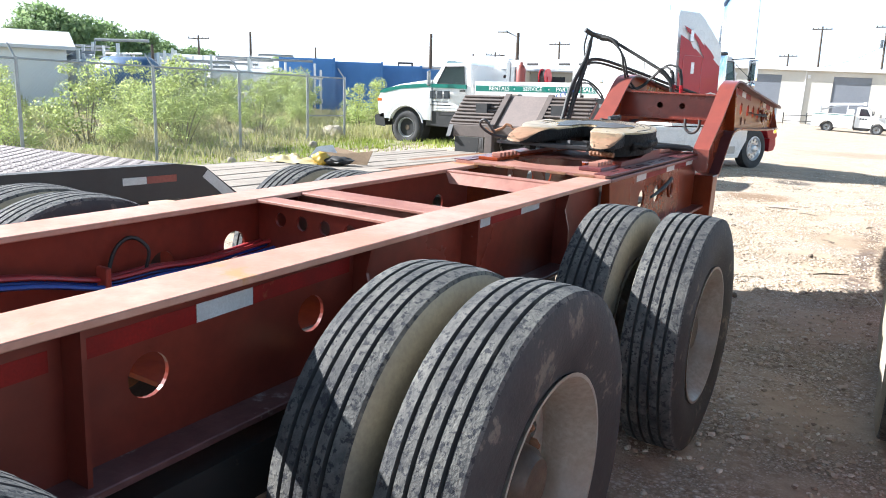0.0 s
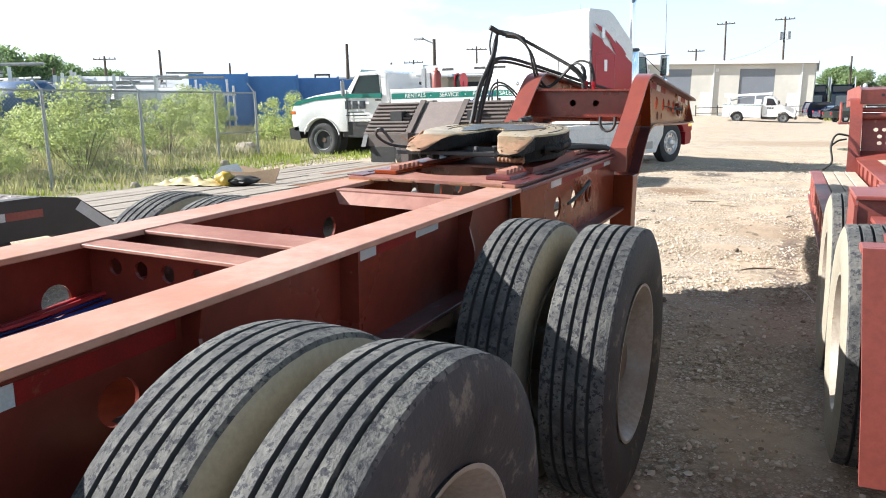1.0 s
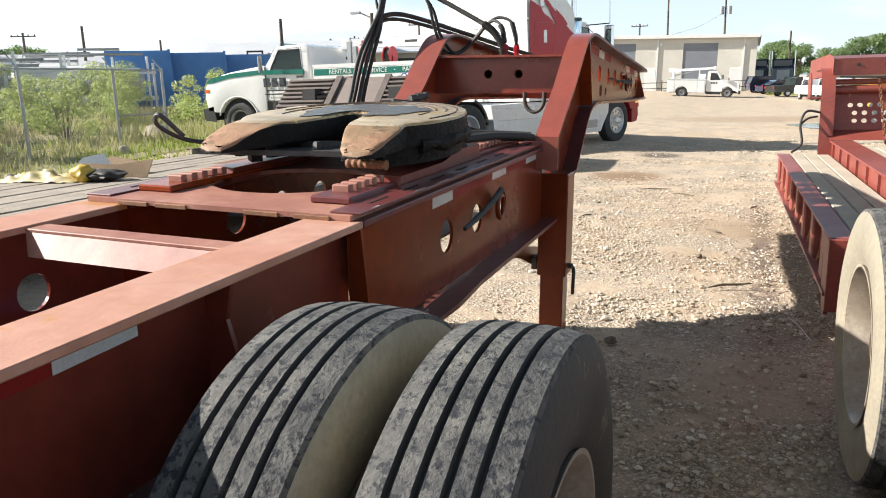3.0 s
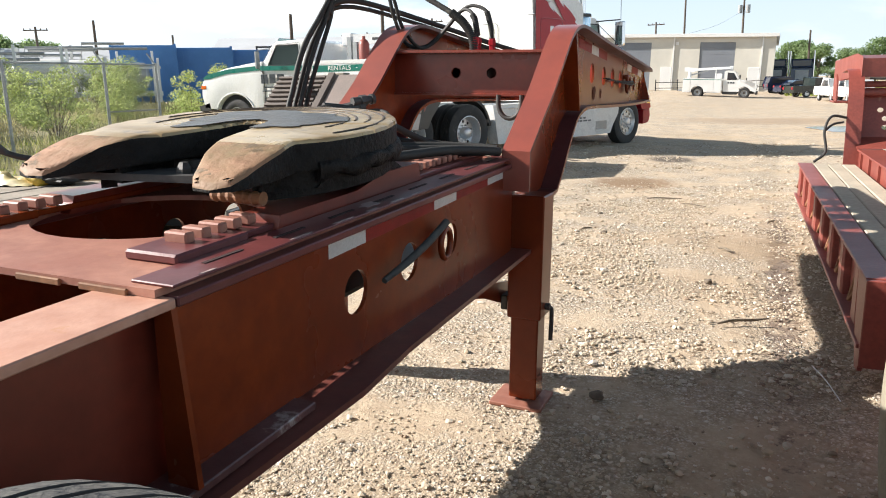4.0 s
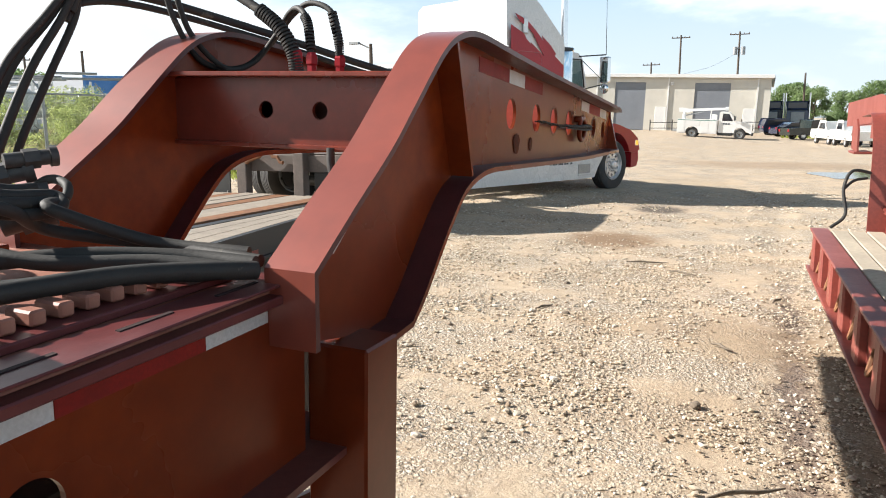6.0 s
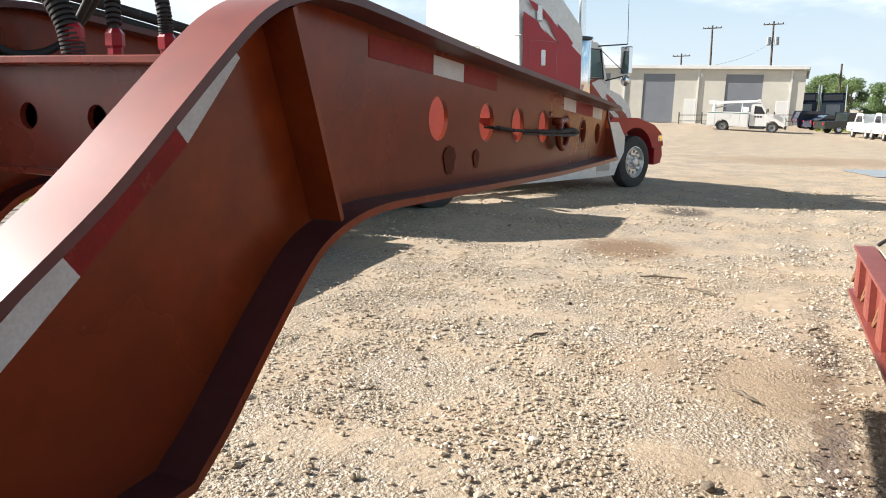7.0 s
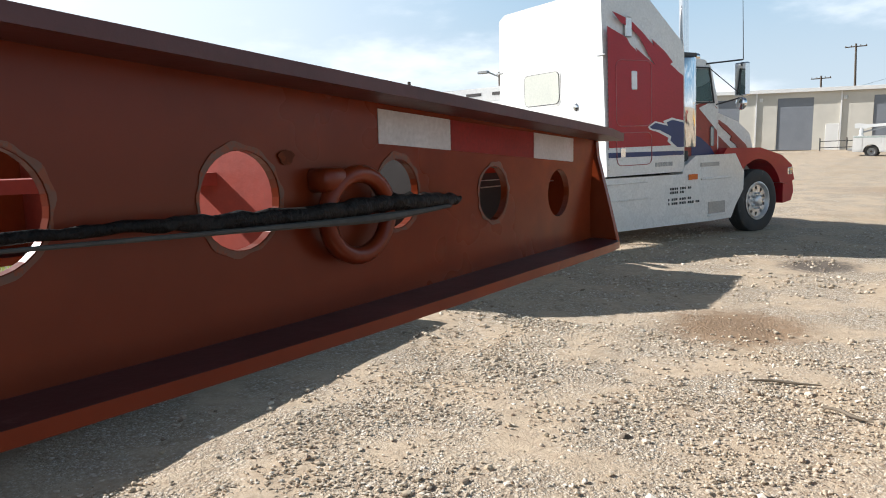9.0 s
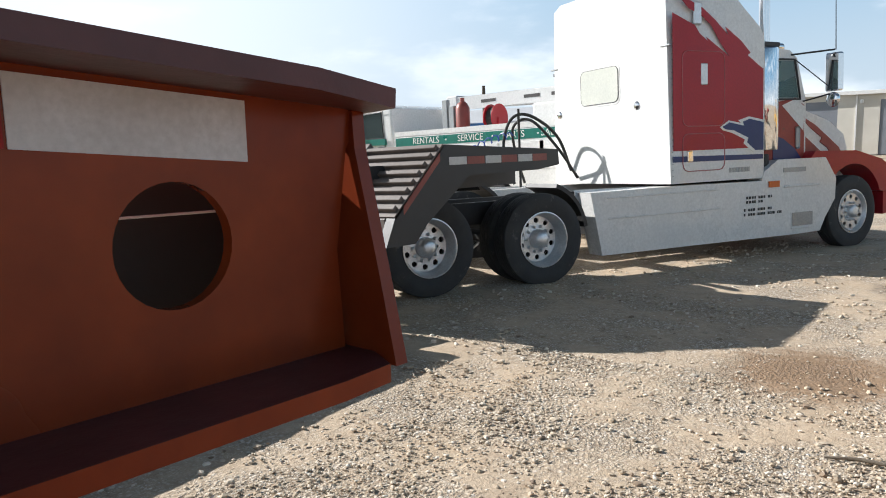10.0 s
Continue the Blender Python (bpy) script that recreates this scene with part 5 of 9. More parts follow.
# unseen tanks, added for the same darkness below
for y0 in (0.35, 2.05):
    bm = bmesh.new()
    lathe(bm, [(0.0, -0.36), (0.10, -0.34), (0.13, -0.28), (0.13, 0.28), (0.10, 0.34), (0.0, 0.36)], 18, axis="x", centre=(XC, y0, 0.72))
    part("unseen_air_tank", bm, BLACK, trailer, "added black air tank under the frame, blocking the sun", smooth=40)

# the trailer leans with the ground, which rises away from the lane
LEAN = 1.6
trailer.matrix_basis = pose(-1.30, 0, 1.36, 0, LEAN, 0) @ pose(1.30, 0, -1.36) @ trailer.matrix_basis


# ---- ground ----
def gz(x, y):
    """Height of the yard: level where the camera goes, lower towards the weeds, rising slightly towards the far building."""
    z = 0.0
    if x < -1.3:
        z += 0.024 * min(-1.3 - x, 4.7) * min(max((9.5 + x) / 3.5, 0.0), 1.0)
    if y > 40:
        z += 0.028 * max(min(-2.2 - x, 12.0), -5.0) * min((y - 40) / 15, 1.0)
    if x < -6:
        z -= 0.009 * min(-6 - x, 9)
        k = min(max((y - 11.0) / 5.0, 0.0), 1.0) * min((-6 - x) / 2.0, 1.0) * min(max((34.0 - y) / 8.0, 0.0), 1.0)
        z += 0.27 * k * k * (3 - 2 * k)
    if x < -14:
        z += 0.05 * min(-14 - x, 14)
    if y > 25:
        z -= 0.0018 * (min(y, 62) - 25)
    if y > 62:
        z += 0.018 * (min(y, 82) - 62)
    return z


def axis_steps(lo, hi, fine, grow, far):
    a = list(np.arange(lo, hi + 1e-6, fine))
    s, x = fine, hi
    while x < far:
        s *= grow
        x += s
        a.append(x)
    s, x = fine, lo
    while x > -far:
        s *= grow
        x -= s
        a.insert(0, x)
    return a


gx, gy = axis_steps(-5.0, 1.5, 0.09, 1.16, 900), axis_steps(3.0, 14.5, 0.09, 1.16, 900)
bm = bmesh.new()
grid = []
for y in gy:
    row = []
    for x in gx:
        near = max(0.0, 1 - max(abs(x + 1.5) - 8, abs(y - 9) - 12, 0) / 6)
        rut = -0.022 * math.exp(-((x + 0.12 - 0.05 * math.sin(y * 1.3)) / 0.16) ** 2) * (1 if 3 < y < 22 else 0)
        z = near * (0.014 * noise.noise((x * 0.9, y * 0.9, 0)) + 0.012 * noise.noise((x * 3.1, y * 3.1, 5)) + 0.007 * noise.noise((x * 9.0, y * 9.0, 2)) - 0.010 + rut)
        row.append(bm.verts.new((x, y, z + gz(x, y))))
    grid.append(row)
for a, b in zip(grid, grid[1:]):
    for i in range(len(a) - 1):
        bm.faces.new((a[i], a[i + 1], b[i + 1], b[i]))
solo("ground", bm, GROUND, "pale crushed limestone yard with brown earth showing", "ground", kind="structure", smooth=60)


def pebbles(name, n, region, smin, smax, material, label, seed, flat=0.6):
    """Many loose stones as one object."""
    rng = np.random.default_rng(seed)
    ico = bmesh.new()
    bmesh.ops.create_icosphere(ico, subdivisions=1, radius=1.0)
    ico.verts.ensure_lookup_table()
    base = np.array([v.co[:] for v in ico.verts])
    tris = np.array([[v.index for v in f.verts] for f in ico.faces])
    ico.free()
    x0, x1, y0, y1 = region
    nv = len(base)
    px, py = rng.uniform(x0, x1, n), rng.uniform(y0, y1, n)
    clump = np.array([noise.noise((a * 1.1, b * 1.1, seed)) + 0.5 * noise.noise((a * 3.1, b * 3.1, seed)) for a, b in zip(px, py)])
    keep = 2.3 * clump + rng.uniform(-0.5, 0.5, n) > 0.03
    px, py = px[keep], py[keep]
    k = len(px)
    size = smin + (smax - smin) * rng.uniform(0, 1, k) ** 3.0
    verts = np.empty((k, nv, 3))
    jit = rng.uniform(0.72, 1.25, (k, nv, 1))
    ang = rng.uniform(0, 2 * np.pi, k)
    st = np.stack([rng.uniform(0.8, 1.4, k), rng.uniform(0.7, 1.1, k), flat * rng.uniform(0.7, 1.2, k)], 1)
    p = base[None] * jit * st[:, None] * size[:, None, None]
    c, s = np.cos(ang)[:, None], np.sin(ang)[:, None]
    verts[..., 0] = p[..., 0] * c - p[..., 1] * s + px[:, None]
    verts[..., 1] = p[..., 0] * s + p[..., 1] * c + py[:, None]
    zg = np.array([gz(a, b) for a, b in zip(px, py)])
    verts[..., 2] = p[..., 2] + (zg + size * 0.18 - 0.006)[:, None]
    faces = (tris[None] + (np.arange(k) * nv)[:, None, None]).reshape(-1, 3)
    me = bpy.data.meshes.new(name)
    me.from_pydata(verts.reshape(-1, 3).tolist(), [], faces.tolist())
    me.materials.append(material)
    return tagged(new(name, me), label, "gravel", kind="stuff")


def stone_material():
    m = STONE.copy()
    m.name = "mixed_gravel"
    nd, ln = m.node_tree.nodes, m.node_tree.links
    geo = nd.new("ShaderNodeNewGeometry")
    r = nd.new("ShaderNodeValToRGB")
    els = r.color_ramp.elements
    els[0].color, els[1].color = (0.24, 0.175, 0.12, 1), (0.72, 0.655, 0.55, 1)
    e = els.new(0.15)
    e.color = (0.43, 0.345, 0.24, 1)
    e = els.new(0.75)
    e.color = (0.57, 0.485, 0.375, 1)
    ln.new(geo.outputs["Random Per Island"], r.inputs["Fac"])
    ln.new(r.outputs["Color"], nd["Principled BSDF"].inputs["Base Color"])
    return m


GRAVEL = stone_material()
for n, region, lo, hi, seed in ((24000, (-2.6, 1.2, 3.8, 7.6), 0.0030, 0.0105, 3), (62000, (-4.2, 1.2, 7.6, 13.0), 0.0034, 0.0135, 9), (4200, (-4.0, 1.1, 3.8, 13.0), 0.009, 0.024, 8), (18000, (-5.5, 3.5, 12.0, 21.0), 0.006, 0.024, 4), (15000, (-1.3, 0.6, 1.0, 7.0), 0.0035, 0.018, 5), (5000, (-14.0, -8.6, 4.0, 26.0), 0.01, 0.04, 6), (230, (-3.8, 1.0, 4.2, 12.0), 0.014, 0.027, 7)):
    pebbles("gravel", n, region, lo, hi, GRAVEL, "loose pale limestone gravel of mixed sizes", seed)
CLOD = mat("earth_clod", (0.20, 0.155, 0.115), (0.14, 0.11, 0.08), rough=0.95, s1=20, bump=0.5)
# sticks, clods and scraps on the yard
for x, y, a, l in ((-1.42, 12.17, 12, 0.42), (-1.03, 11.75, -28, 0.30), (-1.9, 10.0, 60, 0.16), (-0.55, 9.4, -40, 0.18), (-0.35, 7.4, 35, 0.35), (-0.2, 10.9, 70, 0.2), (-2.6, 10.7, -60, 0.12)):
    bm = bmesh.new()
    tube(bm, [(-l / 2, 0, 0.012), (-l / 6, 0.012, 0.018), (l / 6, -0.008, 0.016), (l / 2, 0.004, 0.012)], [0.006, 0.010, 0.009, 0.004], 6, 3)
    o = solo("stick", bm, BARK, "dry brown stick lying on the gravel", "stick", "sticks on the yard", smooth=60)
    o.matrix_basis = pose(x, y, 0, 0, 0, a)
for x, y, s in ((-1.7, 9.85, 0.035), (-0.62, 8.3, 0.03), (-1.95, 10.9, 0.03), (-0.95, 6.0, 0.035), (-3.1, 11.6, 0.04), (-3.4, 11.5, 0.035)):
    bm = bmesh.new()
    bmesh.ops.create_icosphere(bm, subdivisions=2, radius=s)
    for v in bm.verts:
        v.co = v.co * (1 + 0.45 * noise.noise(v.co * 30 + Vector((x, y, 0))))
        v.co.z *= 0.6
    o = solo("clod", bm, CLOD, "dark clod of earth on the gravel", "clod", "clods on the yard")
    o.location = (x, y, 0.01)
bm = bmesh.new()
tube(bm, [(0.0, 6.75, 0.012), (0.05, 6.55, 0.02), (0.10, 6.32, 0.012)], 0.003, 6)
solo("straw", bm, WHITE_TRIM, "thin pale plastic straw on the shaded ground", "straw", smooth=60)
bm = bmesh.new()
loft(bm, [(-5.2, 13.28), (-5.05, 13.42), (-4.86, 13.36), (-5.02, 13.24)], "z", 0.006, 0.012)
solo("paper_scrap", bm, PAPER, "pale blue paper scrap on the shaded gravel", "paper")
# puddle on the far yard
PUDDLE = mat("puddle_water", (0.16, 0.13, 0.10), (0.12, 0.10, 0.08), rough=0.05, rvar=0.03, bump=0.0)
bm = bmesh.new()
loft(bm, [(1.75 + (0.95 + 0.25 * math.sin(3 * a)) * math.cos(a), 26.0 + (1.5 + 0.4 * math.sin(2 * a + 1)) * math.sin(a)) for a in (2 * math.pi * i / 32 for i in range(32))], "z", -0.02, 0.012)
solo("puddle", bm, PUDDLE, "shallow puddle reflecting the sky", "puddle", kind="structure")

# ---- vehicles ----
def prism(bm, pts, x0, x1, bevel=0.03, seg=2, holes=()):
    """A body with the side outline pts in y and z, rounded along its edges."""
    start = set(bm.verts)
    loft(bm, pts, "x", x0, x1, holes)
    es = [e for e in bm.edges if e.verts[0] not in start and e.verts[1] not in start and len(e.link_faces) == 2 and e.calc_face_angle(0) > 0.35]
    if bevel:
        bmesh.ops.bevel(bm, geom=es, offset=bevel, segments=seg, affect="EDGES", profile=0.6, clamp_overlap=True)


def arch(yc, zc, r, a0=180, a1=0, n=12):
    return [(yc + r * math.cos(radians(a0 + (a1 - a0) * i / n)), zc + r * math.sin(radians(a0 + (a1 - a0) * i / n))) for i in range(n + 1)]


def put_wheel(parent, tyre, rim, hub, m, label=""):
    w = put("wheel", hub, None, parent, label, m=m)
    put("tyre", tyre, None, w, m=Matrix.Identity(4))
    put("rim", rim, None, w, m=Matrix.Identity(4))
    return w


TYRE_CLEAN = tyre_mesh(0.51, 0.25, RUBBER, RUBBER, tread=RUBBER, grooves=4, seg=48)
def alu_rim_mesh(R, W, depth):
    """A forged ten-hole wheel: bright lip, flat disc set back by depth, a black disc as shade behind the holes."""
    bm = bmesh.new()
    r, h = R * 0.585, W / 2
    hx = h - depth
    lathe(bm, [(r * 0.92, -h * 0.9), (r, -h * 0.92), (r * 0.90, -h * 0.4), (r * 0.90, h * 0.5), (r * 1.0, h * 0.9), (r * 1.03, h * 1.0), (r * 0.99, h * 1.02), (r * 0.93, h * 0.8), (r * 0.90, hx + 0.04), (r * 0.86, hx + 0.012), (r * 0.84, hx)], 56, caps=False)
    circle = [(r * 0.845 * math.cos(2 * math.pi * i / 56), r * 0.845 * math.sin(2 * math.pi * i / 56)) for i in range(56)]
    loft(bm, circle, "x", hx - 0.02, hx, [(r * 0.69 * math.cos(a), r * 0.69 * math.sin(a), 0.030) for a in (2 * math.pi * (i + 0.5) / 10 for i in range(10))], 14)
    back = [(r * 0.84 * math.cos(2 * math.pi * i / 40), r * 0.84 * math.sin(2 * math.pi * i / 40)) for i in range(40)]
    n0 = len(bm.faces)
    loft(bm, back, "x", hx - 0.10, hx - 0.09)
    bm.faces.ensure_lookup_table()
    for f in bm.faces[n0:]:
        f.material_index = 1
    me = finish(bm, "rim", 35)
    me.materials.append(ALU)
    me.materials.append(BLACK)
    return me


def alu_hub_mesh(x0, cap, rb=0.125):
    """Domed hub cap, flange and ten nuts."""
    bm = bmesh.new()
    lathe(bm, [(rb * 1.3, x0), (rb * 1.3, x0 + 0.006), (rb * 0.86, x0 + 0.012), (rb * 0.84, x0 + cap * 0.55), (rb * 0.7, x0 + cap * 0.85), (rb * 0.4, x0 + cap), (0.001, x0 + cap)], 28)
    for i in range(10):
        a = 2 * math.pi * i / 10
        lathe(bm, [(0.019, x0), (0.019, x0 + 0.035), (0.008, x0 + 0.05)], 6, centre=(0, rb * 1.12 * math.cos(a), rb * 1.12 * math.sin(a)))
    return finish(bm, "hub", 40)


RIM_ALU = alu_rim_mesh(0.51, 0.25, 0.155)
RIM_FRONT = alu_rim_mesh(0.51, 0.25, 0.035)
HUB_ALU = alu_hub_mesh(-0.030, 0.145)
HUB_ALU.materials.append(ALU)
HUB_FRONT = alu_hub_mesh(0.09, 0.07, 0.11)
HUB_FRONT.materials.append(ALU)


def tractor():
    t = thing("tractor_unit", (0, 0, 0), "white, red and blue long-nosed semi tractor with a tall sleeper", "truck")
    W = 1.2
    # sleeper and its tall roof in one shell
    bm = bmesh.new()
    prism(bm, [(-3.38, 1.07), (-3.38, 3.50), (-3.30, 3.60), (-2.60, 3.60), (-2.46, 3.50), (-1.86, 2.94), (-1.80, 2.80), (-1.80, 1.07)], -W, W, 0.06, 3)
    for v in bm.verts:
        k = max(0.0, v.co.z - 3.32) / 0.28
        v.co.x *= 1 - 0.09 * k
    slp = part("sleeper", bm, WHITE, t, smooth=35)
    for sx in (-1, 1):
        bm = bmesh.new()
        box(bm, *sorted((sx * (W - 0.15), sx * (W + 0.008))), -3.392, -3.36, 2.695, 2.715, 0.004)
        part("corner_trim", bm, GALV, slp)
    rivet = bmesh.new()
    for i in range(22):
        lathe(rivet, [(0.008, 0.0), (0.008, 0.004), (0.0, 0.007)], 6, axis="x", centre=(W, -3.345, 1.16 + i * 0.072))
    part("rivet_row", rivet, GALV, slp)

    def decal(name, pts, mtl, lift, parent=slp):
        b_ = bmesh.new()
        loft(b_, pts, "x", W, W + lift)
        return part(name, b_, mtl, parent)
    # red field with torn edges, running up to a streak beside the upper vent
    decal("red_panel", [(-3.335, 1.46), (-1.82, 1.46), (-1.82, 2.45), (-1.90, 2.49), (-2.10, 2.61), (-2.05, 2.64), (-2.21, 2.78), (-2.48, 2.94), (-2.43, 2.84), (-2.66, 3.02), (-2.86, 3.15), (-3.05, 3.22), (-3.24, 3.27),
                        (-3.08, 3.13), (-2.88, 3.06), (-2.72, 2.95), (-2.57, 2.75), (-2.42, 2.59), (-2.80, 2.81), (-2.77, 2.76), (-2.91, 2.85), (-2.98, 2.94), (-3.335, 3.07)], TRUCK_RED, 0.004)
    decal("blue_stripe", [(-3.345, 1.325), (-1.82, 1.315), (-1.82, 1.375), (-3.345, 1.395)], TRUCK_BLUE, 0.004)
    decal("swoosh_border", [(-2.58, 1.73), (-2.43, 1.81), (-2.22, 1.775), (-2.26, 1.81), (-2.08, 1.855), (-1.82, 1.81), (-1.82, 1.39), (-1.97, 1.395), (-2.07, 1.45), (-2.17, 1.52), (-2.15, 1.57), (-2.37, 1.655), (-2.53, 1.69)], WHITE, 0.007)
    decal("blue_swoosh", [(-2.54, 1.73), (-2.42, 1.785), (-2.16, 1.74), (-2.19, 1.79), (-2.07, 1.825), (-1.82, 1.78), (-1.82, 1.43), (-1.96, 1.43), (-2.04, 1.48), (-2.11, 1.53), (-2.09, 1.59), (-2.34, 1.685), (-2.48, 1.70)], TRUCK_BLUE, 0.010)

    def outline(name, y0, y1, z0, z1, r, mtl, wd=0.010):
        b2 = bmesh.new()
        pts = []
        for cy_, cz_, a in ((y1 - r, z1 - r, 0), (y0 + r, z1 - r, 90), (y0 + r, z0 + r, 180), (y1 - r, z0 + r, 270)):
            pts += [(W + 0.006, cy_ + r * math.cos(radians(a + k * 30)), cz_ + r * math.sin(radians(a + k * 30))) for k in range(4)]
        tube(b2, [*pts, pts[0]], wd * 0.6, 5, 1)
        return part(name, b2, mtl, slp, smooth=60)
    outline("door_seal", -3.19, -2.50, 1.75, 2.64, 0.09, TRUCK_SEAL)
    outline("door_seal", -3.19, -2.50, 1.21, 1.66, 0.09, TRUCK_SEAL)
    for y0, z0, z1 in ((-2.90, 2.23, 2.51), (-3.00, 2.94, 3.22)):
        bm = bmesh.new()
        box(bm, W - 0.02, W + 0.014, y0, y0 + 0.13, z0, z1, 0.02)
        part("vent_window", bm, ALU, slp, "narrow bright vent window")
    bm = bmesh.new()
    box(bm, W, W + 0.02, -3.12, -3.03, 1.32, 1.46, 0.012)
    part("latch", bm, CHROME, slp)
    bm = bmesh.new()
    for i in range(7):
        box(bm, W, W + 0.006, -2.42 + i * 0.053, -2.38 + i * 0.053, 1.165, 1.225)
    part("model_plate", bm, GALV, slp, "small grey badge bars")
    # rear wall window and lamps
    bm = bmesh.new()
    def rounded(x0, x1, z0, z1, r):
        out = []
        for cx_, cz_, a in ((x1 - r, z1 - r, 0), (x0 + r, z1 - r, 90), (x0 + r, z0 + r, 180), (x1 - r, z0 + r, 270)):
            out += [(cx_ + r * math.cos(radians(a + k * 22.5)), cz_ + r * math.sin(radians(a + k * 22.5))) for k in range(5)]
        return out
    loft(bm, rounded(-0.53, 0.31, 2.10, 2.62, 0.10), "y", -3.386, -3.371)
    win = part("rear_window", bm, WHITE_TRIM, slp, "rounded rear window in a white frame")
    bm = bmesh.new()
    pts = rounded(-0.50, 0.28, 2.13, 2.59, 0.08)
    tube(bm, [(x_, -3.388, z_) for x_, z_ in pts + pts[:1]], 0.007, 5, 1)
    part("window_seal", bm, BLACK, win)
    bm = bmesh.new()
    loft(bm, rounded(-0.495, 0.275, 2.135, 2.585, 0.075), "y", -3.392, -3.384)
    part("pane", bm, PANE, win)
    bm = bmesh.new()
    for x in (0.62, -1.02):
        lathe(bm, [(0.055, -3.37), (0.055, -3.385), (0.04, -3.40), (0.0, -3.405)], 14, axis="y", centre=(x, 0, 2.05))
    pieces("work_lamp", bm, CHROME, slp, smooth=40)
    # chassis
    bm = bmesh.new()
    for x in (-0.46, 0.40):
        box(bm, x, x + 0.08, -7.4, 0.9, 0.72, 0.98, 0.006)
    for y in (-7.2, -6.0, -4.3):
        box(bm, -0.42, 0.42, y, y + 0.1, 0.74, 0.96)
    part("chassis", bm, BLACK, t)
    bm = bmesh.new()
    prism(bm, [(-7.0, 1.12), (-5.6, 1.12), (-5.65, 1.2), (-6.2, 1.24), (-7.0, 1.16)], -0.5, 0.5, 0.02)
    part("coupling_plate", bm, GREASE, t)
    # side skirts and tank fairing
    for sgn in (1, -1):
        bm = bmesh.new()
        xs = sorted((sgn * 0.95, sgn * 1.21))
        prism(bm, [(-4.43, 0.31), (-4.58, 1.035), (-3.3, 1.045), (-1.85, 1.03), (-1.80, 1.15), (-1.55, 1.29), (-0.62, 1.29), (-0.40, 1.0), (-0.42, 0.72), (-0.62, 0.47), (-0.72, 0.30), (-1.2, 0.29)], *xs, 0.035, 2)
        sk = part("side_skirt", bm, WHITE, t, "long white side fairing with a moulded step", smooth=35)
        bm = bmesh.new()
        xo = sgn * 1.212
        for z in (0.72, 0.955):
            box(bm, *sorted((xo, xo + sgn * 0.014)), -4.35, -2.6, z, z + 0.018, 0.005)
        box(bm, *sorted((xo, xo + sgn * 0.02)), -1.45, -0.75, 0.92, 0.95, 0.006)
        box(bm, *sorted((xo, xo + sgn * 0.02)), -1.30, -0.85, 0.36, 0.39, 0.006)
        pieces("moulding", bm, WHITE, sk)
        if sgn > 0:
            bm = bmesh.new()
            box(bm, xo, xo + 0.006, -1.45, -1.02, 1.12, 1.18)
            box(bm, xo, xo + 0.006, -1.28, -0.88, 0.40, 0.58)
            pieces("step_pad", bm, GALV, sk, "grey ribbed step pad")
            bm = bmesh.new()
            prism(bm, [(-1.73, 0.94), (-1.54, 0.94), (-1.54, 1.02), (-1.73, 1.02)], xo, xo + 0.02, 0.008)
            part("marker_lamp", bm, AMBER, sk, "amber marker lamp")
            bm = bmesh.new()
            for z, y0, y1 in ((0.81, -2.13, -1.67), (0.755, -2.13, -1.82), (0.655, -2.17, -1.66), (0.595, -2.17, -1.47)):
                while y0 < y1:
                    w_ = 0.030 + 0.012 * math.sin(y0 * 90)
                    box(bm, xo, xo + 0.004, y0, y0 + w_, z, z + 0.034)
                    y0 += w_ + (0.016 if math.sin(y0 * 37) < 0.7 else 0.05)
            pieces("text_bar", bm, INK, sk)
        bm = bmesh.new()
        prism(bm, arch(-5.22, 0.58, 0.62, 8, 70, 8) + arch(-5.22, 0.58, 0.575, 70, 8, 8), *sorted((sgn * 0.55, sgn * 1.18)), 0, 1)
        part("mud_guard", bm, BLACK, t)
    # cab, hood and fenders
    bm = bmesh.new()
    prism(bm, [(-1.78, 1.05), (-1.78, 2.66), (-1.66, 2.76), (-1.12, 2.72), (-0.98, 2.62), (-0.80, 2.06), (-0.80, 1.05)], -1.03, 1.03, 0.06, 3, [])
    cab = part("cab", bm, WHITE, t, smooth=35)
    bm = bmesh.new()
    loft(bm, [(-1.60, 1.24), (-0.84, 1.24), (-0.84, 2.0), (-1.02, 2.10), (-1.60, 2.0)], "x", 1.032, 1.040)
    door = part("cab_door", bm, ORANGE_RED, cab, "orange-red cab door with a white flash")
    bm = bmesh.new()
    loft(bm, [(-1.45, 1.24), (-0.86, 1.24), (-1.02, 1.42), (-1.25, 1.56), (-1.45, 1.62)], "x", 1.041, 1.046)
    part("blue_swoosh", bm, TRUCK_BLUE, door)
    bm = bmesh.new()
    loft(bm, [(-1.28, 2.0), (-0.86, 1.66), (-0.84, 1.98), (-1.0, 2.09)], "x", 1.041, 1.045)
    part("white_flash", bm, WHITE, door)
    bm = bmesh.new()
    loft(bm, [(-1.56, 2.10), (-0.96, 2.10), (-1.06, 2.58), (-1.56, 2.58)], "x", 1.03, 1.042)
    wn_ = part("side_window", bm, GLASS, cab)
    bm = bmesh.new()
    tube(bm, [(1.045, -1.58, 2.08), (1.045, -0.93, 2.08), (1.045, -1.04, 2.60), (1.045, -1.58, 2.60), (1.045, -1.58, 2.08)], 0.016, 6, smooth=False)
    part("window_frame", bm, BLACK, wn_)
    bm = bmesh.new()
    box(bm, 1.04, 1.05, -1.02, -0.94, 1.42, 1.72, 0.02)
    part("lower_vent", bm, GALV, cab)
    bm = bmesh.new()
    loft(bm, [(-0.95, 0.72), (0.95, 0.72), (0.9, 0.14), (-0.9, 0.14)], "z", 0, 0.01)
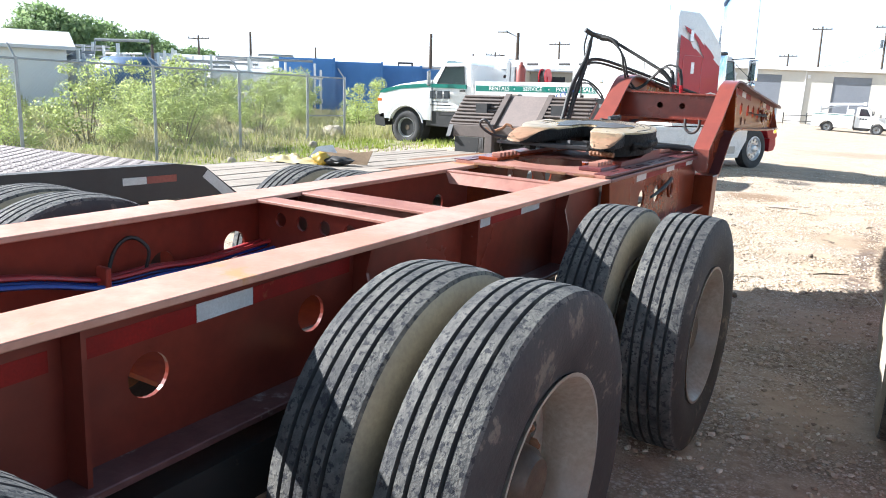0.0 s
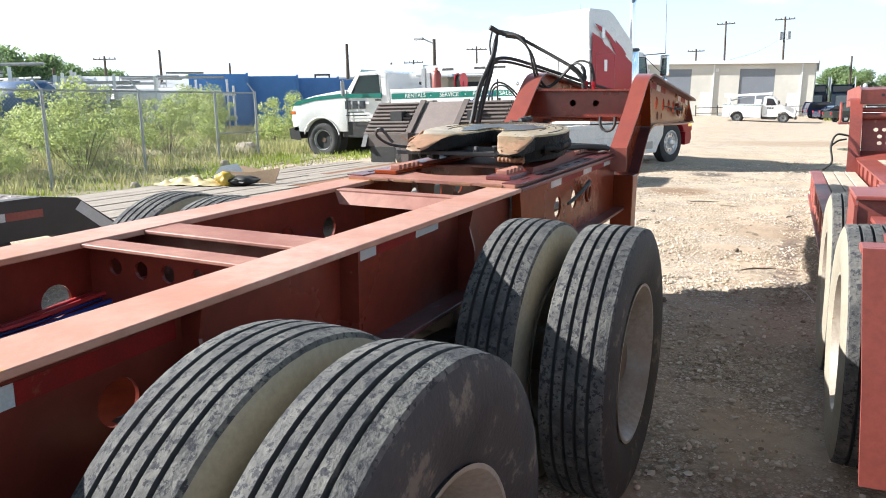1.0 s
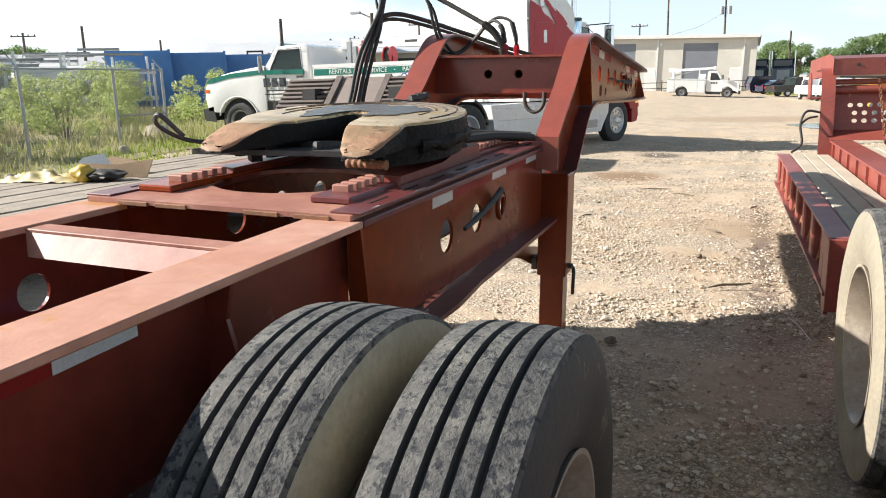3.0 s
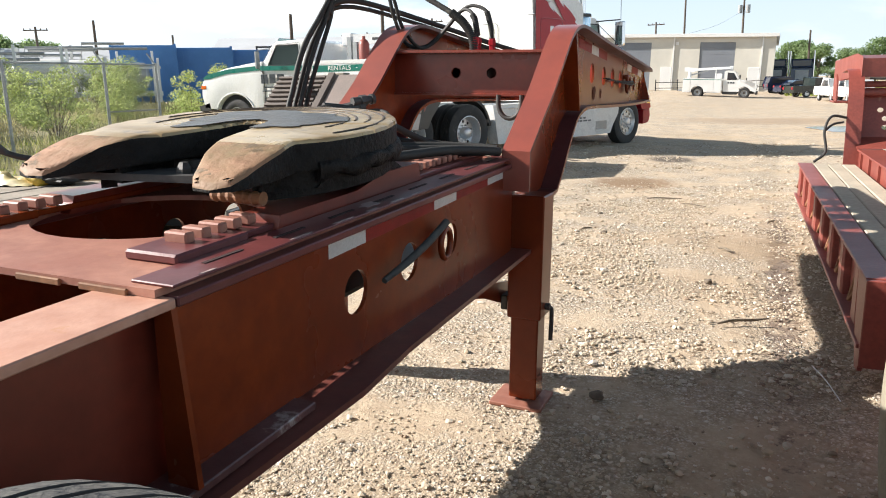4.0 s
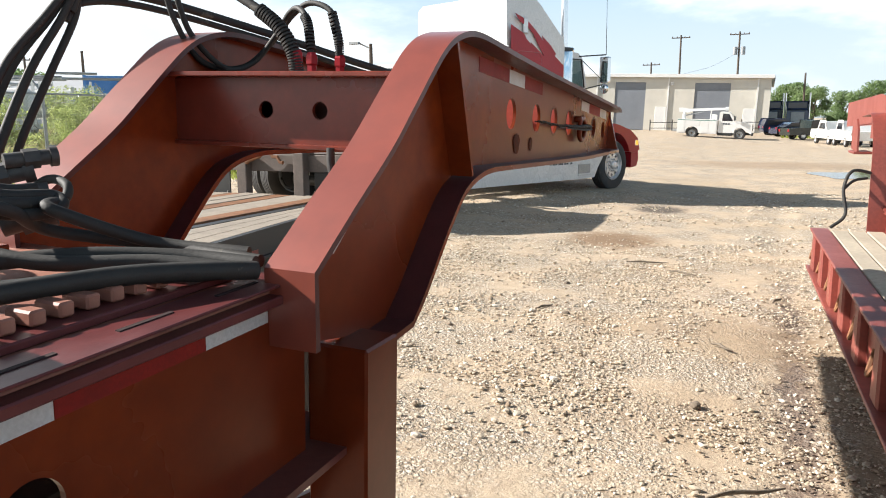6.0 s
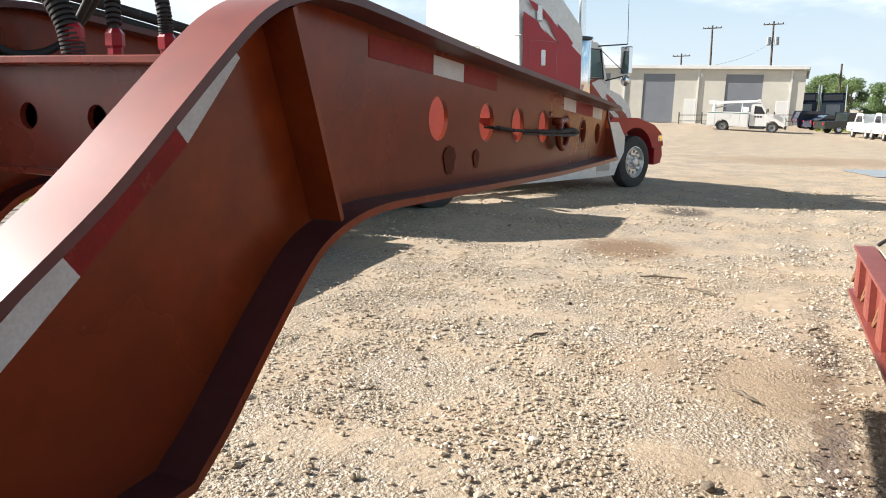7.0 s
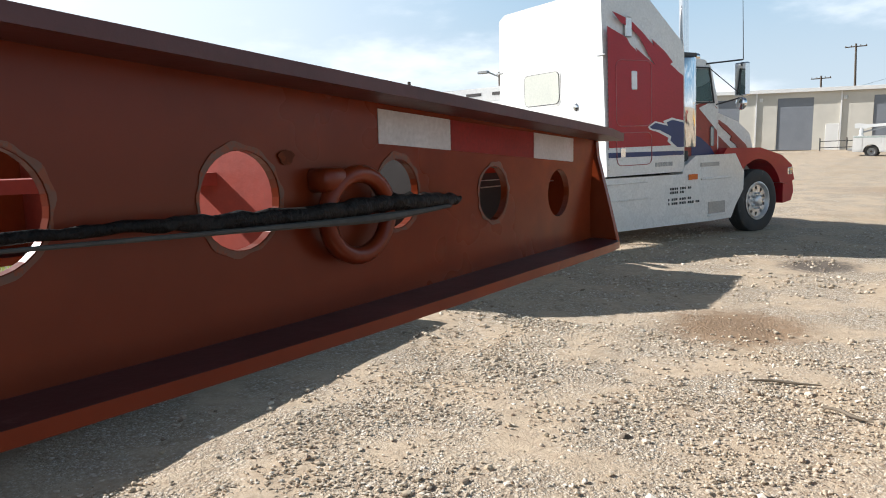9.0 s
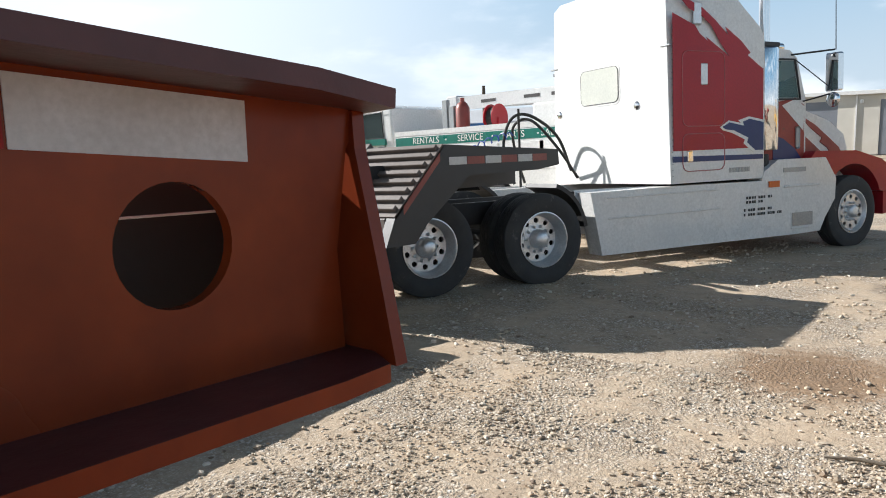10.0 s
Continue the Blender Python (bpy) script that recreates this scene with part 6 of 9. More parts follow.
    bmesh.ops.transform(bm, matrix=pose(0, -0.722, 1.96, 108), verts=bm.verts)
    part("windscreen", bm, GLASS, cab)
    bm = bmesh.new()
    prism(bm, [(-0.82, 1.10), (-0.82, 2.04), (-0.45, 1.96), (0.10, 1.80), (0.42, 1.60), (0.50, 1.40), (0.50, 0.95), (-0.5, 0.95)], -0.72, 0.72, 0.12, 3)
    hood = part("hood", bm, WHITE, t, "white hood with torn red flashes", smooth=40)
    bm = bmesh.new()
    for pts in ([(-0.70, 1.34), (-0.05, 1.34), (-0.38, 1.56), (-0.66, 1.72), (-0.50, 1.50)], [(-0.55, 1.90), (-0.20, 1.74), (0.30, 1.42), (0.36, 1.34), (0.12, 1.34), (0.05, 1.42), (-0.1, 1.50), (-0.06, 1.56), (-0.3, 1.70)]):
        loft(bm, pts, "x", 0.715, 0.735)
    part("red_flash", bm, ORANGE_RED, hood)
    for sgn in (1, -1):
        bm = bmesh.new()
        a_ = arch(0, 0.56, 0.62, 168, 20, 12)
        prism(bm, [(-0.95, 1.22), (-0.80, 1.38), (0.05, 1.36), (0.62, 1.22), (0.90, 1.05), (0.98, 0.80), (0.80, 0.74)] + list(reversed([(y, z) for y, z in a_]))[0:] + [(-0.92, 0.95)], *sorted((sgn * 0.62, sgn * 1.19)), 0.05, 3)
        part("fender", bm, TRUCK_RED, t, "dark red front fender", smooth=40)
    bm = bmesh.new()
    prism(bm, [(0.72, 0.42), (0.95, 0.45), (1.02, 0.60), (0.98, 0.80), (0.72, 0.78)], -1.15, 1.15, 0.05, 3)
    part("bumper", bm, TRUCK_RED, t, smooth=40)
    bm = bmesh.new()
    box(bm, 1.10, 1.20, 0.78, 0.93, 0.88, 1.02, 0.02)
    box(bm, -1.20, -1.10, 0.78, 0.93, 0.88, 1.02, 0.02)
    pieces("headlamp", bm, CHROME, t)
    # exhaust stack
    for sgn in (1,):
        x = sgn * 1.08
        bm = bmesh.new()
        tube(bm, [(x, -1.66, 2.6), (x, -1.66, 3.2), (x, -1.66, 3.72), (x, -1.63, 3.86), (x, -1.54, 3.97)], 0.068, 16, 6)
        st = part("exhaust_pipe", bm, CHROME, t, "tall chrome exhaust stack", smooth=50)
        bm = bmesh.new()
        lathe(bm, [(0.0, 1.42), (0.150, 1.42), (0.160, 1.44), (0.160, 2.70), (0.150, 2.72), (0.0, 2.72)], 28, axis="z", centre=(x, -1.64, 0))
        part("heat_shield", bm, CHROME, st, smooth=50)
        bm = bmesh.new()
        box(bm, x - 0.11, x + 0.11, -1.86, -1.50, 2.73, 2.79, 0.01)
        cyl(bm, (x, -1.66, 1.2), (x, -1.66, 1.37), 0.06, 14)
        tube(bm, [(x, -1.585, 3.92), (x, -1.53, 3.985)], 0.060, 12, smooth=False)
        pieces("bracket", bm, BLACK, st)
    # mirrors, lamps on the roof, aerial
    for sgn in (1, -1):
        bm = bmesh.new()
        box(bm, *sorted((sgn * 1.20, sgn * 1.42)), -0.66, -0.56, 2.16, 2.66, 0.02)
        mi = part("mirror", bm, CHROME, t)
        bm = bmesh.new()
        tube(bm, [(sgn * 1.03, -1.10, 2.66), (sgn * 1.32, -0.62, 2.70)], 0.013, 6, smooth=False)
        tube(bm, [(sgn * 1.03, -0.86, 2.05), (sgn * 1.32, -0.62, 2.14)], 0.012, 6, smooth=False)
        tube(bm, [(sgn * 1.05, -1.05, 2.60), (sgn * 1.30, -0.66, 2.20)], 0.008, 6, smooth=False)
        pieces("mirror_arm", bm, BLACK, mi)
        bm = bmesh.new()
        bmesh.ops.create_uvsphere(bm, u_segments=16, v_segments=10, radius=0.10)
        bmesh.ops.transform(bm, matrix=pose(sgn * 1.32, -0.64, 2.05) @ Matrix.Diagonal((1, 0.4, 1, 1)), verts=bm.verts)
        part("spot_mirror", bm, CHROME, mi, smooth=60)
        bm = bmesh.new()
        tube(bm, [(sgn * 1.32, -0.60, 2.70), (sgn * 1.31, -0.62, 4.15)], [0.007, 0.003], 5, smooth=False)
        part("aerial", bm, BLACK, mi)
    bm = bmesh.new()
    for x in (-0.6, -0.3, 0, 0.3, 0.6):
        lathe(bm, [(0.045, 2.74), (0.045, 2.78), (0.02, 2.81), (0, 2.815)], 10, axis="z", centre=(x, -1.25, 0))
    tube(bm, [(0.75, -1.35, 2.82), (0.75, -0.95, 2.80)], [0.035, 0.06], 12, smooth=False)
    pieces("roof_lamp", bm, CHROME, cab, smooth=40)
    # air lines behind the sleeper
    bm = bmesh.new()
    tube(bm, [(-0.75, -3.40, 1.25), (-0.8, -3.6, 1.75), (-0.95, -3.95, 2.05), (-1.05, -4.2, 2.0), (-1.1, -4.3, 1.6), (-1.0, -4.2, 1.1)], 0.022, 8)
    tube(bm, [(-0.6, -3.40, 1.15), (-0.6, -3.75, 1.6), (-0.85, -4.0, 1.98), (-1.15, -4.1, 1.9), (-1.25, -4.0, 1.5), (-1.2, -3.9, 1.1)], 0.02, 8)
    tube(bm, [(-1.0, -4.1, 1.05), (-1.0, -4.1, 2.15)], 0.018, 6, smooth=False)
    part("air_hose", bm, HOSE, t, smooth=60)
    bm = bmesh.new()
    coil = [(-1.05 + 0.05 * math.cos(i * 0.9) - 0.008 * i, -4.2 - 0.012 * i, 1.78 + 0.05 * math.sin(i * 0.9) - 0.00012 * i * i) for i in range(60)]
    tube(bm, coil, 0.010, 5, 1)
    part("coiled_line", bm, BLUE_LINE, t, smooth=60)
    # wheels
    for sgn in (1, -1):
        turn = 0 if sgn > 0 else 180
        put_wheel(t, TYRE_CLEAN, RIM_FRONT, HUB_FRONT, pose(sgn * 1.06, 0, 0.51, 0, 0, turn), "black tyre on a polished ten-hole wheel")
        for y in (-5.22, -6.60):
            for x in (1.09, 0.76):
                put_wheel(t, TYRE_CLEAN, RIM_ALU, HUB_ALU, pose(sgn * x, y, 0.51 + 0.085 - 0.03 * (y > -6), 0, 0, turn), "black tyre on a polished ten-hole wheel")
    for y in (0, -5.22, -6.60):
        bm = bmesh.new()
        cyl(bm, (-1.0, y, 0.51), (1.0, y, 0.51), 0.08, 12)
        part("axle", bm, BLACK, t)
    return t


trk = tractor()
trk.matrix_basis = pose(-4.36, 20.54, 0.01, 0, 0, -22.4)


def lowboy():
    """Black lowboy behind the tractor: checkered rear deck, low wooden deck, sloping neck with ribbed ramps."""
    XL, XR = -8.4, -5.2
    t = thing("lowboy_trailer", (-6.8, 8.0, 0), "black lowboy trailer with weathered wooden deck and ribbed neck ramps", "trailer")
    bm = bmesh.new()
    for x0, x1 in ((XL, XL + 0.12), (XR - 0.12, XR)):
        prism(bm, [(-4.0, 0.62), (-4.0, 0.90), (3.95, 0.90), (4.25, 0.86), (4.75, 0.50), (12.6, 0.50), (12.6, 0.28), (4.6, 0.28), (4.0, 0.60)], x0, x1, 0.0)
    for y in np.arange(5.2, 12.6, 0.9):
        box(bm, XL + 0.12, XR - 0.12, y, y + 0.08, 0.30, 0.48)
    part("side_frame", bm, BLACK, t)
    bm = bmesh.new()
    box(bm, XL + 0.13, XR - 0.13, -4.0, 4.0, 0.86, 0.895)
    dk = part("rear_deck", bm, PLATE, t, "checkered steel plate deck")
    # checker pattern, raised
    rng = random.Random(5)
    verts, faces = [], []
    for i in range(34):
        for j in range(52):
            cx, cy = XR - 0.22 - i * 0.085, 3.9 - j * 0.085
            a = 0.028 if (i + j) % 2 else 0.009
            b = 0.009 if (i + j) % 2 else 0.028
            k = len(verts)
            verts += [(cx - a, cy - b, 0.8952), (cx + a, cy - b, 0.8952), (cx + a, cy + b, 0.8952), (cx - a, cy + b, 0.8952), (cx, cy, 0.9015)]
            faces += [(k, k + 1, k + 4), (k + 1, k + 2, k + 4), (k + 2, k + 3, k + 4), (k + 3, k, k + 4)]
    me = bpy.data.meshes.new("tread_lugs")
    me.from_pydata(verts, [], faces)
    o = put("tread_lugs", me, PLATE, dk)
    o["kind"] = "stuff"
    bm = bmesh.new()
    box(bm, XL + 0.13, XR - 0.5, -0.6, 1.2, 0.897, 0.93, 0.004)
    part("deck_boards", bm, WOOD, dk)
    # planks of the low deck
    n = 12
    w = (XR - XL - 0.26) / n
    for i in range(n):
        bm = bmesh.new()
        x = XL + 0.13 + i * w
        dz = rng.uniform(-0.006, 0.006)
        y0 = 4.8 + rng.uniform(0, 0.05)
        cut = rng.uniform(7.0, 10.5)
        box(bm, x + 0.006, x + w - 0.006, y0, cut, 0.46, 0.512 + dz, 0.006)
        part("plank", bm, WOOD, t)
        bm = bmesh.new()
        box(bm, x + 0.006, x + w - 0.006, cut + 0.012, 12.55, 0.46, 0.512 + rng.uniform(-0.006, 0.006), 0.006)
        part("plank", bm, WOOD if rng.random() > 0.25 else RUST, t)
    # side tapes
    for y in (-2.6, -0.6, 1.4, 3.42):
        bm = bmesh.new()
        box(bm, XR, XR + 0.003, y, y + 0.22, 0.75, 0.81)
        part("pale_tape", bm, TAPE_W, t)
        bm = bmesh.new()
        box(bm, XR, XR + 0.003, y + 0.225, y + 0.52, 0.75, 0.81)
        part("red_tape", bm, BRIGHT_RED, t)
    bm = bmesh.new()
    loft(bm, [(4.28, 0.83), (4.62, 0.57), (4.56, 0.50), (4.22, 0.77)], "x", XR, XR + 0.004)
    part("pale_tape", bm, TAPE_W, t)
    # the low deck's slanting edge, added as rail, boards and bearers, wider towards the rear
    def out(y):
        return -4.19 - 0.144 * (y - 7.5)

    bm = bmesh.new()
    loft(bm, [(out(7.4), 7.4), (out(12.3), 12.3), (out(12.3) - 0.06, 12.3), (out(7.4) - 0.06, 7.4)], "z", 0.262, 0.50)
    rail = part("deck_edge_rail", bm, BLACK, t, "black deck edge rail with a grey steel lip")
    bm = bmesh.new()
    loft(bm, [(out(7.4) + 0.03, 7.4), (out(12.3) + 0.03, 12.3), (out(12.3) - 0.06, 12.3), (out(7.4) - 0.06, 7.4)], "z", 0.236, 0.26)
    part("steel_lip", bm, STEEL, rail)
    for y0, y1, c, name in ((8.05, 8.42, BRIGHT_RED, "red_tape"), (9.22, 9.45, TAPE_W, "pale_tape"), (9.46, 9.80, BRIGHT_RED, "red_tape"), (10.6, 10.8, TAPE_W, "pale_tape")):
        bm = bmesh.new()
        loft(bm, [(out(y0) + 0.004, y0), (out(y1) + 0.004, y1), (out(y1) + 0.001, y1), (out(y0) + 0.001, y0)], "z", 0.275, 0.335)
        part(name, bm, c, rail)
    for u0, u1 in ((0.02, 0.33), (0.35, 0.66), (0.68, 0.97)):
        bm = bmesh.new()
        loft(bm, [(XR + 0.005 + u0 * (out(y) - 0.065 - XR), y) for y in (7.45, 12.25)] + [(XR + 0.005 + u1 * (out(y) - 0.065 - XR), y) for y in (12.25, 7.45)], "z", 0.45, 0.497)
        part("plank", bm, WOOD, t)
    for y in (7.6, 9.1, 10.6, 12.1):
        bm = bmesh.new()
        box(bm, XR, out(y) - 0.07, y, y + 0.08, 0.30, 0.448)
        part("outrigger", bm, BLACK, t)
    # neck, set a little off the deck
    NL, NR = -7.86, -4.98
    for x0, x1 in ((NL, NL + 0.1), (NR - 0.1, NR)):
        bm = bmesh.new()
        prism(bm, [(12.60, 0.80), (12.72, 1.04), (13.36, 1.62), (15.18, 1.55), (15.20, 1.39), (14.8, 1.35), (13.7, 1.34), (13.1, 0.95), (12.95, 0.80)], x0, x1, 0)
        part("neck_side", bm, BLACK, t)
    bm = bmesh.new()
    box(bm, NL + 0.1, NR - 0.1, 13.38, 15.17, 1.47, 1.545)
    part("neck_deck", bm, BLACK, t)
    bm = bmesh.new()
    box(bm, NL + 0.1, NR - 0.1, 12.70, 12.95, 0.80, 1.03, 0.01)
    part("neck_beam", bm, NECK_BROWN, t)
    for x in (NL + 0.5, NR - 0.75):
        bm = bmesh.new()
        box(bm, x, x + 0.25, 12.9, 15.1, 1.2, 1.46)
        part("neck_rail", bm, BLACK, t)
    # ribbed ramps either side of a plain panel on the slope
    m = pose(0, 12.71, 1.045, 42.5)
    for xa, xb, ribs in ((NL, NL + 0.94, True), (NL + 1.10, NR - 1.0, False), (NR - 0.90, NR, True)):
        bm = bmesh.new()
        box(bm, xa, xb, 0, 0.86, -0.03, 0.0)
        bmesh.ops.transform(bm, matrix=m, verts=bm.verts)
        panel = part("ramp_panel", bm, NECK_BROWN if ribs else PLATE, t)
        if ribs:
            for k in range(8):
                bm = bmesh.new()
                box(bm, xa + 0.02, xb - 0.02, 0.05 + k * 0.103, 0.095 + k * 0.103, 0, 0.04, 0.004)
                bmesh.ops.transform(bm, matrix=m, verts=bm.verts)
                part("ramp_rib", bm, NECK_BROWN, panel)
    for xa in (NL + 0.95, NR - 1.0):
        bm = bmesh.new()
        box(bm, xa, xa + 0.12, -0.02, 0.88, -0.05, 0.045, 0.005)
        bmesh.ops.transform(bm, matrix=m, verts=bm.verts)
        part("ramp_rail", bm, NECK_BROWN, t)
    for x in (NL + 0.16, NR - 0.8):
        bm = bmesh.new()
        box(bm, x, x + 0.55, 12.68, 12.70, 0.18, 0.80, 0.008)
        fl = part("mud_flap", bm, HOSE, t, "black rubber mud flap with a pale mark")
        bm = bmesh.new()
        loft(bm, [(x + 0.30, 0.30), (x + 0.48, 0.36), (x + 0.50, 0.52), (x + 0.44, 0.40)], "y", 12.674, 12.678)
        part("pale_mark", bm, WHITE_TRIM, fl)
    for x in (NL + 0.90, NR - 1.06):
        bm = bmesh.new()
        box(bm, x, x + 0.16, 12.58, 12.72, 0.20, 1.06, 0.01)
        part("neck_post", bm, NECK_BROWN, t)
    bm = bmesh.new()
    box(bm, -6.93, -6.73, 13.5, 13.7, 1.54, 1.66, 0.01)
    part("wood_block", bm, WOOD, t)
    bm = bmesh.new()
    rngc = random.Random(9)
    pts = [(-6.95 + 0.05 * i + rngc.uniform(-0.02, 0.02), 12.60, 1.00 - 0.06 * math.sin(i * 0.5) + rngc.uniform(-0.03, 0.03)) for i in range(16)]
    tube(bm, pts, 0.026, 6, 1)
    part("chain", bm, RUST, t)
    for k in range(4):
        for dy, w, name, c in ((0.0, 0.24, "pale_tape", TAPE_W), (0.25, 0.25, "red_tape", BRIGHT_RED)):
            y = 13.42 + k * 0.52 + dy
            if y + w > 15.18:
                continue
            bm = bmesh.new()
            box(bm, NR, NR + 0.003, y, y + w, 1.44, 1.51)
            part(name, bm, c, t)
    bm = bmesh.new()
    loft(bm, [(12.82, 1.05), (13.30, 1.48), (13.30, 1.55), (12.82, 1.12)], "x", NR, NR + 0.003)
    part("red_tape", bm, BRIGHT_RED, t)
    for y in (3.35, 2.15, 0.95, -0.6):
        for x, tr in ((XR - 0.16, 0), (XL + 0.16, 180)):
            put_wheel(t, TYRE_CLEAN, RIM_DARK, HUB_DARK, pose(x + 6.8, y - 8.0, 0.40, 0, 0, tr) @ Matrix.Diagonal((0.9, 0.78, 0.78, 1)))
    return t


RIM_DARK, HUB_DARK = RIM_ALU.copy(), HUB_ALU.copy()
RIM_DARK.materials[0] = STEEL
HUB_DARK.materials[0] = STEEL
lowboy()


def scrap_heap():
    bm = bmesh.new()
    loft(bm, [(0.12, 0), (0.92, 0.0), (0.98, 0.21), (0.55, 0.15), (0.10, 0.17)], "y", 0, 0.015)
    bmesh.ops.transform(bm, matrix=pose(-7.55, 8.25, 0.53, -18, 0, 14), verts=bm.verts)
    solo("cardboard_sheet", bm, CARDBOARD, "folded brown cardboard sheet lying on the wooden deck", "cardboard")
    bm = bmesh.new()
    loft(bm, [(0, 0), (0.62, 0.0), (0.35, 0.34), (0.12, 0.26)], "y", 0, 0.012)
    bmesh.ops.transform(bm, matrix=pose(-7.75, 8.35, 0.53, -30, 8, 30), verts=bm.verts)
    solo("cardboard_flap", bm, WHITE_TRIM, "torn white cardboard flap lying on the wooden deck", "cardboard")
    bm = bmesh.new()
    loft(bm, [(0, 0), (0.7, 0.1), (0.6, 0.3), (0.1, 0.3)], "y", 0, 0.012)
    bmesh.ops.transform(bm, matrix=pose(-7.7, 8.65, 0.55, -50, 10, 10), verts=bm.verts)
    solo("cardboard_flap", bm, CARDBOARD, "torn brown cardboard flap lying on the wooden deck", "cardboard")
    bm = bmesh.new()
    bmesh.ops.create_grid(bm, x_segments=26, y_segments=14, size=0.5)
    for v in bm.verts:
        r = max(abs(v.co.x), abs(v.co.y)) / 0.5
        v.co.z = (1 - r ** 2) * (0.12 + 0.13 * noise.noise(v.co * 7)) + 0.02 + 0.03 * noise.noise(v.co * 15)
        v.co.x *= 1.5
        v.co.y *= 0.55
        v.co.z = max(v.co.z, 0.004)
    bmesh.ops.transform(bm, matrix=pose(-7.75, 8.0, 0.515, 0, 0, 10) @ Matrix.Diagonal((0.72, 0.6, 0.7, 1)), verts=bm.verts)
    solo("plastic_sheet", bm, YELLOW, "crumpled yellow plastic sheet lying on the wooden deck", "sheet", smooth=60)
    bm = bmesh.new()
    bmesh.ops.create_icosphere(bm, subdivisions=3, radius=0.13)
    for v in bm.verts:
        v.co *= 1 + 0.4 * noise.noise(v.co * 12)
        v.co.z *= 0.8
    bmesh.ops.transform(bm, matrix=pose(-7.2, 8.1, 0.60), verts=bm.verts)
    solo("plastic_bag", bm, BRIGHT_YELLOW, "crumpled bright yellow plastic bag on the wooden deck", "bag", smooth=60)
    bm = bmesh.new()
    bmesh.ops.create_icosphere(bm, subdivisions=3, radius=0.16)
    for v in bm.verts:
        v.co *= 1 + 0.35 * noise.noise(v.co * 14)
        v.co.z *= 0.6
    bmesh.ops.transform(bm, matrix=pose(-7.0, 8.2, 0.58) @ Matrix.Diagonal((1.6, 1, 0.7, 1)), verts=bm.verts)
    solo("rag", bm, HOSE, "crumpled dark rag beside the yellow sheet", "rag", smooth=60)


scrap_heap()


def right_trailer():
    """Red lowboy on the other side of the lane. Local x to its far side, y forward."""
    t = thing("red_lowboy_trailer", (0, 0, 0), "faded red lowboy trailer with wooden outrigger boards and worn tyres", "trailer")
    bm = bmesh.new()
    prism(bm, [(0.0, 0.30), (0.0, 0.60), (4.75, 0.60), (4.75, 0.34)], 0.055, 0.067, 0)
    box(bm, 0.0, 0.13, 0.0, 4.75, 0.585, 0.605, 0.004)
    box(bm, -0.012, 0.10, 0.0, 4.75, 0.28, 0.30, 0.003)
    side_ = part("side_channel", bm, BRIGHT_RED, t, "dented faded red side channel")
    for k in range(8):
        y = 0.25 + k * 0.60
        bm = bmesh.new()
        prism(bm, [(y, 0.30), (y + 0.02, 0.585), (y + 0.14, 0.585), (y + 0.16, 0.30)], 0.008, 0.054, 0.012, 1)
        part("stake_pocket", bm, BRIGHT_RED, side_)
        bm = bmesh.new()
        tube(bm, [(0.05, y + 0.22, 0.46), (0.02, y + 0.26, 0.38), (0.02, y + 0.32, 0.36), (0.05, y + 0.36, 0.46)], 0.012, 6)
        part("tie_ring", bm, RUST, side_, smooth=50)
    rng = random.Random(3)
    for i in range(3):
        bm = bmesh.new()
        x = 0.142 + i * 0.127
        y0, y1 = 0.08 + rng.uniform(-0.05, 0.06), 4.7 + rng.uniform(-0.08, 0.03)
        box(bm, x, x + 0.118, y0, y1, 0.55, 0.603 + rng.uniform(-0.006, 0.004), 0.006)
        part("plank", bm, SUNLIT_WOOD, t)
    for x0, x1, web in ((0.53, 0.76, 0.555), (1.42, 1.64, 1.52)):
        bm = bmesh.new()
        box(bm, x0, x1, -7.5, 4.9, 0.72, 0.74, 0.004)
        box(bm, web, web + 0.014, -7.5, 4.9, 0.38, 0.72)
        box(bm, x0, x1, -7.5, 4.9, 0.36, 0.38, 0.004)
        beam = part("main_beam", bm, BRIGHT_RED, t)
        for k in range(9):
            bm = bmesh.new()
            y = 0.35 + k * 0.53
            loft(bm, [(x0 + 0.004, 0.40), (web, 0.40), (web, 0.719), (x0 + 0.004, 0.719)], "y", y, y + 0.012)
            part("stiffener", bm, BRIGHT_RED, beam)
    for i in range(4):
        bm = bmesh.new()
        x = 0.775 + i * 0.16
        box(bm, x, x + 0.15, 0.3, 4.6, 0.64, 0.69, 0.006)
        part("plank", bm, SUNLIT_WOOD, t)
    for i in range(3):
        bm = bmesh.new()
        x = 1.67 + i * 0.175
        box(bm, x, x + 0.165, 0.08, 4.7, 0.55, 0.603, 0.006)
        part("plank", bm, SUNLIT_WOOD, t)
    bm = bmesh.new()
    for k in range(8):
        y = 0.3 + k * 0.6
        box(bm, 0.012, 2.3, y, y + 0.06, 0.40, 0.54)
    box(bm, 2.2, 2.3, 0.0, 4.75, 0.30, 0.605, 0.004)
    pieces("outrigger", bm, BRIGHT_RED, t)
    bm = bmesh.new()
    prism(bm, [(-0.01, 0.60), (0.22, 0.60), (0.16, 0.30), (0.08, 0.17), (-0.01, 0.18)], 0.0, 0.02, 0)
    box(bm, 0.0, 0.30, -0.03, 0.0, 0.20, 0.60, 0.004)
    part("deck_end", bm, BRIGHT_RED, t)
    # swing gooseneck at the front: bent arms, a tilted plate with three rows of holes, two tubes and the head
    arm_out = [(4.88, 0.50), (4.92, 0.95), (4.95, 1.22), (5.00, 1.36), (5.10, 1.47), (5.28, 1.52), (5.70, 1.50)]
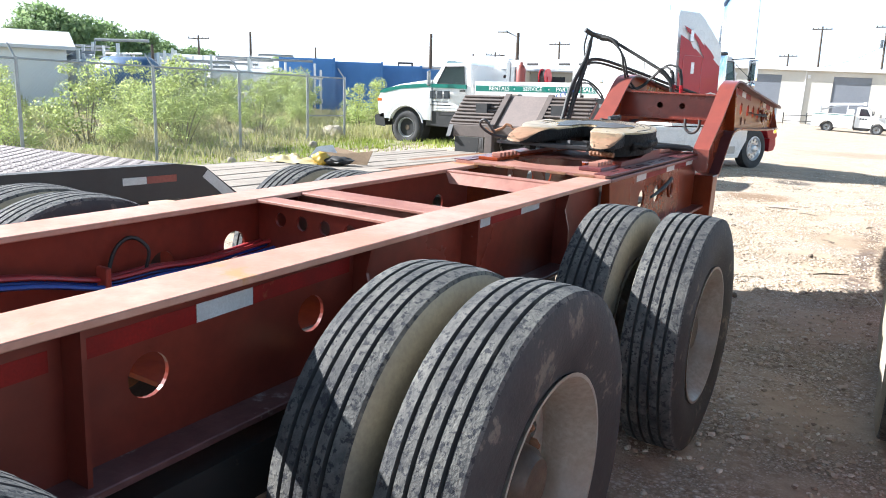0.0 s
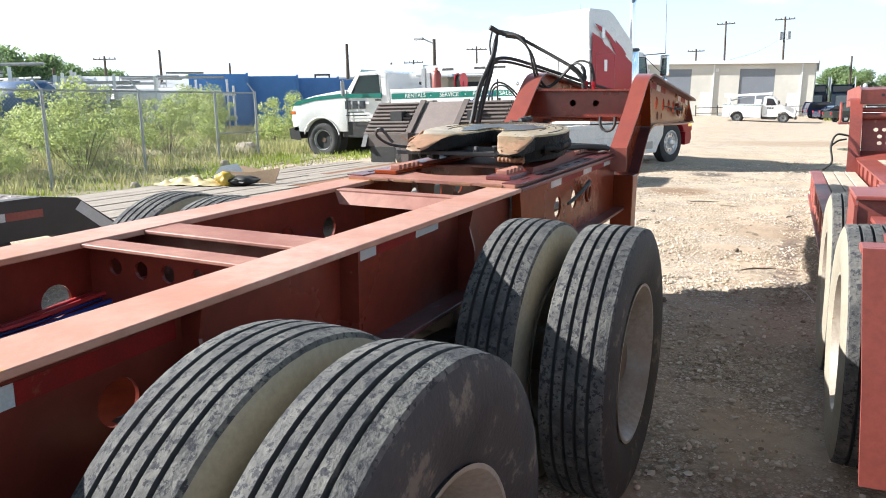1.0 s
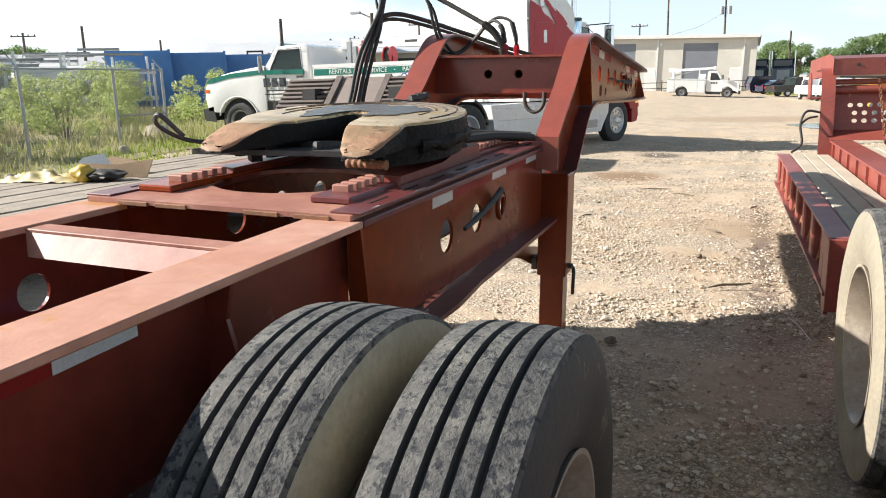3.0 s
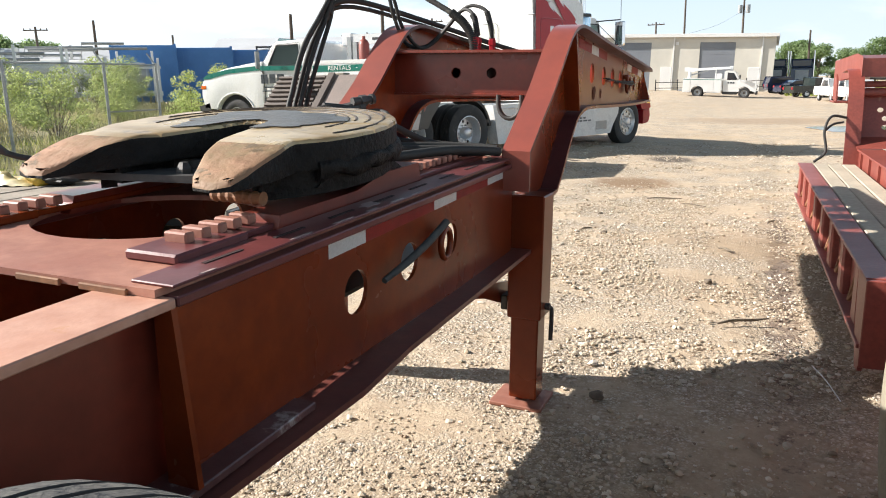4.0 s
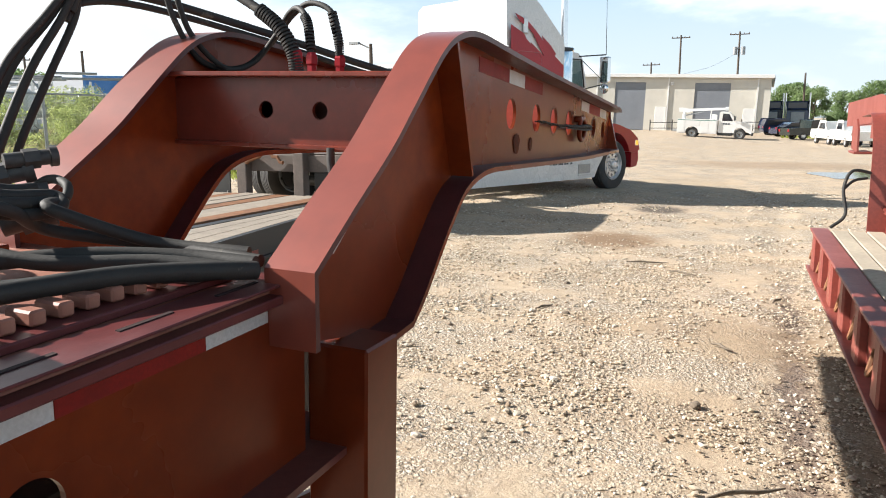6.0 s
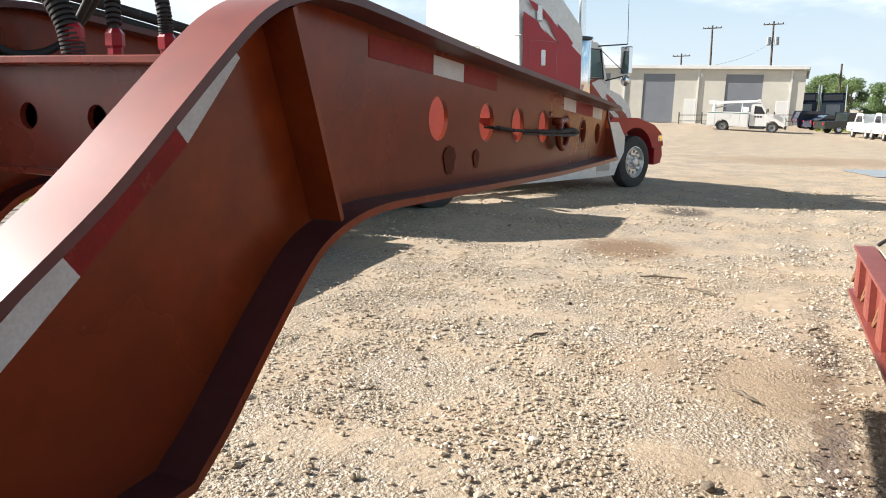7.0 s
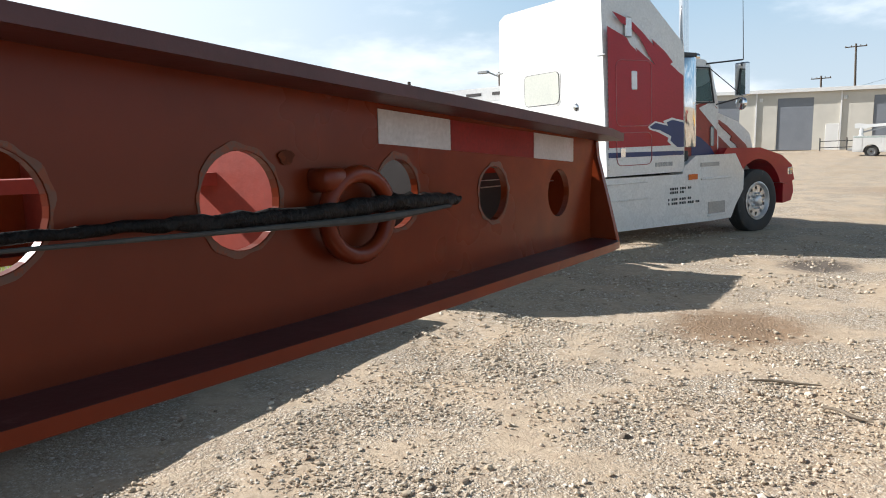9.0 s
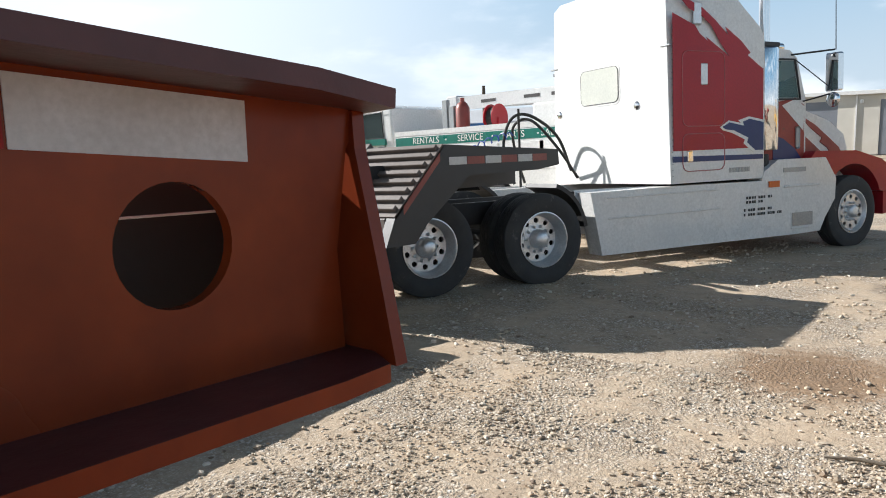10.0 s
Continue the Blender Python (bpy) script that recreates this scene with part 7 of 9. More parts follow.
    arm_in = [(5.70, 1.30), (5.36, 1.30), (5.24, 1.24), (5.18, 1.05), (5.14, 0.50)]
    for x0, x1, web in ((0.42, 0.56, 0.50), (1.62, 1.76, 1.66)):
        bm = bmesh.new()
        loft(bm, arm_out + arm_in, "x", web, web + 0.016)
        arm = part("neck_arm", bm, BRIGHT_RED, t)
        bm = bmesh.new()
        ribbon(bm, [(q.y, q.z) for q in spline([(0, *p) for p in arm_out], 3)], x0, x1, 0.014)
        part("arm_flange", bm, BRIGHT_RED, arm, smooth=40)
        bm = bmesh.new()
        loft(bm, [(5.06, 1.20), (5.40, 1.22), (5.42, 1.46), (5.20, 1.47), (5.08, 1.38)], "x", x0 - 0.10, x0 - 0.085)
        box(bm, x0 - 0.12, x0 + 0.02, 5.06, 5.40, 1.185, 1.205, 0.004)
        part("arm_ear", bm, BRIGHT_RED, arm)
    bm = bmesh.new()
    holes = [(0.74 + 0.097 * i, 1.11, 0.028, 0.024) for i in range(8)] + [(0.785 + 0.097 * i, z, 0.028, 0.024) for i in range(8) for z in (1.025, 0.94)]
    loft(bm, [(0.58, 0.84), (1.62, 0.84), (1.62, 1.26), (0.58, 1.26)], "y", 5.0, 5.016, holes, 14)
    for v in bm.verts:
        v.co.y += (v.co.z - 0.62) * 0.30
    part("hole_plate", bm, BRIGHT_RED, t, "tilted red plate with three rows of round holes")
    bm = bmesh.new()
    loft(bm, [(4.82, 0.745), (4.84, 0.76), (5.07, 0.845), (5.09, 0.83)], "x", 0.52, 1.62)
    part("plate_lip", bm, BRIGHT_RED, t)
    bm = bmesh.new()
    prism(bm, [(5.08, 1.44), (5.08, 1.62), (5.5, 1.66), (7.6, 1.62), (7.6, 1.40), (5.5, 1.42)], 0.53, 1.74, 0.02, 2)
    head = part("neck_head", bm, BRIGHT_RED, t, "heavy red neck head", smooth=35)
    # dark discs on the face paint the shade of two bolt holes
    bm = bmesh.new()
    for x in (0.78, 1.05):
        lathe(bm, [(0.020, 5.075), (0.020, 5.068), (0.0, 5.066)], 10, axis="y", centre=(x, 0, 1.55))
    pieces("bolt_hole_shade", bm, RECESS_SHADE, head)
    bm = bmesh.new()
    cyl(bm, (0.52, 5.17, 1.365), (1.66, 5.17, 1.365), 0.032, 12)
    cyl(bm, (0.52, 5.15, 1.285), (1.66, 5.15, 1.285), 0.045, 14)
    pieces("pivot_tube", bm, BRIGHT_RED, t, smooth=40)
    bm = bmesh.new()
    tube(bm, [(0.60, 5.02, 1.425), (0.85, 5.00, 1.415), (1.15, 5.02, 1.41), (1.55, 5.03, 1.43)], 0.012, 6)
    part("air_hose", bm, HOSE, t, smooth=60)
    # chain hung over the plate
    for k in range(24):
        u = k / 23
        c = Vector((0.985 + 0.09 * u, 5.05 - 0.16 * u, 1.40 - 0.68 * u))
        m_ = Matrix.Translation(c) @ pose(0, 0, 0, 0, 8, 90 * (k % 2) + 15)
        bm = bmesh.new()
        tube(bm, [m_ @ Vector((0.013 * math.cos(a), 0, 0.024 * math.sin(a))) for a in (2 * math.pi * i / 10 for i in range(11))], 0.0052, 5, 1)
        part("chain_link", bm, RUST, t)
    bm = bmesh.new()
    tube(bm, [(1.06, 4.88, 0.76), (1.30, 4.84, 0.90)], 0.014, 6, smooth=False)
    part("binder_bar", bm, RUST, t)
    bm = bmesh.new()
    tube(bm, [(0.44, 4.95, 1.04), (0.28, 4.86, 1.06), (0.22, 4.80, 0.92), (0.24, 4.75, 0.72), (0.14, 4.70, 0.62)], 0.013, 8)
    tube(bm, [(0.40, 4.95, 1.0), (0.30, 4.90, 0.98), (0.22, 4.80, 0.92)], 0.012, 6)
    part("air_hose", bm, HOSE, t, smooth=60)
    # running gear
    bm = bmesh.new()
    loft(bm, [(-2.16, 1.02), (-1.78, 1.06), (-1.78, 0.86), (-1.98, 0.80), (-2.16, 0.86)], "x", 0.0, 0.014)
    box(bm, 0.0, 0.95, -2.18, -1.74, 1.045, 1.065, 0.004)
    loft(bm, [(0.014, 1.044), (0.95, 1.044), (0.95, 0.92), (0.30, 0.92), (0.014, 0.82)], "y", -2.15, -2.136)
    part("bogie_cover", bm, BRIGHT_RED, t, "red angular cover plate between the wheels")
    bm = bmesh.new()
    box(bm, 0.30, 0.60, -1.9, -0.85, 0.97, 0.99, 0.004)
    prism(bm, [(-0.86, 0.98), (-0.86, 0.66), (-1.05, 0.60), (-1.85, 0.60), (-1.9, 0.98)], 0.21, 0.27, 0.01, 1)
    box(bm, 0.21, 2.0, -0.92, -0.86, 0.86, 0.99, 0.006)
    box(bm, 0.21, 2.0, -1.9, -0.86, 0.975, 0.992, 0.004)
    part("axle_box", bm, BRIGHT_RED, t)
    bm = bmesh.new()
    loft(bm, [(0.06, 0.965), (0.9, 0.965), (0.9, 0.985), (0.06, 0.985)], "y", -3.66, -2.25)
    part("fender_plate", bm, BRIGHT_RED, t)
    bm = bmesh.new()
    loft(bm, [(-0.075, 1.06), (0.9, 1.06), (0.9, 0.30), (-0.03, 0.30), (-0.045, 0.62)], "y", -3.52, -3.495)
    box(bm, -0.075, 0.9, -3.495, -3.40, 1.035, 1.06, 0.004)
    part("fender_end", bm, BRIGHT_RED, t, "scraped red end plate behind the wheels")
    for y in (-2.2,):
        bm = bmesh.new()
        prism(bm, [(y, 0.96), (y + 0.9, 0.96), (y + 0.75, 0.70), (y + 0.45, 0.50), (y + 0.1, 0.66)], 0.36, 0.42, 0.01, 1)
        box(bm, 0.36, 2.0, y, y + 0.9, 0.95, 0.968, 0.004)
        part("fender_arm", bm, BRIGHT_RED, t)
    for y in (-1.45, -2.62):
        for x in (0.05, 0.38):
            w = put("wheel", HUBM, None, t, "worn grey tyre on a cream steel rim", m=pose(x, y, 0.50, 0, 0, 180) @ Matrix.Diagonal((1, 0.943, 0.943, 1)))
            put("tyre", OUT2, None, w, m=Matrix.Identity(4))
            put("rim", RIMM, None, w, m=Matrix.Identity(4))
        w = put("wheel", HUBM, None, t, "", m=pose(2.15, y, 0.50) @ Matrix.Diagonal((1, 0.943, 0.943, 1)))
        put("tyre", OUT2, None, w, m=Matrix.Identity(4))
        put("rim", RIMM, None, w, m=Matrix.Identity(4))
        bm = bmesh.new()
        cyl(bm, (0.1, y, 0.5), (2.15, y, 0.5), 0.06, 12)
        part("axle", bm, BLACK, t)
    return t


OUT2 = tyre_mesh(0.53, 0.24, WALL_DUST, WALL_DARK, tread=TREAD, grooves=4)
rt = right_trailer()
rt.matrix_basis = pose(0.145, 6.3, 0.0, 0, 0, 1.7)


def service_truck():
    """White service truck, y forward, its left side at -x."""
    t = thing("service_truck", (0, 0, 0), "white service truck with a green stripe and a folded crane", "truck")
    W = 1.10
    a_ = list(reversed(arch(0, 0.50, 0.60, 180, 0, 12)))
    bm = bmesh.new()
    prism(bm, [(1.00, 0.74), (1.06, 1.10), (1.04, 1.36), (0.95, 1.52), (0.70, 1.64), (0.2, 1.76), (-0.55, 1.86), (-0.90, 1.90), (-0.90, 0.72)] + arch(0, 0.50, 0.60, 158, 22, 14), -W, W, 0.03, 2)
    hood = part("hood", bm, WHITE, t, smooth=40)
    for sx in (-1, 1):
        bm = bmesh.new()
        tube(bm, [(sx * (W + 0.006), y, z) for y, z in arch(0, 0.50, 0.635, 168, 14, 14)], 0.022, 6, 1)
        part("fender_lip", bm, WHITE, hood, smooth=60)
        # dark drum fills the arch as its shade
        bm = bmesh.new()
        cyl(bm, (sx * 0.62, 0, 0.52), (sx * (W - 0.10), 0, 0.52), 0.595, 24)
        part("wheel_well_shade", bm, RECESS_SHADE, hood)
    bm = bmesh.new()
    prism(bm, [(-0.92, 0.98), (-0.90, 1.86), (-1.22, 2.28), (-1.36, 2.37), (-2.12, 2.40), (-2.26, 2.32), (-2.30, 0.98)], -W * 0.97, W * 0.97, 0.06, 3)
    cab = part("cab", bm, WHITE, t, smooth=40)
    for sx in (-1, 1):
        bm = bmesh.new()
        loft(bm, [(-1.08, 1.80), (-1.36, 2.26), (-1.98, 2.28), (-2.02, 1.78)], "x", sx * W * 0.97, sx * (W * 0.97 + 0.006))
        sw = part("side_window", bm, GLASS, cab)
        bm = bmesh.new()
        tube(bm, [(sx * (W * 0.97 + 0.004), y, z) for y, z in ((-1.08, 1.80), (-1.36, 2.26), (-1.98, 2.28), (-2.02, 1.78), (-1.08, 1.80))], 0.016, 5, smooth=False)
        part("window_frame", bm, BLACK, sw)
        bm = bmesh.new()
        loft(bm, [(1.02, 1.50), (0.82, 1.62), (0.2, 1.73), (-0.70, 1.79), (-2.10, 1.77), (-2.10, 1.65), (-0.70, 1.68), (0.2, 1.62), (0.80, 1.50)], "x", sx * (W * 0.985), sx * (W + 0.012))
        part("side_stripe", bm, GREEN, cab)
        bm = bmesh.new()
        tube(bm, [(sx * (W + 0.01), y, z) for y, z in ((-0.96, 1.02), (-0.92, 1.84), (-1.24, 2.27), (-2.06, 2.32), (-2.12, 1.02), (-0.96, 1.02))], 0.006, 4, smooth=False)
        part("door_gap", bm, INK, cab)
        x = sx * (W + 0.004)
        for b0, w in ((-1.55, 0.20), (-1.29, 0.17), (-1.06, 0.20)):
            bm = bmesh.new()
            box(bm, *sorted((x, x + sx * 0.005)), b0, b0 + w, 1.36, 1.58)
            part("logo_bar", bm, INK, cab)
        for z, y0, y1 in ((1.25, -1.50, -0.95), (1.16, -1.58, -0.88)):
            bm = bmesh.new()
            box(bm, *sorted((x, x + sx * 0.004)), y0, y1, z, z + 0.03)
            part("text_bar", bm, INK, cab)
        bm = bmesh.new()
        box(bm, *sorted((sx * (W + 0.15), sx * (W + 0.30))), -0.98, -0.92, 1.72, 2.14, 0.02)
        tube(bm, [(sx * W, -0.95, 1.6), (sx * (W + 0.2), -0.95, 1.72), (sx * (W + 0.2), -0.95, 2.16), (sx * W * 0.97, -1.15, 2.2)], 0.012, 6, smooth=False)
        part("mirror", bm, GALV, cab)
        bm = bmesh.new()
        box(bm, *sorted((sx * W, sx * (W + 0.012))), -2.06, -1.88, 1.57, 1.62)
        part("door_handle", bm, BLACK, cab)
        bm = bmesh.new()
        box(bm, *sorted((sx * 0.86, sx * (W + 0.01))), 0.90, 1.075, 1.24, 1.34, 0.015)
        part("side_lamp", bm, AMBER, hood)
    bm = bmesh.new()
    loft(bm, [(-0.95, 0.0), (0.95, 0.0), (0.88, 0.72), (-0.88, 0.72)], "z", 0, 0.01)
    bmesh.ops.transform(bm, matrix=pose(0, -0.89, 1.88, 127), verts=bm.verts)
    part("windscreen", bm, GLASS, cab)
    bm = bmesh.new()
    prism(bm, [(0.80, 0.52), (1.10, 0.55), (1.13, 0.78), (0.86, 0.84)], -W, W, 0.04, 2)
    part("bumper", bm, BLACK, t)
    bm = bmesh.new()
    box(bm, -0.45, -0.35, -6.2, 0.9, 0.62, 0.85)
    box(bm, 0.35, 0.45, -6.2, 0.9, 0.62, 0.85)
    prism(bm, [(-0.70, 0.56), (-0.70, 0.97), (-2.2, 0.97), (-2.2, 0.56)], -1.05, 1.05, 0.03)
    part("chassis", bm, BLACK, t)
    # service body
    bm = bmesh.new()
    prism(bm, [(-2.42, 0.66), (-2.42, 1.78), (-6.3, 1.78), (-6.3, 0.66), (-5.2, 0.66)] + [(y, z) for y, z in arch(-4.55, 0.50, 0.58, 180, 0, 10)][::-1] + [(-3.9, 0.66)], -1.18, 1.18, 0.02, 1)
    body = part("service_body", bm, WHITE, t)
    for sx in (-1, 1):
        bm = bmesh.new()
        box(bm, *sorted((sx * 1.181, sx * 1.186)), -6.28, -2.45, 1.60, 1.755)
        part("name_band", bm, GREEN, body)
        for y in (-2.5, -3.3, -4.1, -5.0, -5.6):
            bm = bmesh.new()
            box(bm, *sorted((sx * 1.18, sx * 1.19)), y - 0.7, y - 0.02, 0.72 if y > -3.9 else 1.12, 1.56, 0.004)
            part("locker_door", bm, WHITE, body)
    for k, word in enumerate(("RENTALS", "SERVICE", "PARTS", "SALES")):
        y = (-3.2, -4.22, -5.12, -5.85)[k]
        lettering(word, 0.155, pose(-1.188, y, 1.678, 90, 0, -90), WHITE_TRIM, body)
        if k < 3:
            bm = bmesh.new()
            box(bm, -1.190, -1.187, y - 0.49, y - 0.46, 1.665, 1.69)
            part("dot", bm, WHITE_TRIM, body)
    bm = bmesh.new()
    prism(bm, [(-2.42, 1.78), (-2.42, 1.86), (-6.3, 1.86), (-6.3, 1.78)], -1.18, -0.80, 0.01, 1)
    part("top_rail", bm, WHITE, body)
    # crane
    bm = bmesh.new()
    cyl(bm, (0.55, -5.9, 1.0), (0.55, -5.9, 2.2), 0.17, 16)
    cr_ = part("crane", bm, WHITE, t, "white folded crane boom", smooth=40)
    bm = bmesh.new()
    prism(bm, [(-6.3, 2.10), (-6.2, 2.46), (-5.5, 2.55), (-2.66, 2.52), (-2.62, 2.32), (-5.0, 2.26), (-5.6, 2.08)], 0.40, 0.70, 0.03, 2)
    box(bm, 0.38, 0.72, -2.66, -2.36, 2.26, 2.58, 0.03)
    part("boom", bm, WHITE, cr_)
    for y in (-3.6, -4.6, -5.2):
        bm = bmesh.new()
        box(bm, 0.394, 0.40, y, y + 0.35, 2.39, 2.45)
        part("boom_mark", bm, STEEL, cr_)
    bm = bmesh.new()
    tube(bm, [(0.55, -2.50, 2.28), (0.55, -2.50, 2.10)], 0.01, 5, smooth=False)
    box(bm, 0.48, 0.62, -2.57, -2.43, 2.02, 2.11, 0.02)
    part("hook", bm, STEEL, cr_)
    # bottles, hose reel, posts
    for y, h in ((-3.12, 2.42), (-3.28, 2.3)):
        bm = bmesh.new()
        box(bm, -0.55, -0.45, y - 0.06, y + 0.06, 1.78, h, 0.01)
        part("rack_post", bm, GALV, t)
    bm = bmesh.new()
    lathe(bm, [(0.0, 1.78), (0.13, 1.78), (0.13, 2.24), (0.09, 2.33), (0.04, 2.36), (0.04, 2.43), (0.0, 2.43)], 18, axis="z", centre=(-0.48, -3.50, 0))
    part("gas_bottle", bm, BRIGHT_RED, t, "orange-red gas bottle", smooth=40)
    bm = bmesh.new()
    for y in (-4.16, -4.34):
        lathe(bm, [(0.0, y), (0.24, y), (0.24, y + 0.02), (0.0, y + 0.02)], 20, axis="y", centre=(-0.48, 0, 2.02))
    box(bm, -0.55, -0.41, -4.36, -4.14, 1.78, 2.03)
    hr = part("hose_reel", bm, TRUCK_RED, t, "red hose reel")
    bm = bmesh.new()
    cyl(bm, (-0.48, -4.32, 2.02), (-0.48, -4.16, 2.02), 0.19, 18)
    part("hose_wrap", bm, HOSE, hr)
    bm = bmesh.new()
    box(bm, -0.6, 0.2, -5.9, -5.1, 1.78, 2.2, 0.03)
    box(bm, -0.62, -0.6, -5.8, -5.2, 1.84, 2.14)
    part("welder", bm, WHITE, t)
    tm, rm, hm = TYRE_CLEAN, RIM_STEEL, HUBM
    for sx in (1, -1):
        turn = 0 if sx > 0 else 180
        put_wheel(t, tm, rm, hm, pose(sx * 0.95, 0, 0.48, 0, 0, turn), "dusty tyre on a grey steel rim")
        for x in (0.98, 0.68):
            put_wheel(t, tm, rm, hm, pose(sx * x, -4.55, 0.48, 0, 0, turn) @ Matrix.Diagonal((1, 0.94, 0.94, 1)))
    return t


RIM_STEEL = dish_rim_mesh(0.51, 0.25, 0.10, None)
RIM_STEEL.materials.append(GALV)
sv = service_truck()
sv.matrix_basis = pose(-12.95, 19.55, gz(-12.95, 19.55) - 0.03, 0, 0, 90)


def crane_truck():
    """Small white crane truck: cab, locker body and a boom folded forward. y forward."""
    t = thing("crane_truck", (0, 0, 0), "white utility truck with locker body and folded crane boom", "truck")
    W = 0.92
    bm = bmesh.new()
    prism(bm, [(0.78, 0.42), (0.82, 0.85), (0.76, 1.12), (0.30, 1.24), (-0.36, 1.32), (-0.36, 0.52)] + arch(0, 0.38, 0.46, 155, 25, 12), -W, W, 0.04, 2)
    hood = part("hood", bm, WHITE, t, smooth=40)
    bm = bmesh.new()
    box(bm, -0.55, 0.55, 0.80, 0.835, 0.62, 0.98, 0.01)
    part("grille", bm, STEEL, hood)
    bm = bmesh.new()
    prism(bm, [(-0.34, 0.46), (-0.34, 1.30), (-0.66, 1.82), (-0.80, 1.92), (-1.30, 1.94), (-1.42, 1.86), (-1.44, 0.46)], -W * 0.95, W * 0.95, 0.05, 2)
    cab = part("cab", bm, WHITE, t, smooth=40)
    for sx in (-1, 1):
        bm = bmesh.new()
        loft(bm, [(-0.50, 1.30), (-0.78, 1.78), (-1.20, 1.80), (-1.22, 1.28)], "x", sx * W * 0.95, sx * (W * 0.95 + 0.008))
        part("side_window", bm, GLASS_DARK, cab)
        bm = bmesh.new()
        for k in range(3):
            box(bm, *sorted((sx * W * 0.952, sx * (W * 0.955 + 0.008))), -1.16 + k * 0.17, -1.04 + k * 0.17, 1.04, 1.14)
        pieces("logo_bar", bm, INK, cab)
        bm = bmesh.new()
        tube(bm, [(sx * W, -0.42, 1.30), (sx * (W + 0.20), -0.40, 1.36), (sx * (W + 0.20), -0.40, 1.62)], 0.02, 5, smooth=False)
        box(bm, *sorted((sx * (W + 0.12), sx * (W + 0.27))), -0.44, -0.38, 1.34, 1.66, 0.01)
        part("mirror", bm, BLACK, cab)
    bm = bmesh.new()
    loft(bm, [(-0.72, 1.34), (0.72, 1.34), (0.62, 1.84), (-0.62, 1.84)], "y", -0.012, 0.0)
    for v in bm.verts:
        v.co.y += -0.335 - (v.co.z - 1.30) * 0.62
    part("windscreen", bm, GLASS_DARK, cab)
    bm = bmesh.new()
    box(bm, -W, W, 0.74, 0.90, 0.30, 0.52, 0.03)
    part("bumper", bm, BLACK, t)
    bm = bmesh.new()
    box(bm, -0.36, 0.36, -4.2, 0.7, 0.34, 0.52)
    box(bm, -W * 0.93, W * 0.93, -1.46, -0.50, 0.26, 0.50, 0.02)
    part("chassis", bm, BLACK, t)
    bm = bmesh.new()
    prism(bm, [(-1.52, 0.36), (-1.52, 1.36), (-4.24, 1.36), (-4.24, 0.36)] + arch(-3.20, 0.38, 0.45, 180, 0, 12), -0.98, 0.98, 0.015, 1)
    body = part("locker_body", bm, WHITE, t, smooth=30)
    for sx in (-1, 1):
        for y0, y1, z0 in ((-2.05, -1.58, 0.44), (-2.62, -2.10, 0.44), (-3.66, -2.70, 0.92), (-4.20, -3.72, 0.44)):
            bm = bmesh.new()
            box(bm, *sorted((sx * 0.98, sx * 0.992)), y0, y1, z0, 1.24, 0.004)
            part("locker_door", bm, WHITE, body)
        bm = bmesh.new()
        box(bm, *sorted((sx * 0.981, sx * 0.986)), -4.22, -1.54, 1.26, 1.30)
        part("dark_stripe", bm, GREEN, body)
    bm = bmesh.new()
    box(bm, -0.8, 0.8, -4.55, -4.24, 0.42, 0.56, 0.02)
    part("step_bumper", bm, GALV, t)
    bm = bmesh.new()
    lathe(bm, [(0.17, 1.30), (0.17, 1.36), (0.12, 1.40), (0.12, 1.92)], 14, axis="z", centre=(-0.55, -3.95, 0))
    mast = part("crane_mast", bm, WHITE, t, smooth=40)
    bm = bmesh.new()
    prism(bm, [(-4.32, 1.84), (-4.36, 2.12), (-4.10, 2.16), (-3.60, 2.08), (-1.10, 2.22), (-1.08, 2.08), (-3.40, 1.90), (-3.70, 1.80)], -0.66, -0.44, 0.02, 1)
    part("boom", bm, WHITE, mast)
    bm = bmesh.new()
    cyl(bm, (-0.55, -3.85, 1.58), (-0.55, -2.60, 1.94), 0.05, 8)
    part("lift_cylinder", bm, GALV, mast, smooth=40)
    bm = bmesh.new()
    box(bm, -0.64, -0.46, -1.14, -0.92, 2.02, 2.28, 0.02)
    part("boom_head", bm, WHITE, mast)
    bm = bmesh.new()
    cyl(bm, (-0.55, -2.1, 1.36), (-0.55, -2.1, 2.02), 0.04, 8)
    box(bm, 0.1, 0.7, -1.95, -1.60, 1.36, 1.72, 0.03)
    pieces("boom_rest", bm, WHITE, body)
    for sx in (1, -1):
        turn = 0 if sx > 0 else 180
        for y, x in ((0, 0.80), (-3.20, 0.80), (-3.20, 0.52)):
            put_wheel(t, TYRE_CLEAN, RIM_STEEL, HUBM, pose(sx * x, y, 0.38, 0, 0, turn) @ Matrix.Diagonal((0.85, 0.75, 0.75, 1)), "dusty tyre on a pale steel rim")
    return t


GLASS_DARK = mat("dark_car_glass", (0.02, 0.025, 0.03), (0.03, 0.03, 0.035), rough=0.06, bump=0.0, coat=0.5)
crane = crane_truck()
crane.matrix_basis = pose(-2.16, 62.0, gz(-2.2, 62) - 0.05, 0, 2.2, 0) @ pose(0, 0, 0, 0, 0, -90)

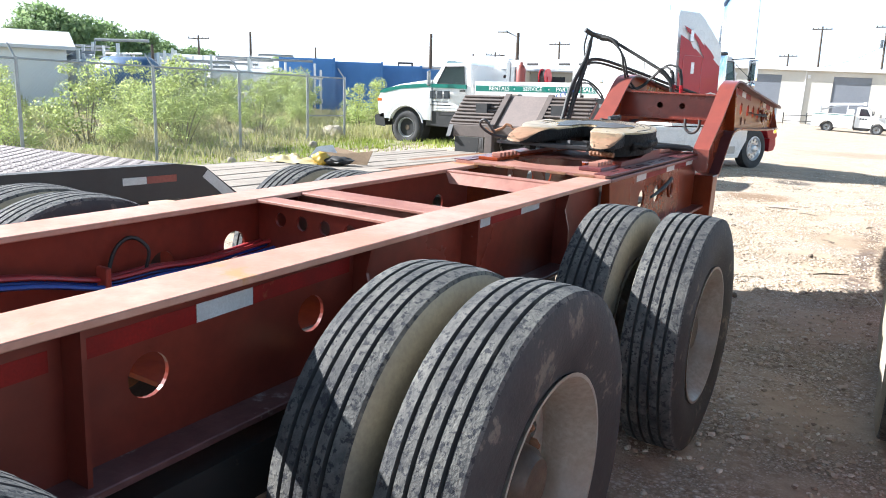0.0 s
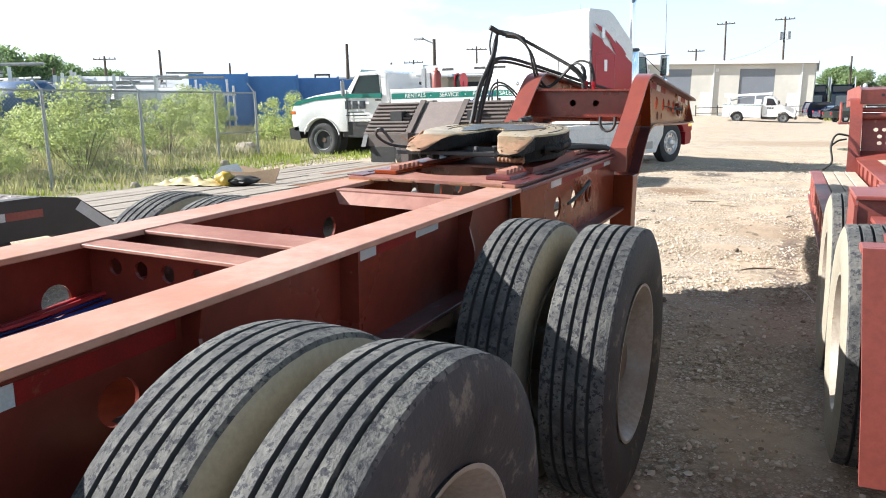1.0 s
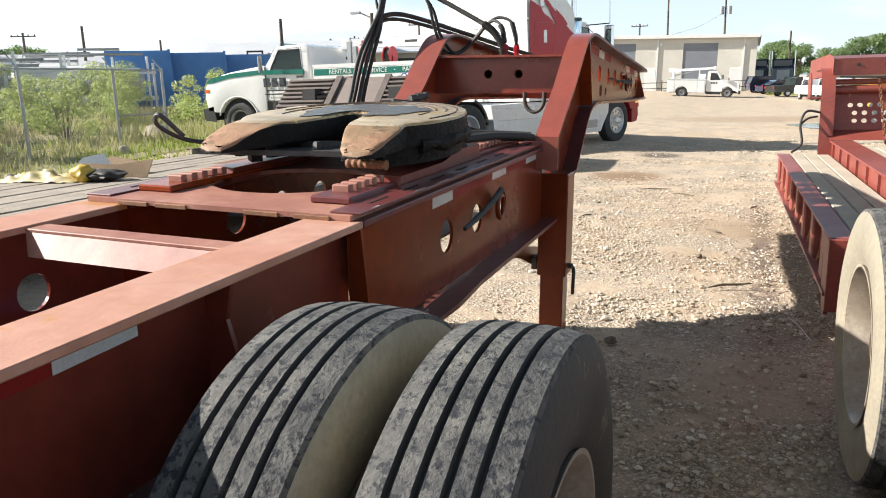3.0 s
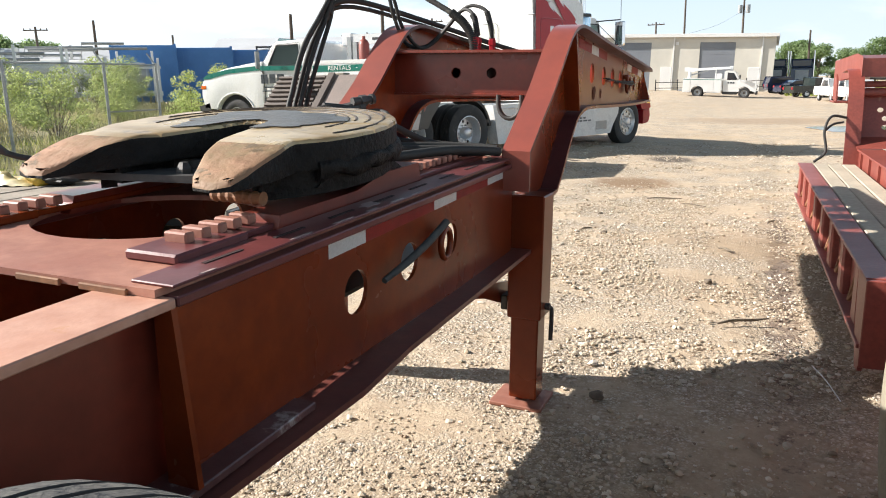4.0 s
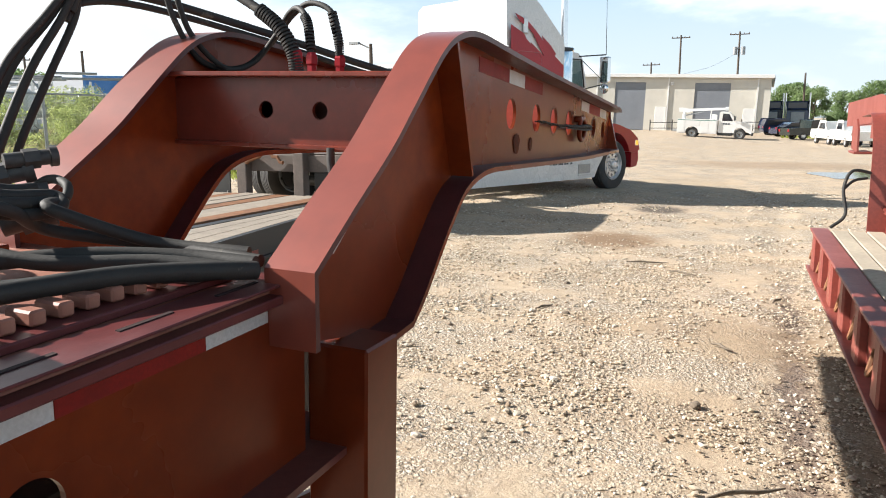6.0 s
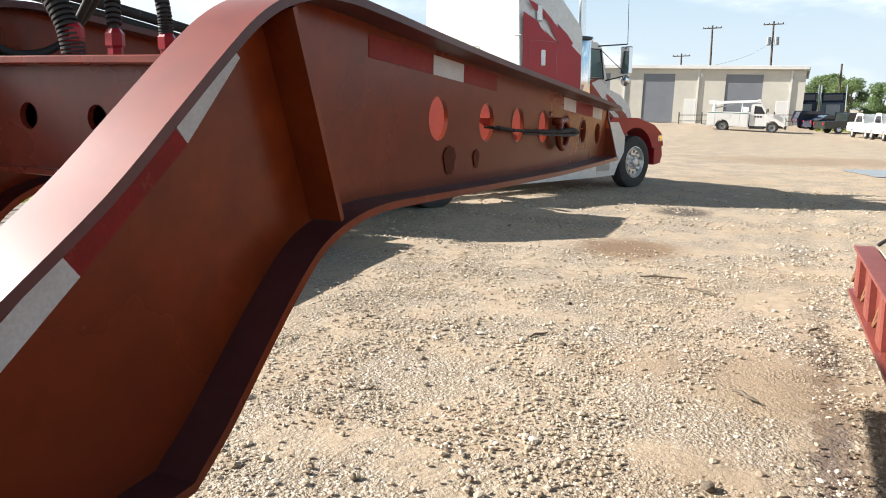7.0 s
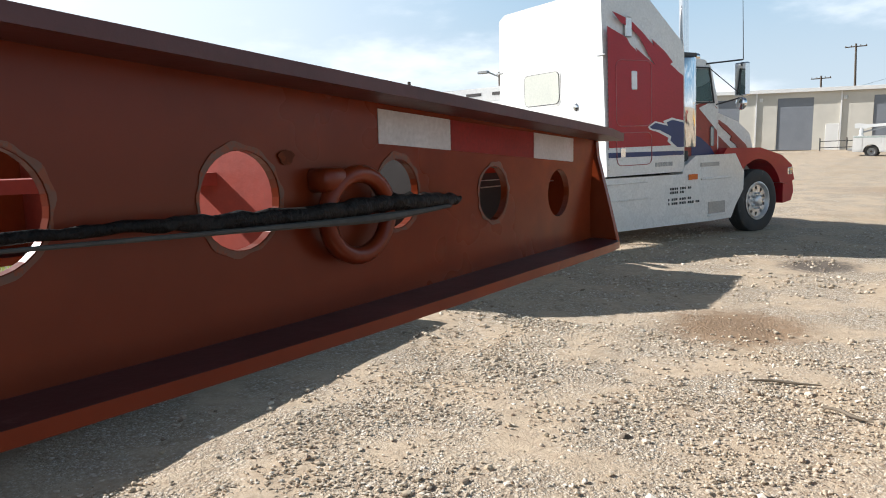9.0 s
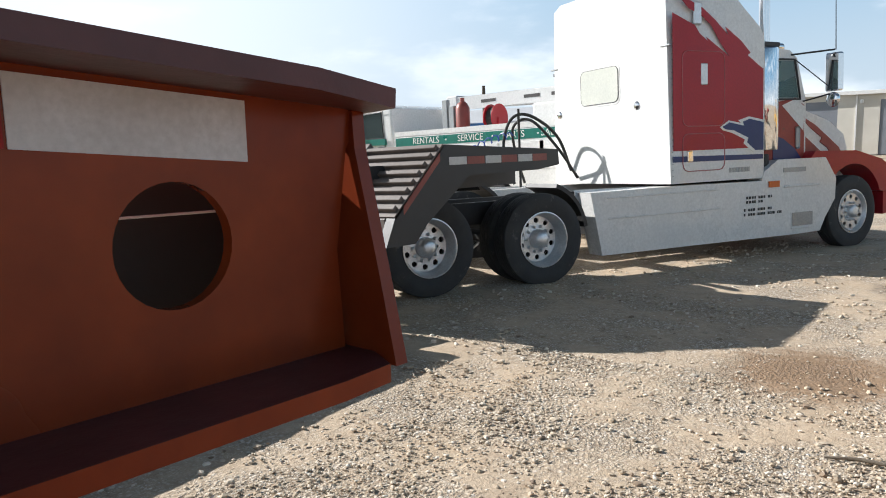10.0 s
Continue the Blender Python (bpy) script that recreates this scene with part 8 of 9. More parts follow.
# ---- far side of the yard ----
def building():
    """Beige metal warehouse with roller doors."""
    t = thing("warehouse", (-14.0, 75.0, gz(0, 75)), "long beige metal warehouse with grey roller doors", "building", kind="")
    z0 = gz(0, 75) - 0.05
    X1, X0, H, Y0 = -0.38, -30.0, 4.80, 75.0
    doors = [(-6.60, -3.62), (-13.6, -10.85), (-19.2, -16.6), (-26.0, -23.4)]
    bm = bmesh.new()
    xs = X0
    for a, b in sorted(doors):
        box(bm, xs, a, Y0, Y0 + 0.2, z0, H)
        box(bm, a, b, Y0, Y0 + 0.2, z0 + 4.25, H)
        xs = b
    box(bm, xs, X1, Y0, Y0 + 0.2, z0, H)
    box(bm, X1 - 0.2, X1, Y0 + 0.2, Y0 + 22, z0, H)
    box(bm, X0, X0 + 0.2, Y0 + 0.2, Y0 + 22, z0, H)
    wl_ = pieces("wall", bm, BEIGE, t)[0]
    ribs = bmesh.new()
    x = X0 + 0.15
    while x < X1 - 0.1:
        if not any(a - 0.1 < x < b + 0.1 for a, b in doors):
            box(ribs, x, x + 0.05, Y0 - 0.002, Y0, z0, H - 0.05)
        x += 0.31
    o = part("siding_ribs", ribs, BEIGE, wl_)
    o["kind"] = "stuff"
    for a, b in doors:
        bm = bmesh.new()
        box(bm, a, b, Y0 + 0.10, Y0 + 0.14, z0, z0 + 4.25)
        rd = part("roller_door", bm, GREY_DOOR, t)
        for k in range(21):
            bm = bmesh.new()
            box(bm, a + 0.02, b - 0.02, Y0 + 0.06, Y0 + 0.10, z0 + k * 0.2, z0 + (k + 1) * 0.2 - 0.012)
            part("slat", bm, GREY_DOOR, rd)
    bm = bmesh.new()
    prism(bm, [(Y0 - 0.35, H - 0.02), (Y0 - 0.35, H + 0.12), (Y0 + 11, H + 0.55), (Y0 + 22.3, H + 0.12), (Y0 + 22.3, H - 0.02)], X0 - 0.3, X1 + 0.25, 0)
    part("roof", bm, ROOF, t)
    bm = bmesh.new()
    for x in (X1 - 1.1, -8.9, -15.3, -22):
        box(bm, x, x + 0.11, Y0 - 0.12, Y0 - 0.02, z0, H)
    box(bm, X0, X1 + 0.2, Y0 - 0.45, Y0 - 0.33, H - 0.06, H + 0.24, 0.01)
    pieces("downspout", bm, WHITE_TRIM, t)
    for x in (-9.9, -2.45):
        bm = bmesh.new()
        box(bm, x, x + 0.95, Y0 - 0.05, Y0 + 0.02, z0, z0 + 2.1, 0.01)
        part("door", bm, WHITE_TRIM, t)
    bm = bmesh.new()
    for x in (-8.7, -15.0):
        box(bm, x, x + 0.25, Y0 - 0.15, Y0, H - 0.75, H - 0.45, 0.03)
    pieces("wall_lamp", bm, WHITE_TRIM, t)
    t.matrix_basis = pose(-0.4, 75, 0.2, 0, 1.9, 0) @ pose(0.4, -75, -0.2) @ t.matrix_basis
    return t


building()
bm = bmesh.new()
for i in range(6):
    x = -10.0 + i * 1.9
    cyl(bm, (x, 73.4, gz(0, 73)), (x, 73.4, gz(0, 73) + 1.25), 0.05, 8)
for z in (0.5, 1.0):
    cyl(bm, (-10.0, 73.4, gz(0, 73) + z), (-0.3, 73.4, gz(0, 73) + z), 0.03, 8)
solo("pipe_rail", bm, BLACK, "dark pipe guard rail before the warehouse", "railing")
bm = bmesh.new()
box(bm, -15, -8.5, 84, 86, 5.2, 5.75, 0.05)
solo("roof_unit", bm, WHITE_TRIM, "long white unit on the warehouse roof", "roof unit")


def utility_pole(x, y, h, arms=1, lamp=False, box_=False, turn=0.0):
    z0 = gz(x, y) - 0.1
    t = thing("utility_pole", (x, y, z0), "dark wooden utility pole with a crossarm", "pole", "utility poles")
    bm = bmesh.new()
    tube(bm, [(x, y, z0), (x, y, z0 + h)], [0.17, 0.11], 10, smooth=False)
    part("pole", bm, POLE_WOOD, t, smooth=50)
    d = Vector((math.cos(radians(turn)), math.sin(radians(turn)), 0))
    for k in range(arms):
        bm = bmesh.new()
        a = Vector((x, y, z0 + h - 0.35 - 0.9 * k))
        tube(bm, [a - d * 1.2, a + d * 1.2], 0.07, 6, smooth=False)
        for s in (-1.1, -0.5, 0.5, 1.1):
            cyl(bm, a + d * s, a + d * s + Vector((0, 0, 0.2)), 0.05, 6)
        part("crossarm", bm, POLE_WOOD, t)
    if box_:
        bm = bmesh.new()
        for s in (-0.45, 0.5):
            cyl(bm, (x + s, y, z0 + h - 2.9), (x + s, y, z0 + h - 1.9), 0.28, 12)
        pieces("transformer", bm, GALV, t, smooth=40)
    if lamp:
        bm = bmesh.new()
        tube(bm, [(x, y, z0 + h - 0.3), (x - 0.9, y, z0 + h + 0.1)], 0.05, 6, smooth=False)
        box(bm, x - 1.5, x - 0.8, y - 0.15, y + 0.15, z0 + h, z0 + h + 0.16, 0.03)
        part("yard_lamp", bm, GALV, t)
    return t


utility_pole(-4.35, 110, 12.0, 1, box_=True)
utility_pole(-11.8, 112, 12.0, 1)
utility_pole(-16.4, 118, 8.8, 1)
utility_pole(3.7, 112, 7.0, 0)
for dx, dy, dist, h, arms, lamp in ((-0.448, 0.89, 52, 6.3, 0, True), (-0.546, 0.834, 58, 6.3, 0, False), (-0.40, 0.914, 90, 8.0, 1, False), (-0.665, 0.745, 95, 7.0, 0, False), (-0.725, 0.69, 80, 7.5, 0, False),
                               (-0.765, 0.642, 90, 7.6, 1, False), (-0.795, 0.606, 100, 7.8, 0, False), (-0.50, 0.866, 80, 6.0, 0, False), (-0.475, 0.88, 96, 7.0, 1, False), (-0.80, 0.60, 70, 5.5, 0, False)):
    utility_pole(dx * dist, dy * dist, h - 0.6, arms, lamp, turn=30)
# slack wires
bm = bmesh.new()
A, B = Vector((-4.35, 110, 9.8)), Vector((-9, 90, 6.1))
tube(bm, [A, A.lerp(B, 0.5) - Vector((0, 0, (B - A).length * 0.02)), B], 0.014, 4, 6)
tagged(solo("overhead_wire", bm, BLACK, "thin overhead wires between the poles", "wires"), kind="stuff")


# ---- plants ----
def leaf_mass(rng, blobs, n, size, name="crown"):
    """Leaves strewn through a set of blobs (x, y, z, r), as one mesh."""
    wts = np.array([b[3] ** 2 for b in blobs])
    wts /= wts.sum()
    idx = rng.choice(len(blobs), n, p=wts)
    c = np.array(blobs)[idx]
    d = rng.normal(size=(n, 3))
    d /= np.linalg.norm(d, axis=1)[:, None]
    r = c[:, 3:4] * rng.uniform(0.35, 1.08, (n, 1)) ** 0.6
    p = c[:, :3] + d * r * np.array([1, 1, 0.8])
    a = rng.normal(size=(n, 3))
    a /= np.linalg.norm(a, axis=1)[:, None]
    b = np.cross(a, d)
    b /= np.linalg.norm(b, axis=1)[:, None] + 1e-9
    s = size * rng.uniform(0.5, 1.3, (n, 1))
    v = np.stack([p - a * s, p + b * s * 0.55, p + a * s, p - b * s * 0.55], 1).reshape(-1, 3)
    f = np.arange(n * 4).reshape(-1, 4)
    me = bpy.data.meshes.new(name)
    me.from_pydata(v.tolist(), [], f.tolist())
    return me


def tree_meshes(seed, h, r, n, size, leaf):
    rng = np.random.default_rng(seed)
    bm = bmesh.new()
    tube(bm, [(0, 0, -0.2), (0.06 * h * 0.2, 0.02, h * 0.25), (0, 0.05, h * 0.55)], [0.045 * h, 0.035 * h, 0.018 * h], 8, 4)
    blobs = []
    for i in range(9):
        a = rng.uniform(0, 2 * np.pi)
        rr = rng.uniform(0.2, 0.75) * r
        z = h * rng.uniform(0.26, 0.86)
        x, y = rr * math.cos(a), rr * math.sin(a)
        tube(bm, [(0, 0.02, h * rng.uniform(0.25, 0.45)), (x * 0.5, y * 0.5, z * 0.85), (x, y, z)], [0.018 * h, 0.011 * h, 0.004 * h], 6, 3)
        blobs.append((x, y, z, r * rng.uniform(0.28, 0.5)))
    blobs.append((0, 0, h * 0.82, r * 0.45))
    trunk = finish(bm, "trunk", 60)
    trunk.materials.append(BARK)
    crown = leaf_mass(rng, blobs, n, size)
    crown.materials.append(leaf)
    return trunk, crown


TREES = [tree_meshes(20 + k, 7.0, 3.4, 5200, 0.19, LEAF) for k in range(4)]


def tree(k, x, y, s, group="far trees", label="leafy dark green tree behind the yard"):
    trunk, crown = TREES[k % len(TREES)]
    t = thing("tree", (x, y, gz(x, y)), label, "tree", group)
    t.scale = (s, s, s * 0.92)
    t.rotation_euler = (0, 0, k * 1.7)
    put("trunk", trunk, None, t, m=Matrix.Identity(4))
    put("crown", crown, None, t, m=Matrix.Identity(4))


k = 0
for dx, dy, dist, s in ((-0.875, 0.485, 70, 1.15), (-0.862, 0.505, 74, 1.45), (-0.845, 0.535, 76, 1.35), (-0.826, 0.563, 80, 1.3), (-0.808, 0.589, 82, 1.2), (-0.79, 0.61, 92, 1.15), (-0.772, 0.636, 96, 1.1), (-0.757, 0.653, 98, 1.05),
                        (-0.70, 0.714, 120, 1.1), (-0.69, 0.724, 124, 1.1), (-0.725, 0.688, 126, 0.8), (-0.52, 0.854, 130, 0.9), (-0.50, 0.866, 130, 0.8), (-0.895, 0.445, 72, 1.25), (-0.91, 0.41, 76, 1.2)):
    tree(k, dx * dist, dy * dist, s * 0.86)
    k += 1
for x, y, s in ((1.6, 122, 1.0), (3.3, 120, 1.05), (5.2, 118, 0.9), (7.0, 96, 1.0), (9.4, 94, 1.2), (12.2, 96, 1.3), (15.5, 98, 1.35), (19, 94, 1.3), (23, 96, 1.4), (28, 92, 1.3), (34, 90, 1.3), (-13.5, 105, 0.85), (-20.5, 100, 0.75)):
    tree(k, x, y, s * (0.64 if x > 6 else 0.9))
    k += 1

BUSHES = []
for b in range(3):
    rng = np.random.default_rng(70 + b)
    bm = bmesh.new()
    blobs = []
    for i in range(22):
        a, rr = rng.uniform(0, 2 * np.pi), rng.uniform(0.1, 0.95)
        z = rng.uniform(0.12, 2.0) * (1.1 - 0.45 * rr)
        x, y = rr * math.cos(a), rr * math.sin(a)
        tube(bm, [(x * 0.15, y * 0.15, -0.05), (x * 0.6, y * 0.6, z * 0.6), (x, y, z)], [0.012, 0.008, 0.004], 5, 3)
        blobs.append((x, y, z, rng.uniform(0.16, 0.46)))
    st = finish(bm, "stems", 60)
    st.materials.append(BARK)
    lf = leaf_mass(rng, blobs, 4200, 0.040, "leaves")
    lf.materials.append(LEAF_LIGHT)
    BUSHES.append((st, lf))
rng1 = random.Random(5)
bush_at = [(-16.2, 8.4, 0.85), (-17.8, 11.2, 1.05), (-16.4, 13.0, 1.0), (-18.6, 14.2, 1.15), (-16.8, 16.2, 0.85), (-20.2, 9.4, 0.95), (-21.4, 15.0, 1.0), (-19.2, 17.2, 0.8), (-16.6, 5.2, 0.8), (-22.8, 11.8, 0.9), (-18.8, 20.0, 0.75), (-15.7, 10.4, 0.55), (-23.8, 18.0, 0.9), (-17.4, 3.0, 0.85), (-21.2, 4.2, 0.9),
           (-17.2, 21.6, 0.85), (-20.7, 21.2, 0.95), (-22.4, 24.0, 1.0), (-24.5, 21.0, 1.0), (-19.8, 26.0, 0.9), (-25.8, 26.0, 1.0)]
for i, (x, y, s) in enumerate(bush_at):
    st, lf = BUSHES[i % 3]
    t = thing("bush", (x, y, gz(x, y)), "loose yellow-green weedy bush behind the chain-link fence", "bush", "bushes behind the fence")
    t.scale = (s * 1.1, s * 1.1, s)
    t.rotation_euler = (0, 0, rng1.uniform(0, 6))
    put("stalk", st, None, t, m=Matrix.Identity(4))
    put("foliage", lf, None, t, m=Matrix.Identity(4))


def blades(name, n, region, h0, h1, w, material, label, seed, dens=None):
    """A stand of grass blades as one object."""
    rng = np.random.default_rng(seed)
    x0, x1, y0, y1 = region
    x, y = rng.uniform(x0, x1, n), rng.uniform(y0, y1, n)
    f = np.array([noise.noise((a * 0.5, b * 0.5, seed)) for a, b in zip(x, y)])
    keep = f + rng.uniform(-0.6, 0.6, n) > -0.15
    x, y, f = x[keep], y[keep], f[keep]
    n = len(x)
    h = rng.uniform(h0, h1, n) * (1 + 0.6 * f)
    a = rng.uniform(0, 2 * np.pi, n)
    lean = rng.uniform(0.05, 0.45, n) * h
    z = np.array([gz(p, q) for p, q in zip(x, y)]) - 0.02
    dx, dy = np.cos(a) * w, np.sin(a) * w
    lx, ly = -np.sin(a) * lean, np.cos(a) * lean
    v = np.stack([np.stack([x - dx, y - dy, z], 1), np.stack([x + dx, y + dy, z], 1), np.stack([x + lx * 0.4 + dx * 0.6, y + ly * 0.4 + dy * 0.6, z + h * 0.6], 1), np.stack([x + lx, y + ly, z + h], 1)], 1).reshape(-1, 3)
    me = bpy.data.meshes.new(name)
    k = np.arange(n)[:, None] * 4
    me.from_pydata(v.tolist(), [], np.concatenate([k + [0, 1, 2], k + [0, 2, 3]]).tolist())
    me.materials.append(material)
    return tagged(new(name, me), label, "grass", kind="stuff")


blades("grass", 42000, (-26, -13.3, 1.0, 27.0), 0.12, 0.42, 0.010, GRASS, "tall dry grass and weeds along the fence", 1)
blades("weeds", 16000, (-16.5, -10.6, 6.0, 24.0), 0.06, 0.20, 0.016, GRASS_GREEN, "low bright green weeds at the edge of the gravel", 2)
blades("grass", 9000, (-60, -26, 0.0, 45.0), 0.3, 0.8, 0.04, GRASS, "tall dry grass and weeds behind the fence", 3)
blades("grass", 2600, (1.5, 34.0, 84.0, 92.0), 0.3, 0.7, 0.06, GRASS_GREEN, "tall green grass behind the parked cars", 8)
blades("grass", 1600, (0.6, 12.0, 66.0, 70.0), 0.1, 0.25, 0.04, GRASS_GREEN, "strip of grass beside the parked cars", 4)
SOIL = mat("weedy_soil", (0.36, 0.29, 0.18), (0.24, 0.235, 0.10), rough=0.95, s1=0.6, s2=9, bump=0.6, bs=20)
bm = bmesh.new()
edge = [(-12.2 + 0.7 * noise.noise((0, y * 0.35, 7)), y) for y in np.arange(-20, 30.1, 0.8)]
rows = []
for x, y in edge:
    rows.append([bm.verts.new((x - d, y, gz(x - d, y) + 0.012 + 0.02 * min(d, 1))) for d in (0, 0.4, 1.2, 2.8, 6, 12, 25, 60)])
for a, b in zip(rows, rows[1:]):
    for i in range(7):
        bm.faces.new((a[i], a[i + 1], b[i + 1], b[i]))
solo("verge", bm, SOIL, "weedy brown soil strip along the fence", "verge", kind="structure")

# rocks among the weeds
for x, y, s in ((-15.2, 17.8, 0.32), (-15.8, 18.2, 0.24), (-13.2, 14.6, 0.14), (-12.9, 11.5, 0.12), (-13.4, 9.0, 0.10)):
    bm = bmesh.new()
    bmesh.ops.create_icosphere(bm, subdivisions=2, radius=s)
    for v in bm.verts:
        v.co *= 1 + 0.4 * noise.noise(v.co * 5 + Vector((x, y, 1)))
    o = solo("rock", bm, STONE, "pale limestone rock among the weeds", "rock", "rocks in the weeds")
    o.location = (x, y, gz(x, y) + s * 0.3)


def fence():
    XF, H = -14.3, 2.10
    zf = gz(XF, 10)
    t = thing("chain_link_fence", (XF, 10.0, zf), "galvanised chain-link fence with angled arms on its posts", "fence")
    ys = (-6.0, -3.0, -0.3, 2.2, 5.0, 7.6, 10.6, 13.1, 15.6, 17.2)
    for y in ys:
        bm = bmesh.new()
        cyl(bm, (XF, y, zf - 0.1), (XF, y, zf + H + 0.04), 0.035, 10)
        tube(bm, [(XF, y, zf + H), (XF - 0.25, y, zf + H + 0.28)], 0.018, 6, smooth=False)
        part("post", bm, GALV, t, smooth=50)
    bm = bmesh.new()
    cyl(bm, (XF, ys[0], zf + H), (XF, ys[-1], zf + H), 0.021, 8)
    part("top_rail", bm, GALV, t, smooth=50)
    bm = bmesh.new()
    cyl(bm, (XF, 15.6, zf + 1.02), (XF, 17.2, zf + 1.02), 0.021, 8)
    part("gate_rail", bm, GALV, t, smooth=50)
    verts, faces = [], []
    w, pitch = 0.0026, 0.075
    y = ys[0] - H
    while y < ys[-1]:
        for s in (1, -1):
            a, b = (y, y + H) if s > 0 else (y + H, y)
            za, zb = 0.03, H
            # clip to the run of the fence
            pts = []
            for q in ((a, za), (b, zb)):
                pts.append(list(q))
            for i, j in ((0, 1), (1, 0)):
                if pts[i][0] < ys[0]:
                    f = (ys[0] - pts[j][0]) / (pts[i][0] - pts[j][0])
                    pts[i] = [ys[0], pts[j][1] + f * (pts[i][1] - pts[j][1])]
                if pts[i][0] > ys[-1]:
                    f = (ys[-1] - pts[j][0]) / (pts[i][0] - pts[j][0])
                    pts[i] = [ys[-1], pts[j][1] + f * (pts[i][1] - pts[j][1])]
            k = len(verts)
            xo = XF + 0.03 + 0.002 * s
            for (yy, zz) in pts:
                verts += [(xo, yy - w, zf + zz), (xo + 0.003, yy + w, zf + zz), (xo - 0.003, yy + w, zf + zz)]
            faces += [(k, k + 1, k + 4, k + 3), (k + 1, k + 2, k + 5, k + 4), (k + 2, k, k + 3, k + 5)]
        y += pitch
    me = bpy.data.meshes.new("wire_mesh")
    me.from_pydata(verts, [], faces)
    put("wire_mesh", me, GALV, t)["kind"] = "stuff"


fence()


# ---- yard and sheds beyond the fence ----
def dirpos(dx, dy, d):
    return dx * d, dy * d


def shed(x, y, w, d, h, turn, wall, label, door=False):
    z0 = gz(x, y) - 0.1
    t = thing("shed", (x, y, z0), label, "shed")
    t.rotation_euler = (0, 0, radians(turn))
    bm = bmesh.new()
    box(bm, -w / 2, w / 2, -d / 2, d / 2, 0, h)
    put("wall", finish(bm, "wall"), wall, t, m=Matrix.Identity(4))
    bm = bmesh.new()
    loft(bm, [(-d / 2 - 0.3, h), (0, h + d * 0.14), (d / 2 + 0.3, h), (d / 2 + 0.3, h - 0.12), (-d / 2 - 0.3, h - 0.12)], "x", -w / 2 - 0.3, w / 2 + 0.3)
    put("roof", finish(bm, "roof"), ROOF, t, m=Matrix.Identity(4))
    if door:
        for dx in (-w * 0.25, w * 0.2):
            # dark slab on the wall paints the doorway's shade
            bm = bmesh.new()
            box(bm, dx - 1.1, dx + 1.1, -d / 2 - 0.05, -d / 2 + 0.05, 0, min(2.8, h - 0.4))
            put("door", finish(bm, "door"), RECESS_SHADE, t, m=Matrix.Identity(4))
    return t


TANW = mat("tan_shed_wall", (0.42, 0.37, 0.29), (0.36, 0.31, 0.24), rough=0.7, s1=0.6)
for dx, dy, d, w, dp, h, tn, wall, lb in ((-0.53, 0.848, 62, 13, 8, 3.2, 30, TANW, "low tan shed with a pale metal roof"), (-0.45, 0.893, 66, 14, 8, 3.3, 28, TANW, "low tan shed with a pale metal roof"),
                                          (-0.70, 0.714, 92, 26, 10, 3.4, 45, WHITE_TRIM, "long low white building"), (-0.60, 0.80, 96, 24, 10, 3.4, 38, WHITE_TRIM, "long low white building"),
                                          (-0.635, 0.772, 88, 18, 9, 3.0, 40, TANW, "low tan shed with a pale metal roof"), (-0.79, 0.61, 82, 24, 10, 3.2, 55, WHITE_TRIM, "long low white building"),
                                          (-0.905, 0.425, 34, 7.0, 5, 2.3, 62, WHITE_TRIM, "boxy pale grey equipment shed"), (-0.36, 0.933, 70, 12, 8, 3.0, 22, WHITE_TRIM, "low white shed with a pale roof")):
    x, y = dirpos(dx, dy, d)
    shed(x, y, w, dp, h, tn, wall, lb, door=wall is TANW)


def container(x, y, turn, mtl, label, l=12.2):
    z0 = gz(x, y)
    t = thing("shipping_container", (x, y, z0), label, "container", "containers in the next yard")
    t.rotation_euler = (0, 0, radians(turn))
    t.scale = (1, 1, 1.12)
    bm = bmesh.new()
    box(bm, -l / 2, l / 2, -1.2, 1.2, 0.12, 2.55, 0.02)
    body_ = put("body", finish(bm, "body"), mtl, t, m=Matrix.Identity(4))
    bm = bmesh.new()
    n = int(l / 0.28)
    for i in range(n):
        xx = -l / 2 + 0.2 + i * 0.28
        for s in (-1, 1):
            box(bm, xx, xx + 0.12, *sorted((s * 1.2, s * 1.23)), 0.3, 2.4)
    put("corrugations", finish(bm, "corrugations"), mtl, body_, m=Matrix.Identity(4))["kind"] = "stuff"
    for xx in (-l / 2, l / 2 - 0.12):
        for yy in (-1.24, 1.12):
            bm = bmesh.new()
            box(bm, xx, xx + 0.12, yy, yy + 0.12, 0.0, 2.6)
            put("corner_post", finish(bm, "corner_post"), mtl, t, m=Matrix.Identity(4))


for dx, dy, d, tn in ((-0.674, 0.738, 43, 42), (-0.627, 0.779, 44, 40), (-0.585, 0.811, 46, 38), (-0.545, 0.838, 47, 36)):
    container(*dirpos(dx, dy, d), tn, BLUE, "blue corrugated shipping container in the next yard", 3.0)


